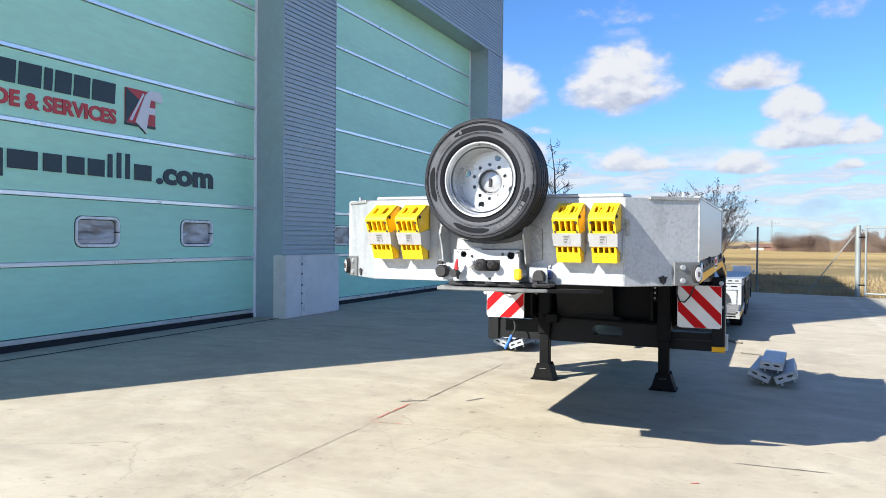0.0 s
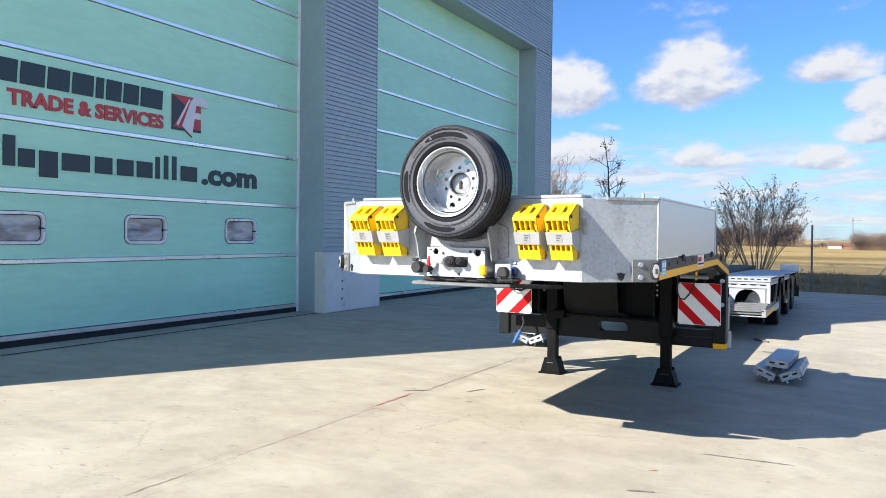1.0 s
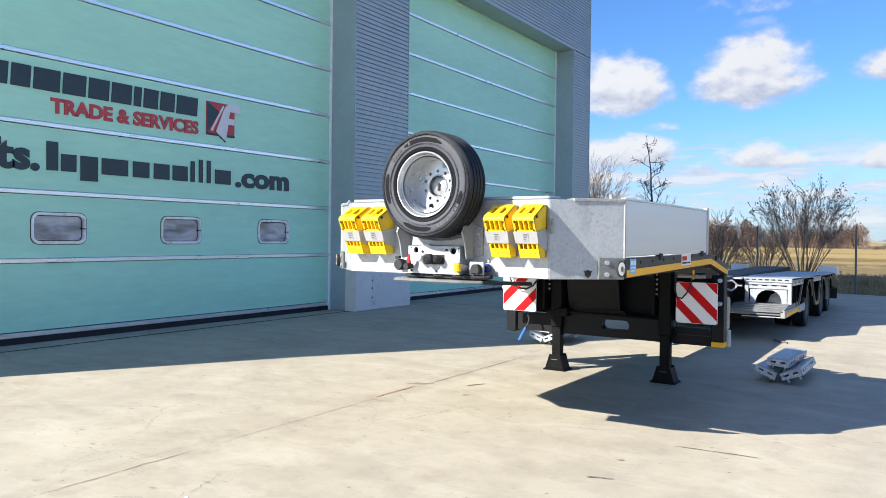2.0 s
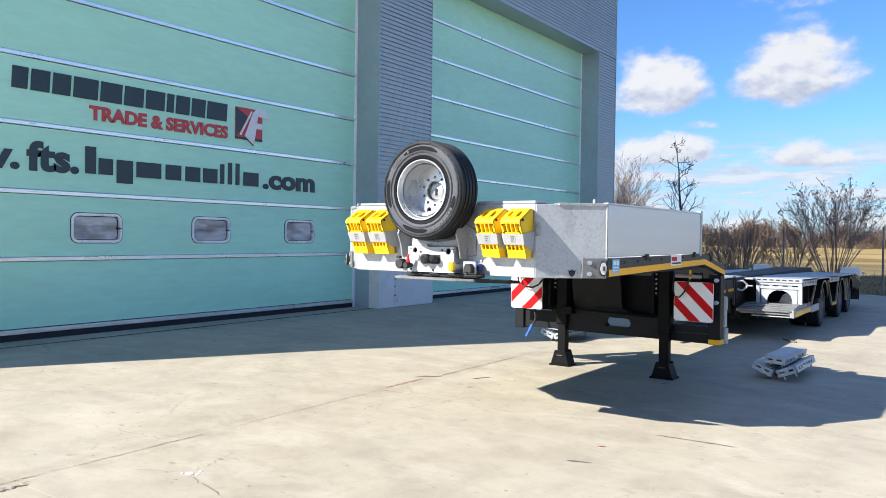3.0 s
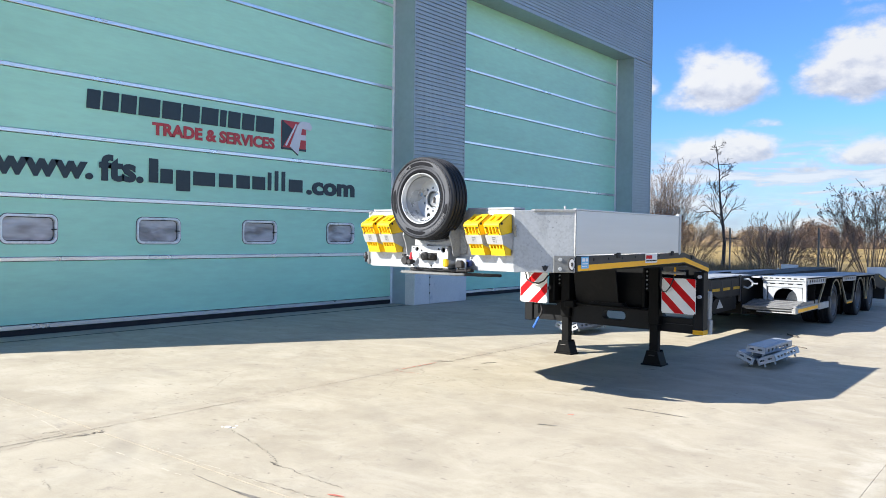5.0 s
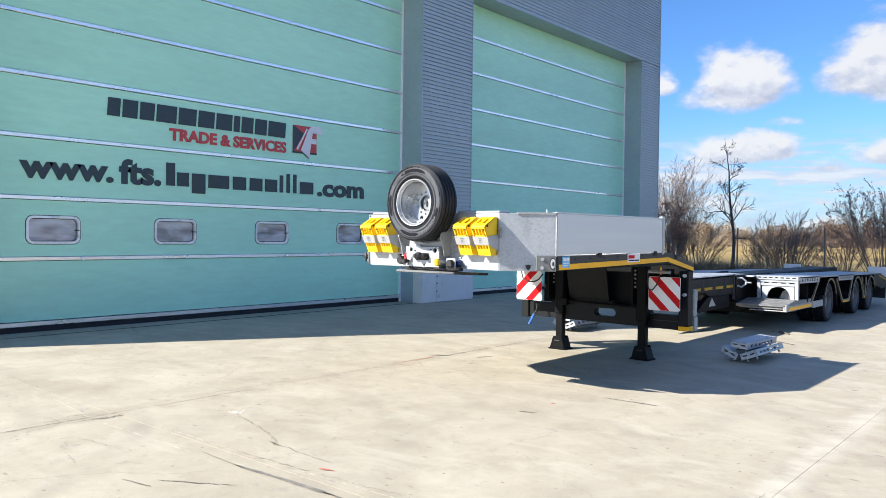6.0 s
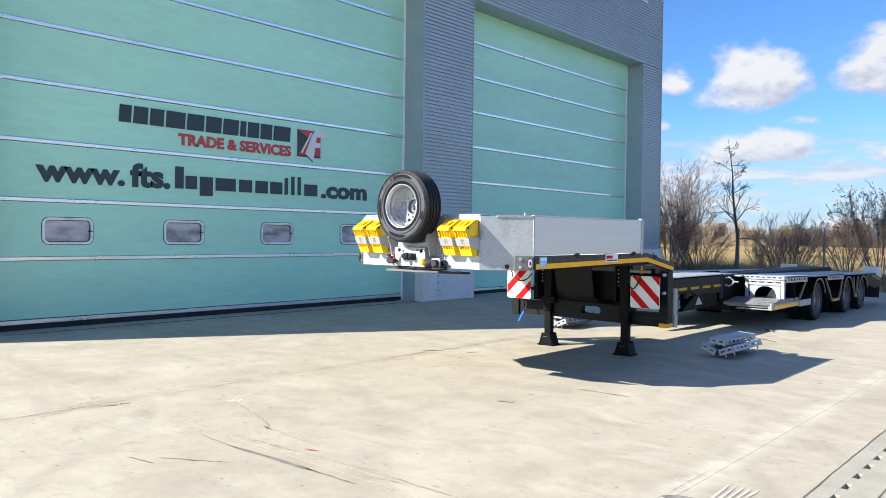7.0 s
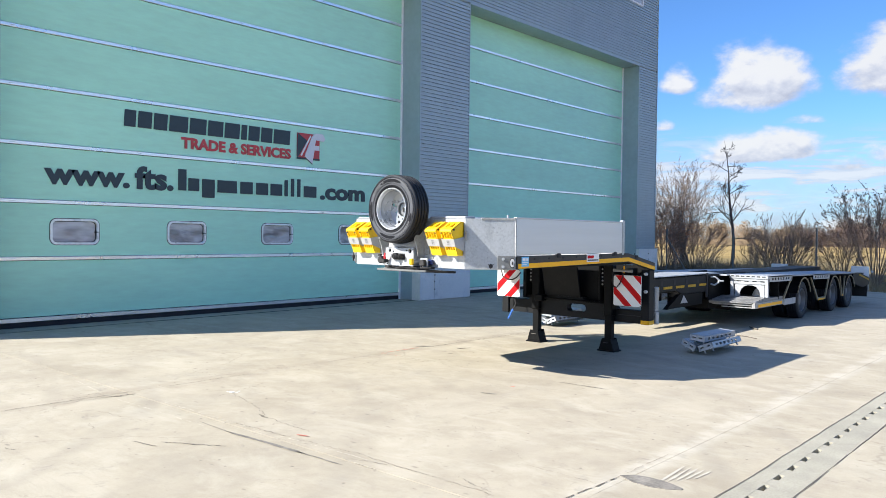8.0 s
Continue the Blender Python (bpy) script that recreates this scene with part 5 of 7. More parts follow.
def landing_leg(x, y):
    leg = part("landing_leg", box(B(), x - 0.072, x + 0.072, y - 0.065, y + 0.065, 0.52, 1.27), CHASSIS, trailer, "black telescopic landing leg", bevel=0.012)
    part("inner_tube", box(B(), x - 0.056, x + 0.056, y - 0.05, y + 0.05, 0.08, 0.56), CHASSIS, leg, bevel=0.008)
    for s in (-1, 1):
        part("foot_cheek", prism(B(), [(x - 0.122, 0.02), (x + 0.122, 0.02), (x + 0.082, 0.15), (x + 0.070, 0.19), (x - 0.070, 0.19), (x - 0.082, 0.15)], "y", y + s * 0.082, y + s * 0.094), CHASSIS, leg, bevel=0.002)
    part("foot_plate", box(B(), x - 0.140, x + 0.140, y - 0.112, y + 0.112, 0.0, 0.02), CHASSIS, leg, bevel=0.004)
    for s in (-1, 1):
        part("foot_side", prism(B(), [(x + s * 0.120, 0.02), (x + s * 0.108, 0.02), (x + s * 0.066, 0.17), (x + s * 0.076, 0.17)], "y", y - 0.082, y + 0.082), CHASSIS, leg)
    part("foot_pin", tube(B(), [(x - 0.04, y - 0.097, 0.13), (x + 0.04, y - 0.097, 0.13)], 0.007, 8), EDGE_RAIL, leg)
    for k in range(5):
        part("bolt", lathe(B(), [(0.0, -0.012), (0.012, -0.012), (0.013, 0.0)], (x - 0.095, y - 0.05, 0.98 + 0.055 * k), 8), HOLDER, leg)
    part("mount_plate", box(B(), x - 0.125, x - 0.07, y - 0.05, y + 0.05, 0.94, 1.27), CHASSIS, leg, bevel=0.004)


landing_leg(-1.485, 8.40)
landing_leg(-2.81, 8.46)
part("crank_shaft", tube(B(), [(-2.83, 8.40, 0.72), (-1.50, 8.38, 0.70)], 0.016, 8), CHASSIS, trailer)
part("gear_box", box(B(), -2.78, -2.64, 8.33, 8.45, 0.66, 0.76), CHASSIS, trailer, bevel=0.01)
part("folded_crank", tube(B(), [(-1.30, 8.16, 1.205), (-1.02, 8.20, 1.20)], 0.022, 8), GALV_DULL, trailer, smooth=True)
part("crank_hook", tube(B(), [(-1.14, 8.18, 1.27), (-1.14, 8.18, 1.17)], 0.012, 6), AMBER, trailer)


def warning_board(x0, x1, z0, z1, lean, period, red, start):
    """A square board with red and white diagonal bands."""
    board = part("warning_board", prism(B(), slot(x0, x1, z0, z1, 0.012), "y", 8.236, 8.242), SIGN_WHITE, trailer, "red and white striped warning board")
    w, h = x1 - x0, z1 - z0
    p = w * period
    for k in range(-4, 5):
        a = k * p + w * start
        # a band between two slanted lines, clipped to the board
        poly = [(a, 0), (a + red * w, 0), (a + red * w + h, h), (a + h, h)]
        for axis_, lim, keep in ((0, 0.004, 1), (0, w - 0.004, -1)):
            res = []
            for i in range(len(poly)):
                u, v_ = poly[i], poly[(i + 1) % len(poly)]
                iu, iv = keep * (u[0] - lim) >= 0, keep * (v_[0] - lim) >= 0
                if iu:
                    res.append(u)
                if iu != iv:
                    f = (lim - u[0]) / (v_[0] - u[0])
                    res.append((lim, u[1] + f * (v_[1] - u[1])))
            poly = res
            if not poly:
                break
        if len(poly) < 3:
            continue
        pts = [((x0 + u) if lean > 0 else (x1 - u), z0 + 0.003 + q_ * (h - 0.006) / h) for u, q_ in poly]
        part("red_band", prism(B(), pts, "y", 8.2335, 8.236), SIGN_RED, board)
    for u, v_ in ((0.02, 0.02), (0.98, 0.02), (0.02, 0.98), (0.98, 0.98)):
        part("rivet", lathe(B(), [(0.0, -0.004), (0.006, -0.004), (0.007, 0.0)], (x0 + w * u, 8.234, z0 + h * v_), 8), RUBBER, board)
    part("backing", box(B(), x0 + 0.05, x1 - 0.05, 8.243, 8.30, z0 + 0.05, z1 - 0.03), CHASSIS, board)
    part("stay", box(B(), (x0 + x1) / 2 - 0.03, (x0 + x1) / 2 + 0.03, 8.30, 8.48, z0 + 0.1, z1 + 0.1), CHASSIS, board)


warning_board(-1.335, -0.90, 0.695, 1.135, -1, 0.66, 0.28, 0.32)
warning_board(-3.445, -3.0, 0.705, 1.14, 1, 0.78, 0.31, 0.34)
for x, z in ((XR - 0.035, 0.905), (XR - 0.035, 1.155), (XL - 0.02, 0.97)):
    part("reflector", lathe(B(), [(0.0, -0.02), (0.02, -0.02), (0.024, -0.014), (0.024, 0.02)], (x, 8.40, z), 20), LENS, trailer, "white round reflector", smooth=True)
part("cable", tube(B(), [(-1.33, 8.22, 1.24), (-1.34, 8.20, 1.05), (-1.31, 8.19, 0.97), (-1.26, 8.19, 0.96), (-1.21, 8.19, 1.02), (-1.17, 8.2, 1.12), (-1.15, 8.2, 1.23)], 0.009, 6), RUBBER, trailer, smooth=True)
part("cable", tube(B(), [(-3.36, 8.2, 1.2), (-3.30, 8.18, 1.03), (-3.22, 8.17, 0.99), (-3.10, 8.17, 0.98), (-3.02, 8.18, 1.02), (-2.96, 8.2, 1.10)], 0.011, 6), RUBBER, trailer, smooth=True)
part("air_hose", tube(B(), [(-3.16, 8.33, 0.75), (-3.14, 8.31, 0.66), (-3.12, 8.30, 0.60), (-3.13, 8.29, 0.54), (-3.17, 8.28, 0.48)], 0.012, 6), RUBBER, trailer, smooth=True)
part("hose_grip", tube(B(), [(-3.155, 8.28, 0.50), (-3.225, 8.25, 0.345)], 0.019, 8), BLUE, trailer, "blue hose grip", smooth=True)

# neck tongue running back to the bed
TX = -1.79
tongue_l = mirror(TX)
part("tongue_deck", box(B(), tongue_l, TX, 8.66, 13.2, 0.965, 1.0), DECK, trailer, "grey steel deck of the low bed", bevel=0.004)
for k in range(12):
    part("deck_plate", box(B(), tongue_l + 0.06, TX - 0.05, 8.72 + 0.37 * k, 9.05 + 0.37 * k, 1.0, 1.006), DECK, trailer, bevel=0.002)
for x in (TX, tongue_l):
    rail = part("side_rail", prism(B(), [(8.66, 0.72), (11.3, 0.74), (11.55, 0.66), (12.62, 0.66), (12.62, 0.998), (8.66, 0.998)] if x > CX else [(8.66, 0.90), (12.62, 0.90), (12.62, 0.998), (8.66, 0.998)], "x", min(x, x - 0.05 if x > CX else x + 0.05), max(x, x - 0.05 if x > CX else x + 0.05)), CHASSIS_GREY, trailer, bevel=0.004)
    o = 0.004 if x > CX else -0.004
    for k in range(7):
        y = 9.2 + 0.5 * k
        part("slot_pocket", box(B(), min(x, x + o), max(x, x + o), y, y + 0.07, 0.905, 0.955) if x < CX else box(B(), x, x + o, y, y + 0.07, 0.84, 0.93), RUBBER, rail)
        if x > CX:
            part("amber_tape", box(B(), x, x + o, y + 0.10, y + 0.44, 0.775, 0.82), AMBER_DULL, rail)
part("neck_spine", box(B(), CX - 0.19, CX + 0.34, 8.66, 12.6, 0.70, 0.96), CHASSIS, trailer, bevel=0.01)
part("spine", box(B(), CX - 0.34, CX + 0.34, 12.6, 20.2, 0.50, 0.96), CHASSIS, trailer, bevel=0.01)
# black masses added under the bed to keep light out below
part("underframe", box(B(), CX - 0.58, CX + 0.58, 13.4, 20.1, 0.26, 0.50), CHASSIS, trailer, bevel=0.01)
part("bed_bulkhead", box(B(), tongue_l + 0.02, TX - 0.002, 13.02, 13.06, 0.30, 0.94), CHASSIS, trailer)
part("rail_end", box(B(), TX - 0.02, TX + 0.012, 12.62, 12.70, 0.55, 1.01), RUBBER, trailer, bevel=0.004)
part("lashing_ring", tube(B(), [(TX + 0.02, 12.78 + 0.0, 0.80), (TX + 0.09, 12.80, 0.78), (TX + 0.15, 12.84, 0.83), (TX + 0.16, 12.84, 0.88), (TX + 0.10, 12.80, 0.94), (TX + 0.02, 12.78, 0.93)], 0.017, 8), GALV_WHITE, trailer, "pale lashing ring", smooth=True)
part("ring_pin", tube(B(), [(TX + 0.14, 12.83, 0.86), (TX + 0.24, 12.86, 0.86)], 0.014, 8), GALV_WHITE, trailer)
for x in (TX, tongue_l - 0.02):
    part("bed_side", box(B(), x, x + 0.02, 12.70, 14.6, 0.34, 0.985), CHASSIS, trailer)
    part("tyre_well_apron", prism(B(), [(10.9, 0.42), (12.4, 0.44), (12.4, 0.66), (11.4, 0.66)], "x", x - 0.06, x + 0.02), CHASSIS, trailer)
part("chevron_mark", prism(B(), [(11.45, 0.50), (11.75, 0.50), (11.58, 0.64)], "x", TX + 0.02, TX + 0.024), HOLDER, trailer)

# bed over the axles
BY0, BY1 = 13.35, 20.1
AXLES = (15.58, 17.88, 19.24)


def fall(bm):
    """Lowers what was built level so that it follows the bed."""
    for v_ in bm.verts:
        if v_.co.y > BY0:
            v_.co.z -= 0.0175 * (v_.co.y - BY0) * min(1.0, v_.co.z / 0.9)
    return bm


part("bed_deck", fall(box(B(), mirror(-1.62), -1.62, 13.2, BY1, 0.945, 0.975)), DECK, trailer, bevel=0.004)
for s in (0, 1):
    def q(x):
        return x if s == 0 else mirror(x)

    def bx(a, b, *rest):
        return box(B(), min(q(a), q(b)), max(q(a), q(b)), *rest)

    def px(pts, a, b):
        return prism(B(), pts, "x", min(q(a), q(b)), max(q(a), q(b)))

    def py(pts, a, b):
        return prism(B(), [(q(u), v_) for u, v_ in pts], "y", a, b)
    # step shelf in front of the first axle
    shelf = part("step_shelf", px([(12.72, 0.44), (14.25, 0.44), (14.25, 0.545), (13.36, 0.545), (12.72, 0.474)], -1.77, XR - 0.02), SHELF, trailer, "galvanised step shelf of lengthwise bars", bevel=0.004)
    for k in range(5):
        part("shelf_bar", bx(-1.75, XR - 0.025, 12.66 + 0.138 * k, 12.775 + 0.138 * k, 0.468 + 0.0165 * k, 0.498 + 0.0165 * k), SHELF, shelf, bevel=0.004)
    part("shelf_front", bx(-1.70, XR - 0.05, 12.69, 12.715, 0.425, 0.462), SHELF, shelf, bevel=0.004)
    part("shelf_lip", bx(-1.52, XR - 0.05, 12.70, 12.72, 0.385, 0.405), GALV_DULL, shelf, bevel=0.003)
    part("shelf_edge", px([(12.72, 0.385), (14.25, 0.385), (14.25, 0.485), (12.72, 0.485)], XR - 0.02, XR), GALV_DULL, shelf, bevel=0.003)
    part("amber_tape", bx(XR, XR + 0.004, 12.84, 14.15, 0.40, 0.455), AMBER, shelf)
    part("shelf_end", bx(XR - 0.06, XR + 0.004, 12.66, 12.80, 0.385, 0.50), GALV_DULL, shelf, bevel=0.006)
    part("mud_strip", bx(XR - 0.03, XR, 14.3, 15.0, 0.36, 0.48), GALV_WHITE, trailer, bevel=0.004)
    # white front frame with an arched opening
    arch = [(-1.03, 0.555), (-1.035, 0.62), (-1.06, 0.69), (-1.11, 0.745), (-1.18, 0.774), (-1.28, 0.774), (-1.35, 0.745), (-1.40, 0.69), (-1.425, 0.62), (-1.43, 0.555)]
    face = [(-1.52, 0.555), *arch[::-1], (-0.955, 0.555), (-0.955, 0.80), (-1.52, 0.80)]
    fr = part("end_frame", py(face, BY0 + 0.012, BY0 + 0.03), GALV_WHITE, trailer, "white galvanised frame with an arched opening", bevel=0.002)
    part("frame_cap", bx(-1.615, XR + 0.004, BY0 - 0.03, BY0 + 0.10, 0.905, 0.975), GALV_WHITE, fr, bevel=0.006)
    part("slit", bx(-1.56, XR - 0.02, BY0 + 0.03, BY0 + 0.05, 0.80, 0.905), RUBBER, fr)
    part("cross_bar", bx(-1.60, XR, BY0 - 0.012, BY0 + 0.03, 0.862, 0.904), GALV_WHITE, fr, bevel=0.004)
    part("cross_bar", bx(-1.60, XR, BY0 - 0.004, BY0 + 0.03, 0.795, 0.842), GALV_WHITE, fr, bevel=0.004)
    for k in range(5):
        part("cross_tie", bx(-1.55 + 0.15 * k, -1.49 + 0.15 * k, BY0 + 0.0, BY0 + 0.028, 0.842, 0.862), GALV_WHITE, fr)
    for k in range(7):
        part("cap_slot", bx(-1.585 + 0.1 * k, -1.525 + 0.1 * k, BY0 - 0.034, BY0 - 0.03, 0.938, 0.958), RUBBER, fr)
    for u in (-1.60, XR - 0.06):
        part("frame_leg", bx(u, u + 0.06, BY0 - 0.016, BY0 + 0.05, 0.548, 0.90), GALV_WHITE, fr, bevel=0.005)
    part("hub_shield", py([(-1.04, 0.55), (-1.04, 0.68), (-1.12, 0.76), (-1.24, 0.68), (-1.30, 0.55)], BY0 + 0.30, BY0 + 0.31), GALV_DULL, fr)
    part("frame_back", bx(-1.60, XR - 0.01, BY0 + 0.62, BY0 + 0.64, 0.49, 0.90), CHASSIS, fr)
    # outer deck strips, pierced along the edge
    for y0, y1 in ((BY0 + 0.10, 14.95), (14.95, 16.75), (16.75, 18.55), (18.55, BY1)):
        part("outer_deck", fall(bx(-1.615, XR, y0 + 0.004, y1 - 0.004, 0.945, 0.975)), DECK, trailer, bevel=0.003)
    for y0, y1, n in ((BY0 + 0.10, 14.75, 7), (16.2, 17.45, 6)):
        holes = [slot(y0 + 0.12 + (y1 - y0 - 0.2) * k / n, y0 + 0.12 + (y1 - y0 - 0.2) * (k + 0.55) / n, 0.885, 0.935, 0.015, 3) for k in range(n)]
        bm = B()
        pierced(bm, [(y0, 0.855), (y1, 0.855), (y1, 0.972), (y0, 0.972)], holes, "x", min(q(XR), q(XR - 0.012)), max(q(XR), q(XR - 0.012)))
        part("edge_strip", fall(bm), GALV_WHITE, trailer)
    # wheel arches of folded strip
    for c in AXLES:
        pts = [(c + 0.47 * math.cos(radians(a)), 0.43 + 0.49 * math.sin(radians(a))) for a in range(160, 19, -14)]
        inn = [(c + (u - c) * 0.95, v_ - 0.018) for u, v_ in pts]
        part("wheel_arch", fall(px(pts + inn[::-1], XR - 0.34, XR + 0.002)), CHASSIS, trailer, bevel=0.0)
        part("arch_edge", fall(px(pts + [(u, v_ - 0.012) for u, v_ in inn][::-1], XR - 0.012, XR + 0.004)), BRASSY, trailer)
    for a, b in zip(AXLES, AXLES[1:]):
        m, h = (a + b) / 2 + 0.12 * (b - a - 1.36), max(0.05, 0.28 * (b - a - 1.36))
        pts = [(a + 0.44, 0.90), (a + 0.49, 0.90), (m - h, 0.42), (m + h, 0.42), (b - 0.49, 0.90), (b - 0.44, 0.90), (m + h + 0.035, 0.36), (m - h - 0.035, 0.36)]
        part("guard_brace", fall(px(pts, XR - 0.03, XR)), BRASSY, trailer, bevel=0.003)
        part("amber_tape", bx(XR, XR + 0.003, m - h, m + h, 0.33, 0.365), AMBER, trailer)
    part("guard_brace", px([(14.20, 0.46), (14.26, 0.46), (14.80, 0.92), (14.74, 0.92)], XR - 0.03, XR), BRASSY, trailer, bevel=0.003)
    # sloping tail
    part("tail_side", px([(19.50, 0.85), (BY1, 0.85), (21.15, 0.68), (21.15, 0.50), (20.5, 0.45), (19.5, 0.60)], XR - 0.03, XR), CHASSIS_GREY, trailer, bevel=0.004)
    part("amber_tape", px([(20.1, 0.77), (21.1, 0.61), (21.1, 0.65), (20.1, 0.81)], XR, XR + 0.004), AMBER_DULL, trailer)
    part("mud_flap", bx(-1.35, XR - 0.02, 21.0, 21.02, 0.18, 0.55), RUBBER, trailer)
    part("tail_panel", bx(-1.36, XR - 0.04, 21.28, 21.32, 0.60, 0.965), LOGO_WHITE, trailer, "white upright tail panel", bevel=0.006)
    part("tail_post", bx(XR - 0.08, XR - 0.045, 21.27, 21.31, 0.32, 0.60), GALV_DULL, trailer)
    part("tail_bracket", bx(-1.20, -1.05, 21.1, 21.28, 0.60, 0.80), CHASSIS, trailer)
    part("tail_lamp", lathe(B(), [(0.0, -0.02), (0.03, -0.02), (0.035, 0.0), (0.035, 0.03)], (q(XR + 0.035), 21.25, 0.83), 14), LENS, trailer)
# masses between the axles, made up to darken the underside
for y0, y1, z0 in ((14.4, 15.12, 0.30), (16.05, 17.40, 0.28), (18.33, 18.80, 0.28), (19.72, 20.2, 0.32)):
    part("axle_frame", box(B(), CX - 0.78, CX + 0.78, y0, y1, z0, 0.86), CHASSIS, trailer, bevel=0.01)
part("tail_slope", prism(B(), [(BY1, 0.827), (BY1, 0.857), (21.2, 0.70), (21.2, 0.67)], "x", mirror(-0.93), -0.93), CHASSIS_GREY, trailer)


def tyre_profile(r, w):
    """Half hidden rim seat, bulged sidewalls, shoulders and four tread grooves; (radius, offset across)."""
    h = w / 2
    p = [(0.238, -h * 0.80), (0.256, -h * 0.93), (0.29, -h * 0.985), (0.33, -h * 1.0), (r - 0.035, -h * 0.96), (r - 0.008, -h * 0.86), (r - 0.001, -h * 0.80)]
    for g in (-0.55, -0.18, 0.18, 0.55):
        p += [(r, h * g - 0.007), (r - 0.012, h * g - 0.005), (r - 0.012, h * g + 0.005), (r, h * g + 0.007)]
    p += [(r - 0.001, h * 0.80), (r - 0.008, h * 0.86), (r - 0.035, h * 0.96), (0.33, h * 1.0), (0.29, h * 0.985), (0.262, h * 0.93), (0.245, h * 0.80)]
    return p


def turned(ob_bm, centre, angle):
    bmesh.ops.rotate(ob_bm, cent=centre, matrix=Matrix.Rotation(angle, 3, "Z"), verts=ob_bm.verts[:])
    return ob_bm


# road wheels; the inner twin tyres are made up, to block light below
for y in AXLES:
    for x, s in ((XR - 0.16, 1), (XR - 0.45, 1), (mirror(XR - 0.16), -1), (mirror(XR - 0.45), -1)):
        c = (x, y, 0.393)
        turn = radians(90) * s
        wheel = part("road_wheel", turned(lathe(B(), tyre_profile(0.393, 0.245), c, 48), c, turn), TREAD, trailer, "black low-profile tyre on a grey rim", smooth=True)
        part("rim", turned(lathe(B(), [(0.245, -0.10), (0.232, -0.115), (0.225, -0.10), (0.215, -0.02), (0.19, 0.0), (0.12, -0.01), (0.11, -0.06), (0.0, -0.07)], c, 36), c, turn), ROAD_RIM, wheel, smooth=True)
    part("axle", tube(B(), [(mirror(-1.3), y, 0.39), (-1.3, y, 0.39)], 0.06, 10), CHASSIS, trailer)

# ---------------------------------------------------------------- spare wheel
SC = Vector((-2.162, 4.658, 1.974))
spare = thing("spare_wheel", SC - Vector((0, 0, 0.395)), "black truck tyre on silver rim standing in the trailer's cradle", "spare wheel")
tyre = part("tyre", lathe(B(), tyre_profile(0.395, 0.245), SC, 96), TREAD, spare, smooth=True)
part("sidewall", lathe(B(), [(0.254, -0.1130), (0.27, -0.1178), (0.29, -0.1215), (0.33, -0.1233), (0.345, -0.1222), (0.360, -0.1186), (0.374, -0.1135), (0.3765, -0.1100)], SC, 96), SIDEWALL, tyre, "dusty grey sidewall, lightened for sun and sheen", smooth=True)


def arc_plate(r0, r1, a0, a1, y0, y1, seg=12):
    """A raised band on the sidewall between two angles in degrees."""
    bm = B()
    rows = []
    for k in range(seg + 1):
        a = radians(a0 + (a1 - a0) * k / seg)
        e = min(1.0, 4.0 * k / seg + 0.35, 4.0 * (1 - k / seg) + 0.35) if seg > 3 else 1.0
        m, h = (r0 + r1) / 2, (r1 - r0) / 2 * e
        rows.append([bm.verts.new((SC.x + r * math.cos(a), y, SC.z + r * math.sin(a))) for r, y in ((m - h, y1), (m + h, y1), (m + h, y0), (m - h, y0))])
    for p, q_ in zip(rows, rows[1:]):
        for i in range(4):
            bm.faces.new((p[i], p[(i + 1) % 4], q_[(i + 1) % 4], q_[i]))
    bm.faces.new(rows[0])
    bm.faces.new(rows[-1][::-1])
    bmesh.ops.recalc_face_normals(bm, faces=bm.faces[:])
    return bm


YF = SC.y - 0.1225
for a0, a1 in ((62, 122), (165, 205), (238, 282), (322, 350)):
    part("dark_field", arc_plate(0.312, 0.344, a0, a1, YF - 0.0024, YF + 0.012), TYRE_BLACK, tyre)
for start, count, step, width in ((128, 4, 5.2, 3.6), (112, 1, 5, 3.2), (292, 4, 5.2, 4.0), (314, 4, 5.2, 4.0)):
    for k in range(count):
        part("raised_mark", arc_plate(0.318, 0.342, start + step * k, start + step * k + width, YF - 0.0036, YF + 0.012, 3), TYRE_MARK, tyre)
for r in (0.296, 0.303, 0.348, 0.354, 0.360, 0.366, 0.372):
    part("ring", lathe(B(), [(r - 0.0026, 0.004), (r - 0.0008, -0.0042), (r + 0.0008, -0.0042), (r + 0.0026, 0.004)], (SC.x, YF + (0.0 if r < 0.34 else 0.004), SC.z), 96), SIDEWALL if r != 0.360 else TYRE_BLACK, tyre)
part("bead_band", lathe(B(), [(0.244, -0.104), (0.252, -0.1145), (0.262, -0.1182), (0.272, -0.1212), (0.276, -0.1185)], SC, 96), TYRE_BLACK, tyre, smooth=True)
rim = part("rim", lathe(B(), [(0.237, -0.098), (0.243, -0.112), (0.240, -0.121), (0.232, -0.120), (0.224, -0.106), (0.220, -0.085), (0.214, -0.080), (0.2135, -0.050), (0.208, -0.046), (0.205, -0.075), (0.202, 0.06), (0.192, 0.078), (0.175, 0.082)], SC, 96), RIM, spare, smooth=True)
bolts = [circle(SC.x + 0.1125 * math.cos(t), SC.z + 0.1125 * math.sin(t), 0.0125, 10) for t in (radians(18 + 36 * k) for k in range(10))]
vents = [circle(SC.x + 0.163 * math.cos(radians(a)), SC.z + 0.163 * math.sin(radians(a)), 0.022, 14) for a in (70, 160, 250, 340)]
part("wheel_disc", pierced(B(), circle(SC.x, SC.z, 0.196, 64), bolts + vents + [circle(SC.x, SC.z, 0.078, 32)], "y", SC.y + 0.070, SC.y + 0.080), RIM, rim)
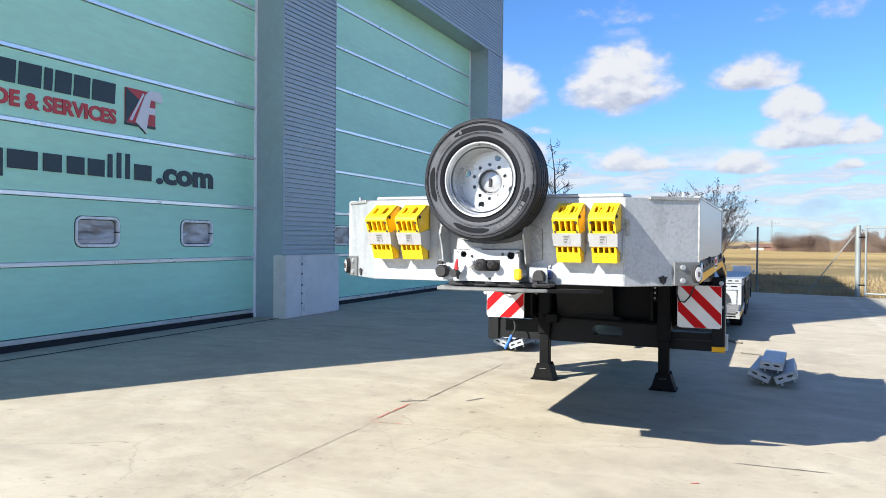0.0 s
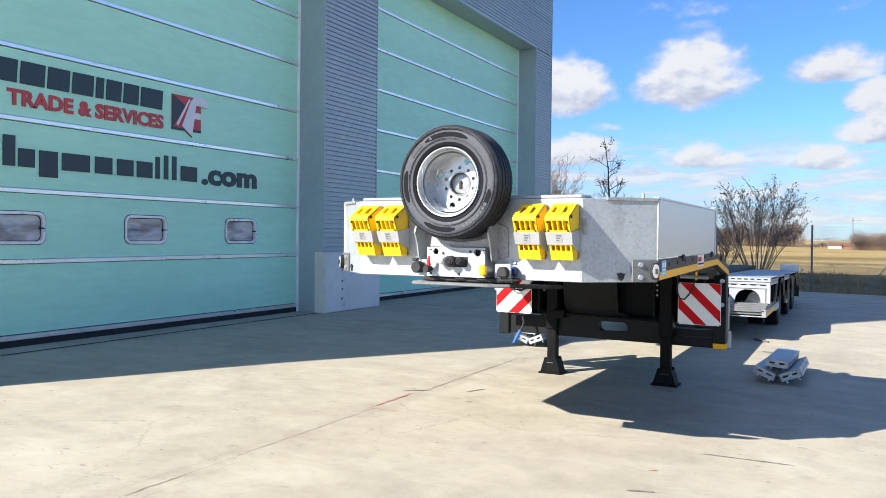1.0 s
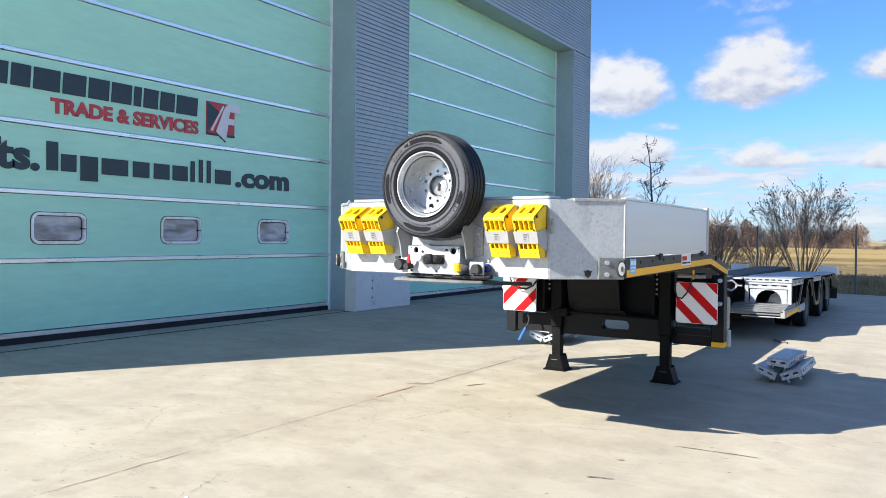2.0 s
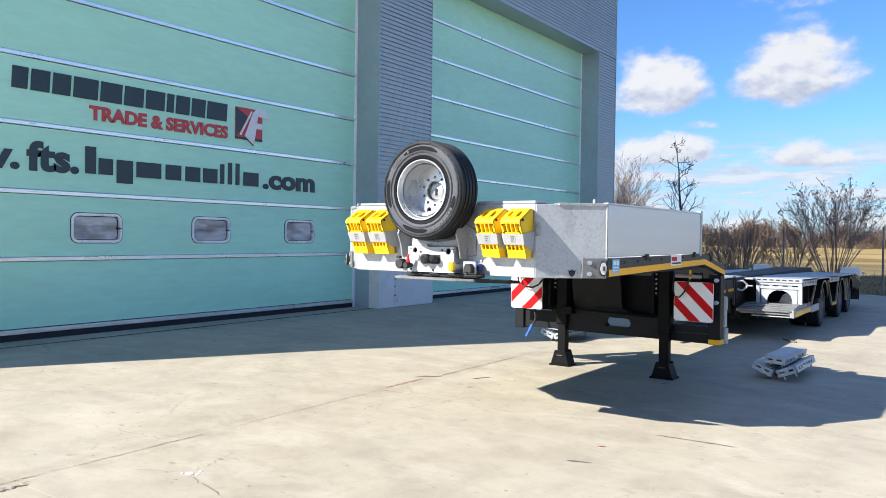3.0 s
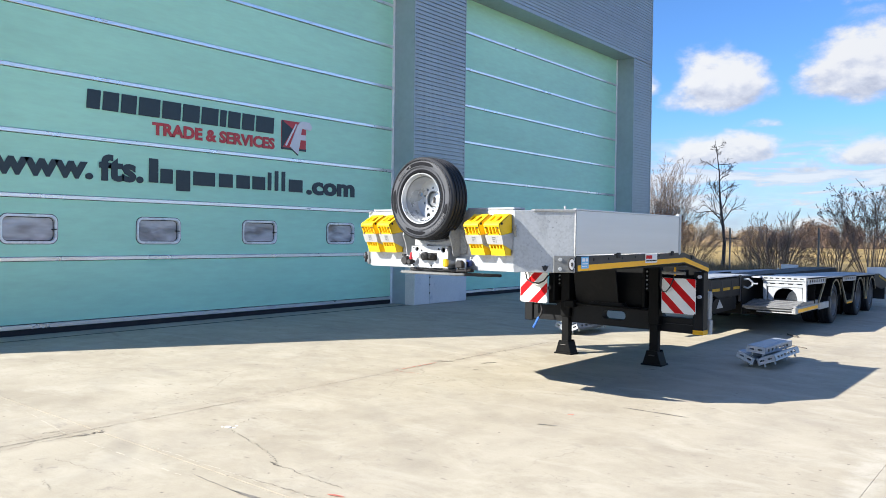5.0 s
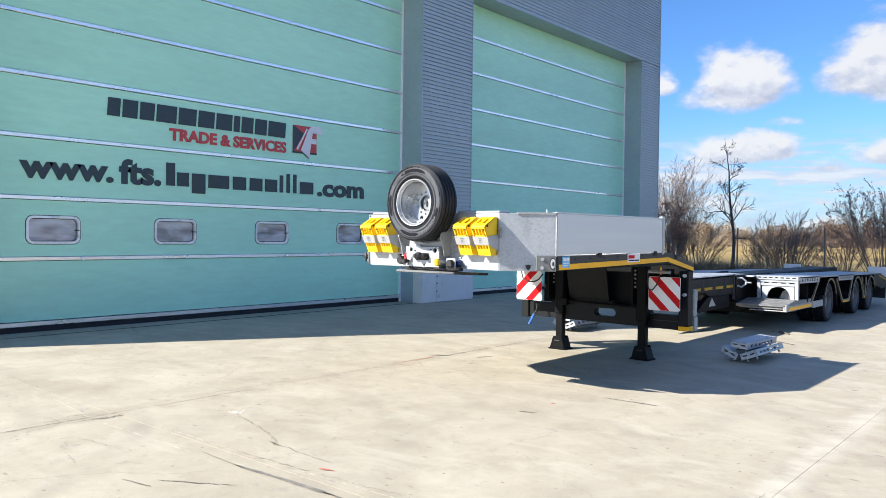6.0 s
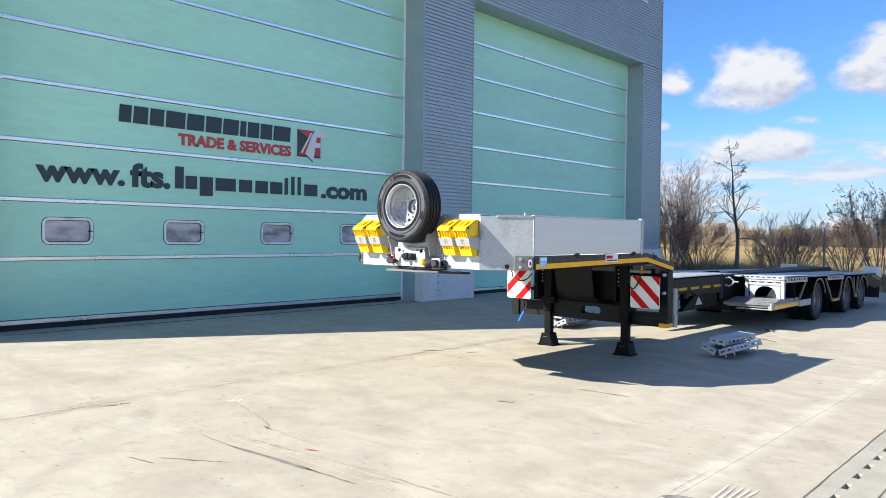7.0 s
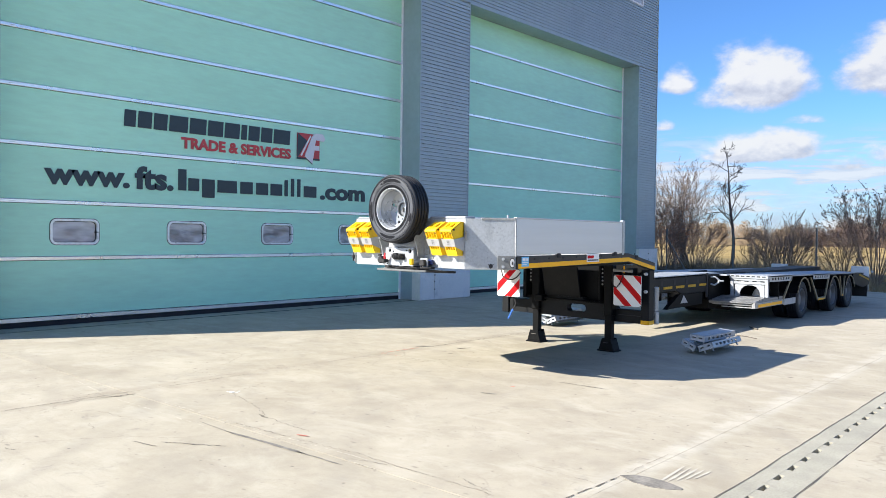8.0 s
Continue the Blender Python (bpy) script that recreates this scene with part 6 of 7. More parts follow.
part("hub_bore", lathe(B(), [(0.078, 0.068), (0.084, 0.062), (0.086, 0.07)], SC, 40), RIM, rim, smooth=True)
part("holder_plate", box(B(), SC.x - 0.15, SC.x + 0.15, SC.y + 0.124, FY - 0.001, SC.z - 0.2, SC.z + 0.12), GALV_DULL, spare)
part("clamp_disc", lathe(B(), [(0.0, 0.094), (0.062, 0.094), (0.070, 0.100), (0.070, 0.110)], SC, 32), RIM, spare, smooth=True)
part("clamp_bolt", tube(B(), [(SC.x, SC.y + 0.088, SC.z - 0.01), (SC.x, SC.y + 0.13, SC.z - 0.01)], 0.014, 8), GALV_DULL, spare)
# black block stands in for the dark slot in the clamp disc
part("clamp_bar", box(B(), SC.x - 0.012, SC.x + 0.010, SC.y + 0.082, SC.y + 0.093, SC.z - 0.035, SC.z + 0.022), RUBBER, spare, bevel=0.003)

# ---------------------------------------------------------------- wheel chocks in their holders
CHOCKS = [-2.957, -2.727, -1.628, -1.40]


def wheel_chock(x):
    """Ribbed plastic chock that hangs with its back on the front plate."""
    ch = thing("wheel_chock", (x, FY - 0.01, 1.445), "yellow ribbed plastic wheel chock held on the trailer's front plate", "wheel chock", "wheel chocks")
    w, b = 0.083, 0.077
    y = FY - 0.004
    up = [(y, 1.824), (y - 0.046, 1.826), (y - 0.205, 1.738), (y - 0.214, 1.720), (y - 0.170, 1.632), (y, 1.632)]
    down = [(y, 1.632), (y - 0.164, 1.632), (y - 0.134, 1.553), (y - 0.088, 1.452), (y, 1.452)]
    inner = [(y, 1.816), (y - 0.046, 1.818), (y - 0.196, 1.735), (y - 0.203, 1.722), (y - 0.162, 1.634), (y, 1.634)]
    for k in range(5):
        f = k / 4 - 0.5
        part("rib", prism(B(), up if k in (0, 4) else inner, "x", x + f * 2 * (w - 0.006) - 0.006, x + f * 2 * (w - 0.006) + 0.006), YELLOW, ch, bevel=0.0022)
        part("lower_rib", prism(B(), down, "x", x + f * 2 * (b - 0.005) - 0.005, x + f * 2 * (b - 0.005) + 0.005), YELLOW, ch, bevel=0.0018)
    part("back", box(B(), x - w, x + w, y - 0.010, y, 1.631, 1.822), YELLOW, ch)
    part("lower_back", box(B(), x - b, x + b, y - 0.010, y, 1.453, 1.629), YELLOW, ch)

    # top skin with two openings
    def slope(f):
        return (y - 0.046 - 0.159 * f, 1.826 - 0.088 * f)
    top = B()
    (ya, za), (yb, zb) = slope(-0.02), slope(1.0)
    pierced(top, [(-w, 0.0), (w, 0.0), (w, 1.0), (-w, 1.0)], [slot(-w + 0.024, -0.014, 0.2, 0.74, 0.02, 4), slot(0.014, w - 0.024, 0.2, 0.74, 0.02, 4)], "z", 0.0, 1.0)
    for v_ in top.verts:
        u, f, t = v_.co
        (yy, zz) = slope(f)
        v_.co = (x + u, yy + 0.006 * (1 - t) - 0.003, zz - 0.012 * (1 - t) + 0.003)
    part("top_skin", top, YELLOW, ch)
    # front skin with finger holes
    face = B()
    pierced(face, [(-w, 0.0), (w, 0.0), (w, 1.0), (-w, 1.0)], [slot(-w + 0.014 + 0.0365 * k, -w + 0.042 + 0.0365 * k, 0.16, 0.86, 0.0138, 5) for k in range(4)], "z", 0.0, 1.0)
    for v_ in face.verts:
        u, f, t = v_.co
        v_.co = (x + u, y - 0.170 - 0.044 * f + 0.012 * (1 - t) - 0.003, 1.632 + 0.090 * f)
    part("front_skin", face, YELLOW, ch)
    part("front_lip", prism(B(), [(y - 0.200, 1.750), (y - 0.218, 1.726), (y - 0.213, 1.710), (y - 0.196, 1.712), (y - 0.194, 1.740)], "x", x - w, x + w), YELLOW, ch, bevel=0.003)
    low_face = B()
    pierced(low_face, [(-b, 0.0), (b, 0.0), (b, 1.0), (-b, 1.0)], [slot(-b + 0.012 + 0.034 * k, -b + 0.038 + 0.034 * k, 0.60, 0.93, 0.012, 4) for k in range(4)], "z", 0.0, 1.0)
    for v_ in low_face.verts:
        u, f, t = v_.co
        v_.co = (x + u, y - 0.089 - 0.046 * f + 0.010 * (1 - t) - 0.002, 1.450 + 0.105 * f)
    part("lower_skin", low_face, YELLOW, ch)
    for u in (-0.03, 0.028):
        part("grip", tube(B(), [(x + u * 0.5, y - 0.052, 1.823), (x + u * 0.4 + 0.004, y - 0.125, 1.788), (x + u * 0.6, y - 0.200, 1.744)], 0.0075, 6), YELLOW, ch, smooth=True)
    for u in (-w + 0.014, w - 0.014):
        for yy, zz in ((y - 0.2065, 1.70), (y - 0.176, 1.643)):
            part("peg", lathe(B(), [(0.0, -0.006), (0.007, -0.006), (0.008, 0.004)], (x + u, yy, zz), 8), RUBBER, ch)
    part("side_hole", tube(B(), [(x + w - 0.002, y - 0.172, 1.738), (x + w + 0.007, y - 0.172, 1.738)], 0.011, 10), RUBBER, ch)
    for k in range(4):
        part("pin_hole", lathe(B(), [(0.0, -0.001), (0.0035, -0.001), (0.0035, 0.004)], (x - 0.05 + 0.033 * k, y - 0.107, 1.485), 6), RUBBER, ch)
    # steel holder fixed to the trailer: a band that narrows downwards
    bm = B()
    ring = [(-w - 0.004, y - 0.178, 1.632), (w + 0.004, y - 0.178, 1.632), (b + 0.005, y - 0.144, 1.552), (-b - 0.005, y - 0.144, 1.552)]
    fa = [bm.verts.new((x + u, v_, z)) for u, v_, z in ring]
    fb = [bm.verts.new((x + u, v_ + 0.005, z + 0.001)) for u, v_, z in ring]
    bm.faces.new(fa), bm.faces.new(fb)
    for i in range(4):
        bm.faces.new((fa[i], fa[(i + 1) % 4], fb[(i + 1) % 4], fb[i]))
    bmesh.ops.recalc_face_normals(bm, faces=bm.faces[:])
    hold = part("chock_holder", bm, HOLDER, trailer, "grey steel band")
    for s in (-1, 1):
        bm = B()
        pts = [(s * (w + 0.004), y - 0.178, 1.632), (s * (b + 0.005), y - 0.144, 1.552), (s * (b + 0.005), y + 0.002, 1.50), (s * (w + 0.004), y + 0.002, 1.66)]
        fa = [bm.verts.new((x + u, v_, z)) for u, v_, z in pts]
        fb = [bm.verts.new((x + u + s * 0.005, v_, z)) for u, v_, z in pts]
        bm.faces.new(fa), bm.faces.new(fb)
        for i in range(4):
            bm.faces.new((fa[i], fa[(i + 1) % 4], fb[(i + 1) % 4], fb[i]))
        bmesh.ops.recalc_face_normals(bm, faces=bm.faces[:])
        part("cheek", bm, HOLDER, hold)
    def on_band(f, o):
        return (y - 0.178 + 0.034 * f - o, 1.632 - 0.080 * f)
    (ya, za), (yb, zb) = on_band(0.12, 0.002), on_band(0.82, 0.002)
    part("label", prism(B(), [(ya, za), (yb, zb), (yb + 0.002, zb), (ya + 0.002, za)], "x", x - 0.022, x + 0.022), LABEL, hold)
    for k in range(3):
        (ya, za), (yb, zb) = on_band(0.2 + 0.2 * k, 0.0035), on_band(0.3 + 0.2 * k, 0.0035)
        part("label_line", prism(B(), [(ya, za), (yb, zb), (yb + 0.0012, zb), (ya + 0.0012, za)], "x", x - 0.017, x + 0.017 - 0.008 * k), LAMP_PLATE, hold)
    return ch


for x in CHOCKS:
    wheel_chock(x)
for x in (-1.275, -3.105):
    part("holder_catch", box(B(), x - 0.012, x + 0.012, FY - 0.02, FY - 0.001, 1.62, 1.73), GALV_DULL, trailer, bevel=0.003)


# ---------------------------------------------------------------- ramp sections lying on the yard
def ramp_section(name, m, length=1.02, width=0.23, high=0.078):
    """A galvanised cassette with round-cornered holes along both cheeks, on short feet."""
    sec = thing(name, (0, 0, 0), "galvanised steel ramp section with pierced sides, lying on the yard", "ramp section", "stacked ramp sections")
    h, l = width / 2, length / 2
    n = 6
    holes = [slot(-l + 0.10 + (length - 0.2) * k / n, -l + 0.10 + (length - 0.2) * (k + 0.62) / n, 0.022, high - 0.02, 0.02, 3) for k in range(n)]
    for x in (-h, h - 0.008):
        part("cheek", pierced(B(), [(-l, 0), (l, 0), (l, high), (-l, high)], holes, "x", x, x + 0.008), GALV_WHITE, sec)
    part("top_plate", box(B(), -h, h, -l, l, high, high + 0.007), GALV_WHITE, sec, bevel=0.002)
    part("anti_slip", box(B(), -h + 0.05, h - 0.05, -l + 0.05, l - 0.05, high + 0.007, high + 0.010), GALV, sec)
    end_holes = [slot(-h + 0.035, -0.02, 0.035, high - 0.022, 0.012, 3), slot(0.02, h - 0.035, 0.035, high - 0.022, 0.012, 3)]
    for y in (-l, l - 0.007):
        part("end_plate", pierced(B(), [(-h, 0), (h, 0), (h, high), (-h, high)], end_holes, "y", y, y + 0.007), GALV_WHITE, sec)
    part("inner_web", box(B(), -h + 0.03, h - 0.03, -l + 0.02, l - 0.02, 0.028, 0.034), GALV_DULL, sec)
    for x in (-h + 0.05, h - 0.05):
        for y in (-l + 0.08, l - 0.08):
            part("foot", tube(B(), [(x, y, -0.04), (x, y, 0.004)], 0.012, 8), GALV, sec)
    sec.matrix_basis = m
    return sec


low = ramp_section("ramp_section", pose(-0.52, 9.55, 0.082, 0, 22, -5))
copy_thing(low, pose(-0.26, 9.52, 0.082, 0, -22, -1))
copy_thing(low, pose(-0.40, 9.56, 0.192, 0, 4, -3))
copy_thing(low, pose(-3.97, 10.80, 0.082, 0, 20, -2))
copy_thing(low, pose(-3.70, 10.76, 0.082, 0, -22, -2))
copy_thing(low, pose(-3.84, 10.80, 0.192, 0, 3, -3))
solid("dropped_stick", tube(B(), [(-0.82, 11.62, 0.010), (-0.60, 11.52, 0.012), (-0.38, 11.36, 0.010)], 0.007, 6), CRACK, "thin dark stick lying on the concrete", "stick")
solid("dropped_stick", tube(B(), [(-1.08, 12.98, 0.014), (-1.0, 12.84, 0.016), (-0.84, 12.70, 0.014)], 0.014, 6), CRACK, "short dark stick lying on the concrete", "stick")


# ---------------------------------------------------------------- fence
fence = thing("wire_fence", (-3, fence_y(-3), 0), "chain-link fence with thin galvanised posts along the yard", "fence")
for x in (-9.95, -6.92, -3.75, -0.84):
    part("post", tube(B(), [(x, fence_y(x), -0.05), (x, fence_y(x), 2.06)], 0.03, 10), POST, fence, smooth=True)
part("brace", tube(B(), [(0.55, fence_y(0.55), 0.0), (1.82, fence_y(1.82) - 0.04, 1.86)], 0.014, 8), GATE, fence, smooth=True)
part("brace", tube(B(), [(-9.93, fence_y(-9.93) - 0.03, 1.7), (-8.75, fence_y(-8.75) - 0.03, 0.0)], 0.02, 8), POST, fence, smooth=True)


def mesh_net(x0, x1, z0, z1, name, parent, step=0.085, r=0.0009):
    """Diagonal wires, crossed, each a thin three-sided bar."""
    verts, faces = [], []
    h = z1 - z0
    x = x0 - h
    while x < x1:
        for s in (1, -1):
            u0, u1 = (x, x + h)
            c0, c1 = max(u0, x0), min(u1, x1)
            if c1 - c0 < 0.02:
                continue
            za, zb = z0 + (c0 - u0), z0 + (c1 - u0)
            if s < 0:
                za, zb = z0 + z1 - za, z0 + z1 - zb
            a, b = Vector((c0, fence_y(c0), za)), Vector((c1, fence_y(c1), zb))
            way = (b - a).normalized()
            out = Vector((0.237, 1, 0)).normalized()
            side = way.cross(out)
            i = len(verts)
            for p in (a, b):
                verts += [p + side * r, p - side * r, p - out * r * 1.6]
            faces += [(i, i + 1, i + 4, i + 3), (i + 1, i + 2, i + 5, i + 4), (i + 2, i, i + 3, i + 5)]
        x += step
    for z in (z0, (z0 + z1) / 2, z1):
        i = len(verts)
        for x in (x0, x1):
            p = Vector((x, fence_y(x), z))
            verts += [p + Vector((0, 0, r)), p - Vector((0, 0, r)), p + Vector((0, -2 * r, 0))]
        faces += [(i, i + 1, i + 4, i + 3), (i + 1, i + 2, i + 5, i + 4), (i + 2, i, i + 3, i + 5)]
    return tagged(from_lists(name, verts, faces, WIRE, parent), kind="stuff")


mesh_net(-12.0, 1.87, 0.03, 2.02, "wire_net", fence)
gate = thing("fence_gate", (3, fence_y(3), 0), "galvanised tube gate with wire mesh, closed", "gate")
for x, r in ((1.90, 0.072), (2.10, 0.03), (5.1, 0.03)):
    part("gate_post", tube(B(), [(x, fence_y(x), 0.0), (x, fence_y(x), 2.10)], r, 12), GATE, gate, smooth=True)
for z in (0.10, 2.04):
    part("gate_bar", tube(B(), [(2.08, fence_y(2.08), z), (5.1, fence_y(5.1), z)], 0.028, 10), GATE, gate, smooth=True)
for z in (0.35, 1.75):
    part("hinge", tube(B(), [(1.90, fence_y(1.90) - 0.05, z), (2.08, fence_y(2.08) - 0.03, z)], 0.022, 8), CHASSIS, gate)
mesh_net(2.10, 5.08, 0.12, 2.02, "gate_net", gate)


# ---------------------------------------------------------------- trees and bushes
class Wood:
    """Grows tapered limbs into vertex and face lists, and remembers the twig ends."""

    def __init__(self, seed):
        self.rng = random.Random(seed)
        self.verts, self.faces, self.tips = [], [], []

    def limb(self, points, r0, r1, sides):
        rings = []
        for i, p in enumerate(points):
            way = (points[min(i + 1, len(points) - 1)] - points[max(i - 1, 0)]).normalized()
            a = way.orthogonal().normalized()
            b = way.cross(a)
            r = r0 + (r1 - r0) * i / (len(points) - 1)
            k0 = len(self.verts)
            for j in range(sides):
                t = 2 * math.pi * j / sides
                self.verts.append(p + (a * math.cos(t) + b * math.sin(t)) * r)
            rings.append(k0)
        for p, q in zip(rings, rings[1:]):
            for j in range(sides):
                self.faces.append((p + j, p + (j + 1) % sides, q + (j + 1) % sides, q + j))

    def grow(self, start, way, length, radius, level, spread, lift, forks, bend=0.12, thin=0.004, shrink=0.62, first=0.3):
        rng = self.rng
        steps = 5 if level > 0 else 3
        pts, p, d = [start], start, way.normalized()
        for k in range(steps):
            d = (d + Vector((rng.gauss(0, bend), rng.gauss(0, bend), rng.gauss(0, bend) + lift * 0.1))).normalized()
            p = p + d * length / steps
            pts.append(p)
        end = max(thin, radius * 0.45)
        self.limb(pts, max(radius, thin), end, 6 if radius > 0.03 else 4 if radius > 0.01 else 3)
        if level == 0:
            self.tips += pts[1:]
            return
        n = forks[level - 1]
        for k in range(n):
            f = first + (1 - first) * (k + rng.random()) / n
            i = min(int(f * steps), steps - 1)
            q = pts[i].lerp(pts[i + 1], f * steps - i)
            axis = (pts[i + 1] - pts[i]).normalized()
            side = axis.orthogonal().normalized()
            side.rotate(Matrix.Rotation(rng.uniform(0, 2 * math.pi), 3, axis))
            a = radians(spread * rng.uniform(0.7, 1.3))
            nd = axis * math.cos(a) + side * math.sin(a) + Vector((0, 0, lift * 0.35))
            self.grow(q, nd, length * shrink * (1.15 - 0.55 * f) * rng.uniform(0.75, 1.25), radius * 0.5 * (1.1 - 0.5 * f), level - 1, spread, lift, forks, bend, thin, shrink, 0.15)


def leaf_mesh(points, size, rng, every=1.0, spread=0.05):
    verts, faces = [], []
    for p in points:
        if rng.random() > every:
            continue
        c = p + Vector((rng.gauss(0, spread), rng.gauss(0, spread), rng.gauss(0, spread)))
        a = Vector((rng.gauss(0, 1), rng.gauss(0, 1), rng.gauss(0, 1))).normalized()
        b = a.orthogonal().normalized()
        s = size * rng.uniform(0.6, 1.3)
        i = len(verts)
        verts += [c - a * s, c + b * s * 0.45, c + a * s, c - b * s * 0.45]
        faces.append((i, i + 1, i + 2, i + 3))
    return verts, faces


def slender_tree(x, y, height, seed, label):
    w = Wood(seed)
    t = thing("bare_tree", (x, y, 0), label, "tree", "trees behind the fence")
    pts = [Vector((x + 0.13 * math.sin(k * 0.9), y, height * k / 8)) for k in range(9)]
    pts[-1].x -= 0.48
    pts[-2].x -= 0.26
    pts[-3].x -= 0.05
    w.limb(pts, 0.095, 0.005, 8)
    rng = w.rng
    for k in range(17):
        f = 0.27 + 0.70 * k / 17
        i = int(f * 8)
        q = pts[i].lerp(pts[i + 1], f * 8 - i)
        a = k * 2.4 + rng.uniform(-0.4, 0.4)
        w.grow(q, Vector((math.cos(a), math.sin(a) * 0.8, rng.uniform(0.3, 0.85))), height * 0.21 * (1.25 - 1.08 * f) * rng.uniform(0.7, 1.35), 0.038 * (1.2 - f), 2, 42, 0.3, (4, 5), 0.14, 0.0062)
    from_lists("trunk", w.verts, w.faces, BARK, t)
    return t


def bush(name, x, y, height, wide, stems, seed, label, leaves=None, leaf_every=0.0, leaf_size=0.05, forks=(3, 4, 4), category="bush", thin=0.0055, bark=None, clear=0.38, reach=(0.58, 0.70)):
    w = Wood(seed)
    t = thing(name, (x, y, 0), label, category, "bushes behind the fence")
    rng = w.rng
    for k in range(stems):
        a = 2.4 * k + rng.uniform(-0.3, 0.3)
        tilt = math.atan(wide / height * 0.95) * math.sqrt((k + 0.5) / stems)
        d = Vector((math.cos(a) * math.sin(tilt), math.sin(a) * math.sin(tilt), math.cos(tilt)))
        long = height * (1.0 - 0.28 * (k / stems) ** 2) * rng.uniform(*reach)
        w.grow(Vector((x + 0.14 * math.cos(a), y + 0.14 * math.sin(a), -0.1)), d, long, 0.020 * rng.uniform(0.6, 1.3), 3, 27, 0.06, forks, 0.06, thin, 0.44, clear)
    from_lists("branchwork", w.verts, w.faces, bark or TWIG, t)
    if leaves:
        v_, f_ = leaf_mesh(w.tips, leaf_size, rng, leaf_every)
        tagged(from_lists("leaves", v_, f_, leaves, t), kind="stuff")
    return t


slender_tree(-9.15, 33.0, 6.15, 4, "slender bare tree with dark bark behind the fence")
bush("leafy_bush", -2.98, 31.6, 4.6, 3.25, 30, 11, "tall bare bush with withered dark leaves behind the fence", LEAF, 0.26, 0.040, (4, 4, 5), thin=0.0042, clear=0.42, reach=(0.69, 0.75))
bush("bare_bush", -5.9, 30.2, 3.35, 3.1, 34, 12, "rounded bare brown bush behind the fence", None, 0, 0, (4, 4, 5), thin=0.0042, clear=0.34, reach=(0.64, 0.72))
bush("bare_bush", -6.9, 31.2, 2.7, 2.0, 18, 13, "low bare brown bush behind the fence", None, 0, 0, (4, 4, 5), thin=0.0042)
bush("bare_bush", -4.7, 33.6, 2.9, 2.3, 18, 19, "low rosy-brown bare bush behind the fence", None, 0, 0, (4, 4, 5), thin=0.0042, bark=FAR_BUSH)
bush("russet_bush", -10.75, 29.6, 4.2, 2.2, 22, 14, "bare bush with russet leaves beside the hall's corner", RUST_LEAF, 0.6, 0.036, (4, 4, 5), thin=0.0044)
bush("bare_bush", -10.1, 31.3, 3.7, 2.8, 28, 15, "spreading bare bush behind the fence", None, 0, 0, (4, 4, 5), thin=0.0042)
bush("bare_tree", -13.9, 38.0, 7.7, 3.6, 20, 16, "many-stemmed bare tree behind the hall's corner", None, 0, 0, (4, 4, 5), "tree", 0.005, bark=TWIG_PALE)
bush("bare_tree", -17.5, 46.0, 7.6, 3.8, 24, 17, "pale many-stemmed bare tree in the distance", None, 0, 0, (4, 4, 5), "tree", 0.006, bark=TWIG_PALE)


def scrub(name, spots, blade, count, rise, material, label, seed, category="undergrowth"):
    """Dry stalks and clumps, too many to count."""
    rng = random.Random(seed)
    verts, faces = [], []
    for cx, cy, rx, ry, h in spots:
        for k in range(count):
            a, d = rng.uniform(0, 2 * math.pi), math.sqrt(rng.random())
            p = Vector((cx + rx * d * math.cos(a), cy + ry * d * math.sin(a), -0.09))
            top = h * (1 - 0.6 * d * d) * rng.uniform(0.3, 1.0)
            e = p + Vector((rng.gauss(0, 0.35) * top, rng.gauss(0, 0.35) * top, top))
            m = p.lerp(e, 0.55) + Vector((rng.gauss(0, 0.06), rng.gauss(0, 0.06), 0)) * h
            s = Vector((rng.uniform(-1, 1), rng.uniform(-1, 1), 0)).normalized() * blade * rng.uniform(0.6, 1.4)
            i = len(verts)
            verts += [p - s, p + s, m - s * rise, m + s * rise, e]
            faces += [(i, i + 1, i + 3, i + 2), (i + 2, i + 3, i + 4)]
    return tagged(from_lists(name, verts, faces, material), label, category, kind="stuff")


def far_bushes(name, places, material, label, seed, count=8000, leaf=0.020):
    """A line of far bushes: each a loose heap of many small clumps."""
    rng = random.Random(seed)
    verts, faces = [], []
    for x, y, w, h in places:
        lobes = [(rng.uniform(-0.8, 0.8) * w, rng.uniform(-0.5, 0.5) * w, h * rng.uniform(0.35, 0.72), w * rng.uniform(0.25, 0.5), h * rng.uniform(0.22, 0.42)) for _ in range(7)]
        for k in range(count):
            lx, ly, lz, lr, lh = lobes[k % 7]
            d = Vector((rng.gauss(0, 1), rng.gauss(0, 1), rng.gauss(0, 1))).normalized() * rng.random() ** 0.4
            c = Vector((x + lx + d.x * lr, y + ly + d.y * lr, max(0.0, lz + d.z * lh)))
            a = Vector((rng.gauss(0, 1), rng.gauss(0, 1), rng.gauss(0, 1))).normalized() * leaf * h * rng.uniform(0.5, 1.4)
            b = a.orthogonal().normalized() * a.length * 0.5
            i = len(verts)
            verts += [c - a, c + b, c + a, c - b]
            faces.append((i, i + 1, i + 2, i + 3))
        for k in range(int(count * 0.10)):
            u = rng.uniform(-1, 1)
            c = Vector((x + u * w, y + rng.uniform(-0.5, 0.5) * w, 0))
            e = c + Vector((rng.gauss(0, 0.1) * h, 0, h * (1.0 - 0.45 * u * u) * rng.uniform(0.75, 1.15)))
            s = Vector((0.0045 * h, 0, 0)) * rng.uniform(0.4, 1)
            i = len(verts)
            verts += [c - s, c + s, e]
            faces.append((i, i + 1, i + 2))
    return tagged(from_lists(name, verts, faces, material), label, "far bushes", kind="stuff")


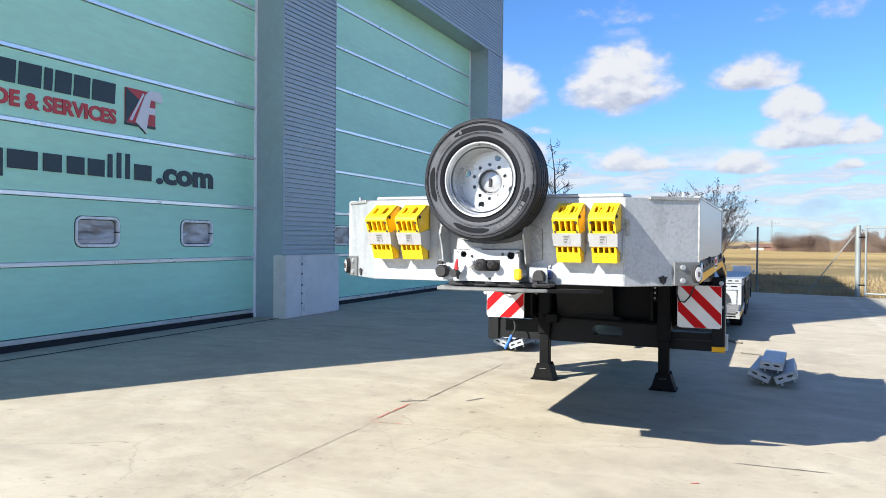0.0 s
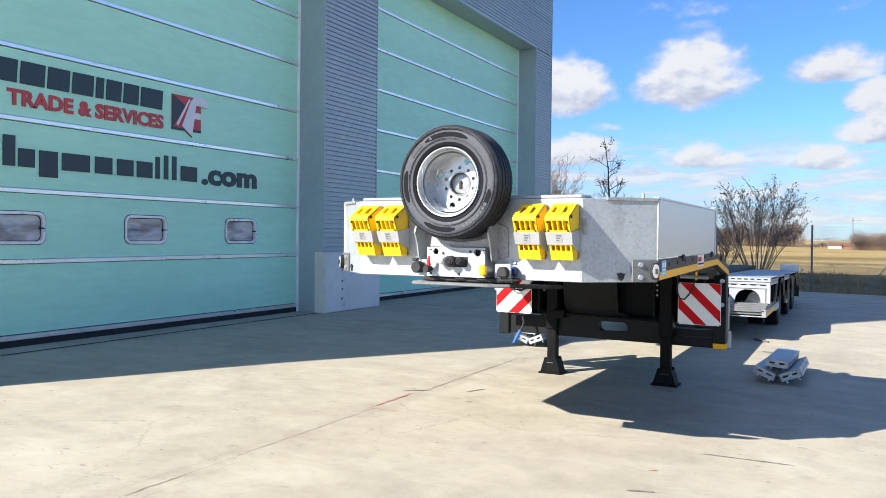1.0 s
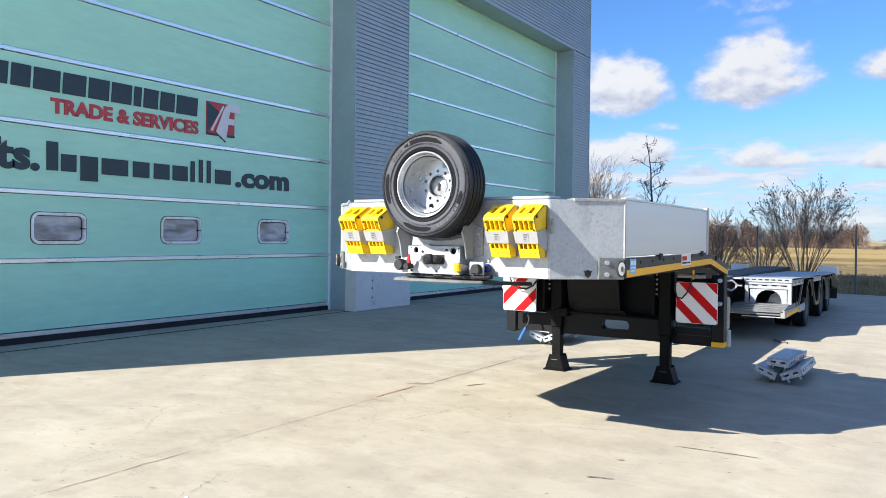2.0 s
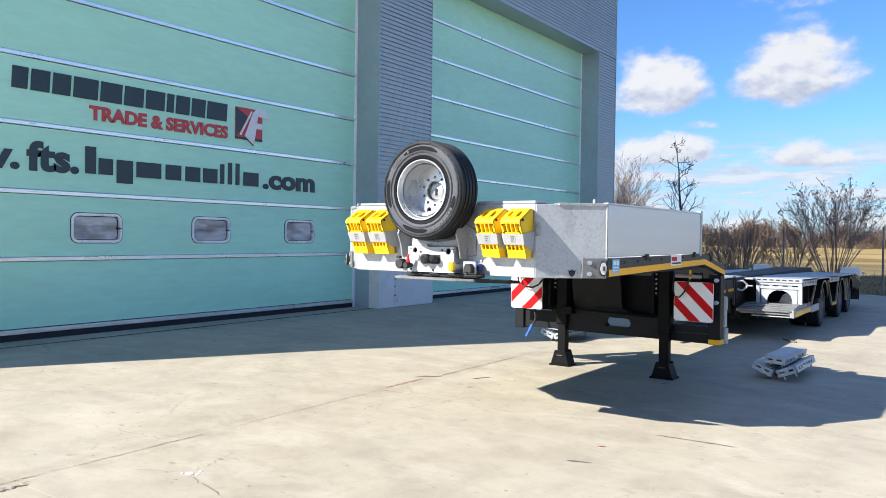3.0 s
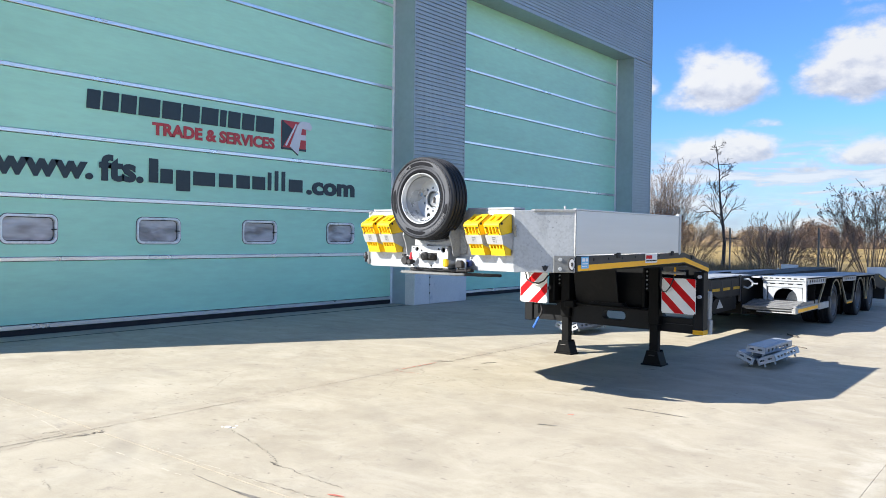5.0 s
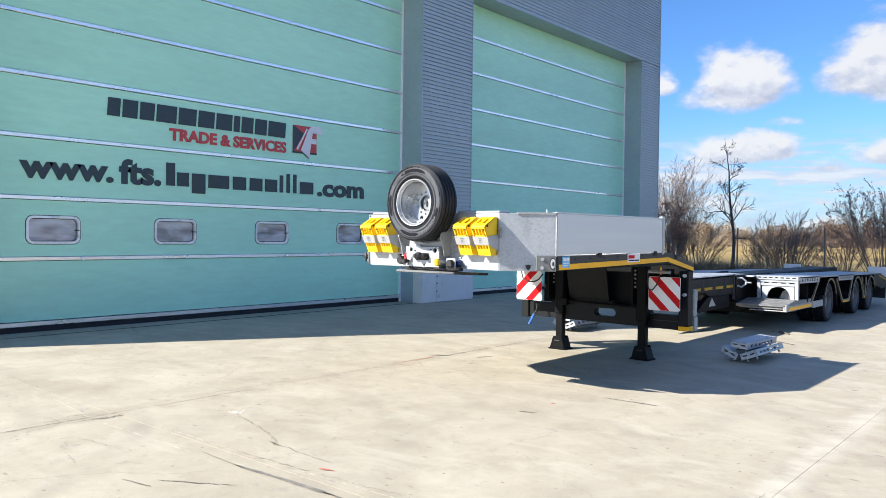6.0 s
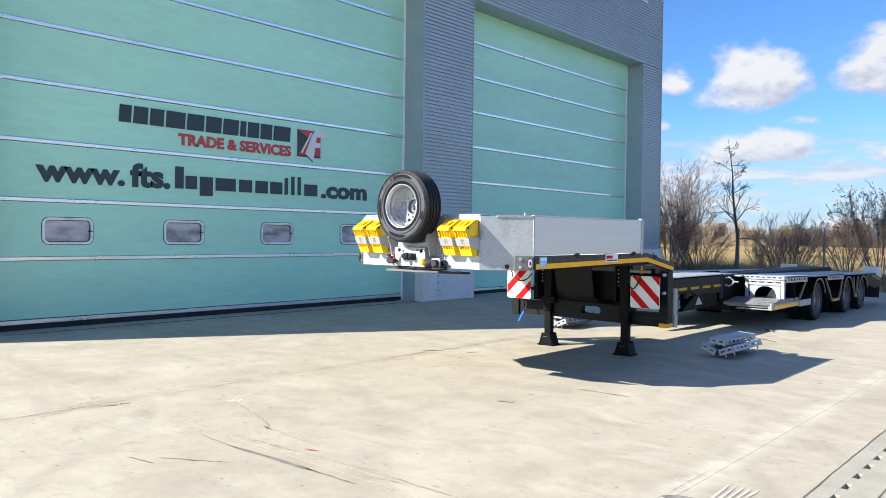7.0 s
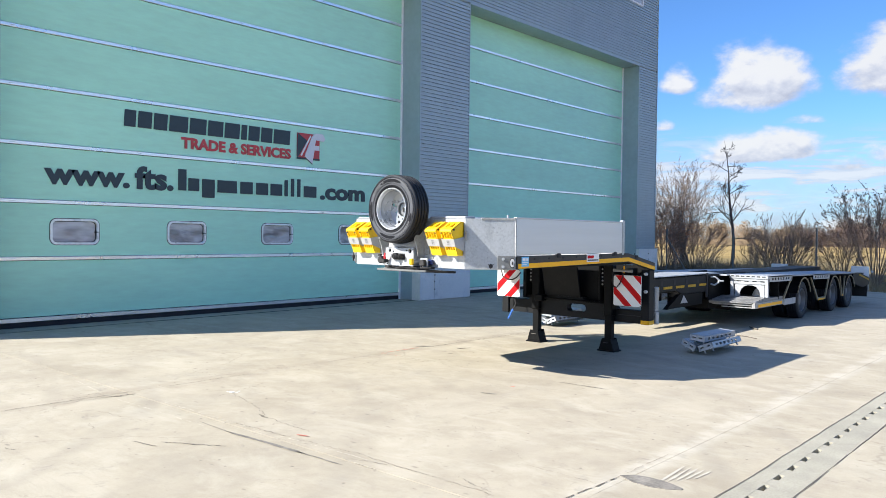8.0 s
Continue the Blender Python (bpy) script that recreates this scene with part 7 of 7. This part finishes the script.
scrub("dry_undergrowth", [(-9.6 + 0.55 * k, fence_y(-9.6 + 0.55 * k) + 1.0 + 0.35 * math.sin(k * 1.7), 0.8, 0.7, 1.05 + 0.3 * math.sin(k * 2.3)) for k in range(12)], 0.012, 1400, 0.7, BRAMBLE, "dry brown brambles and stalks along the fence", 21)
spots = []
thicket = random.Random(77)
for k in range(26):
    x = -12.5 + 0.36 * k + thicket.uniform(-0.2, 0.2)
    spots.append((x, fence_y(x) + thicket.uniform(1.2, 4.0), 0.7, 0.6, thicket.uniform(0.45, 1.0)))
scrub("dry_thicket", spots, 0.011, 620, 0.7, BRAMBLE, "dark bare thicket at the foot of the bushes", 24)
scrub("dry_grass", [(-2.0 + 0.6 * k, fence_y(-2.0 + 0.6 * k) + 0.5, 0.7, 0.45, 0.12) for k in range(16)], 0.008, 120, 0.7, BRAMBLE, "tufts of dry grass along the fence", 22, "dry grass")
rng = random.Random(41)
places = []
for k in range(150):
    x = rng.uniform(-13.0, 4.5)
    places.append((x, fence_y(x) + 0.6 + 14.0 * rng.random() ** 1.6, rng.uniform(0.5, 1.4), rng.uniform(0.3, 0.8), rng.uniform(0.12, 0.55)))
scrub("dry_stalks", places, 0.010, 130, 0.7, STALK, "brown dead stalks and grass behind the fence", 26, "dry grass")
scrub("dry_grass", [(random.uniform(-16, 9), random.uniform(29, 60), 1.6, 0.7, 0.10) for k in range(60)], 0.012, 60, 0.7, BRAMBLE, "tufts of dry grass on the field", 23, "dry grass")
scrub("dry_grass", [(-3.0 + 0.9 * k + 0.5 * math.sin(3.1 * k), 56.0 + 1.5 * math.sin(2.2 * k), 0.9, 0.4, 0.22) for k in range(14) if k % 5 != 3], 0.014, 160, 0.7, BRAMBLE, "dark clumps of dead grass on the field", 25, "dry grass")
rng = random.Random(31)
far_bushes("far_bushes", [(3.5 + 3.4 * k + rng.uniform(-1, 1), 150 + rng.uniform(-6, 6), rng.uniform(2.2, 4.0), rng.uniform(1.7, 4.2)) for k in range(10)], FAR_BUSH, "russet bare bushes across the field", 32)
far_bushes("far_bushes", [(-104 + 5.2 * k + rng.uniform(-1, 1), 188 + rng.uniform(-8, 8), rng.uniform(3.5, 5.5), rng.uniform(4.4, 7.0)) for k in range(10)], PALE_BUSH, "pale dry bushes across the field", 33, 3600, 0.026)
far_bushes("far_bushes", [(-58 + 4.4 * k + rng.uniform(-1, 1), 196 + rng.uniform(-8, 8), rng.uniform(3.2, 5.2), rng.uniform(4.6, 6.8)) for k in range(11)], FAR_BUSH, "russet bare bushes across the field", 34, 3600, 0.026)
far_bushes("far_hedge", [(-9 + 2.1 * k, 168 + rng.uniform(-2, 2), 1.6, rng.uniform(0.7, 1.2)) for k in range(8)], FAR_WOOD, "low dark hedge on the far side of the field", 36, 700, 0.10)
far_bushes("far_wood", [(-330 + 11 * k + rng.uniform(-4, 4), 520 + rng.uniform(-30, 30), rng.uniform(8, 12), rng.uniform(2.5, 5)) for k in range(62)], FAR_WOOD, "brown line of bare woods on the horizon", 35, 700, 0.05)
for x, l, wall in ((-3.0, 2.4, WALL_FAR), (-0.3, 2.6, BRICK_FAR), (2.4, 2.4, BRICK_FAR)):
    shed = thing("farm_shed", (x, 166, 0), "low farm shed with red-brown roof far across the field", "shed", "far sheds")
    part("wall", box(B(), x - l / 2, x + l / 2, 165, 167, -0.09, 0.55), wall, shed)
    part("roof", prism(B(), [(164.8, 0.55), (166, 1.15), (167.2, 0.55)], "x", x - l / 2 - 0.15, x + l / 2 + 0.15), ROOF_FAR, shed)

mast = thing("lattice_mast", (-0.3, 300, 0), "thin grey lattice mast on the horizon", "mast")
for dx in (-0.35, 0.35):
    part("leg", tube(B(), [(-0.3 + dx, 300, 0), (-0.3 + dx * 0.3, 300, 9.4)], 0.08, 4), POST, mast)
for k in range(10):
    part("strut", tube(B(), [(-0.3 - 0.33 + 0.02 * k, 300, 0.85 * k + 0.5), (-0.3 + 0.33 - 0.02 * k, 300, 0.85 * k + 1.2)], 0.05, 4), POST, mast)
part("crossarm", tube(B(), [(-0.8, 300, 8.4), (2.4, 300, 8.4)], 0.08, 4), POST, mast)
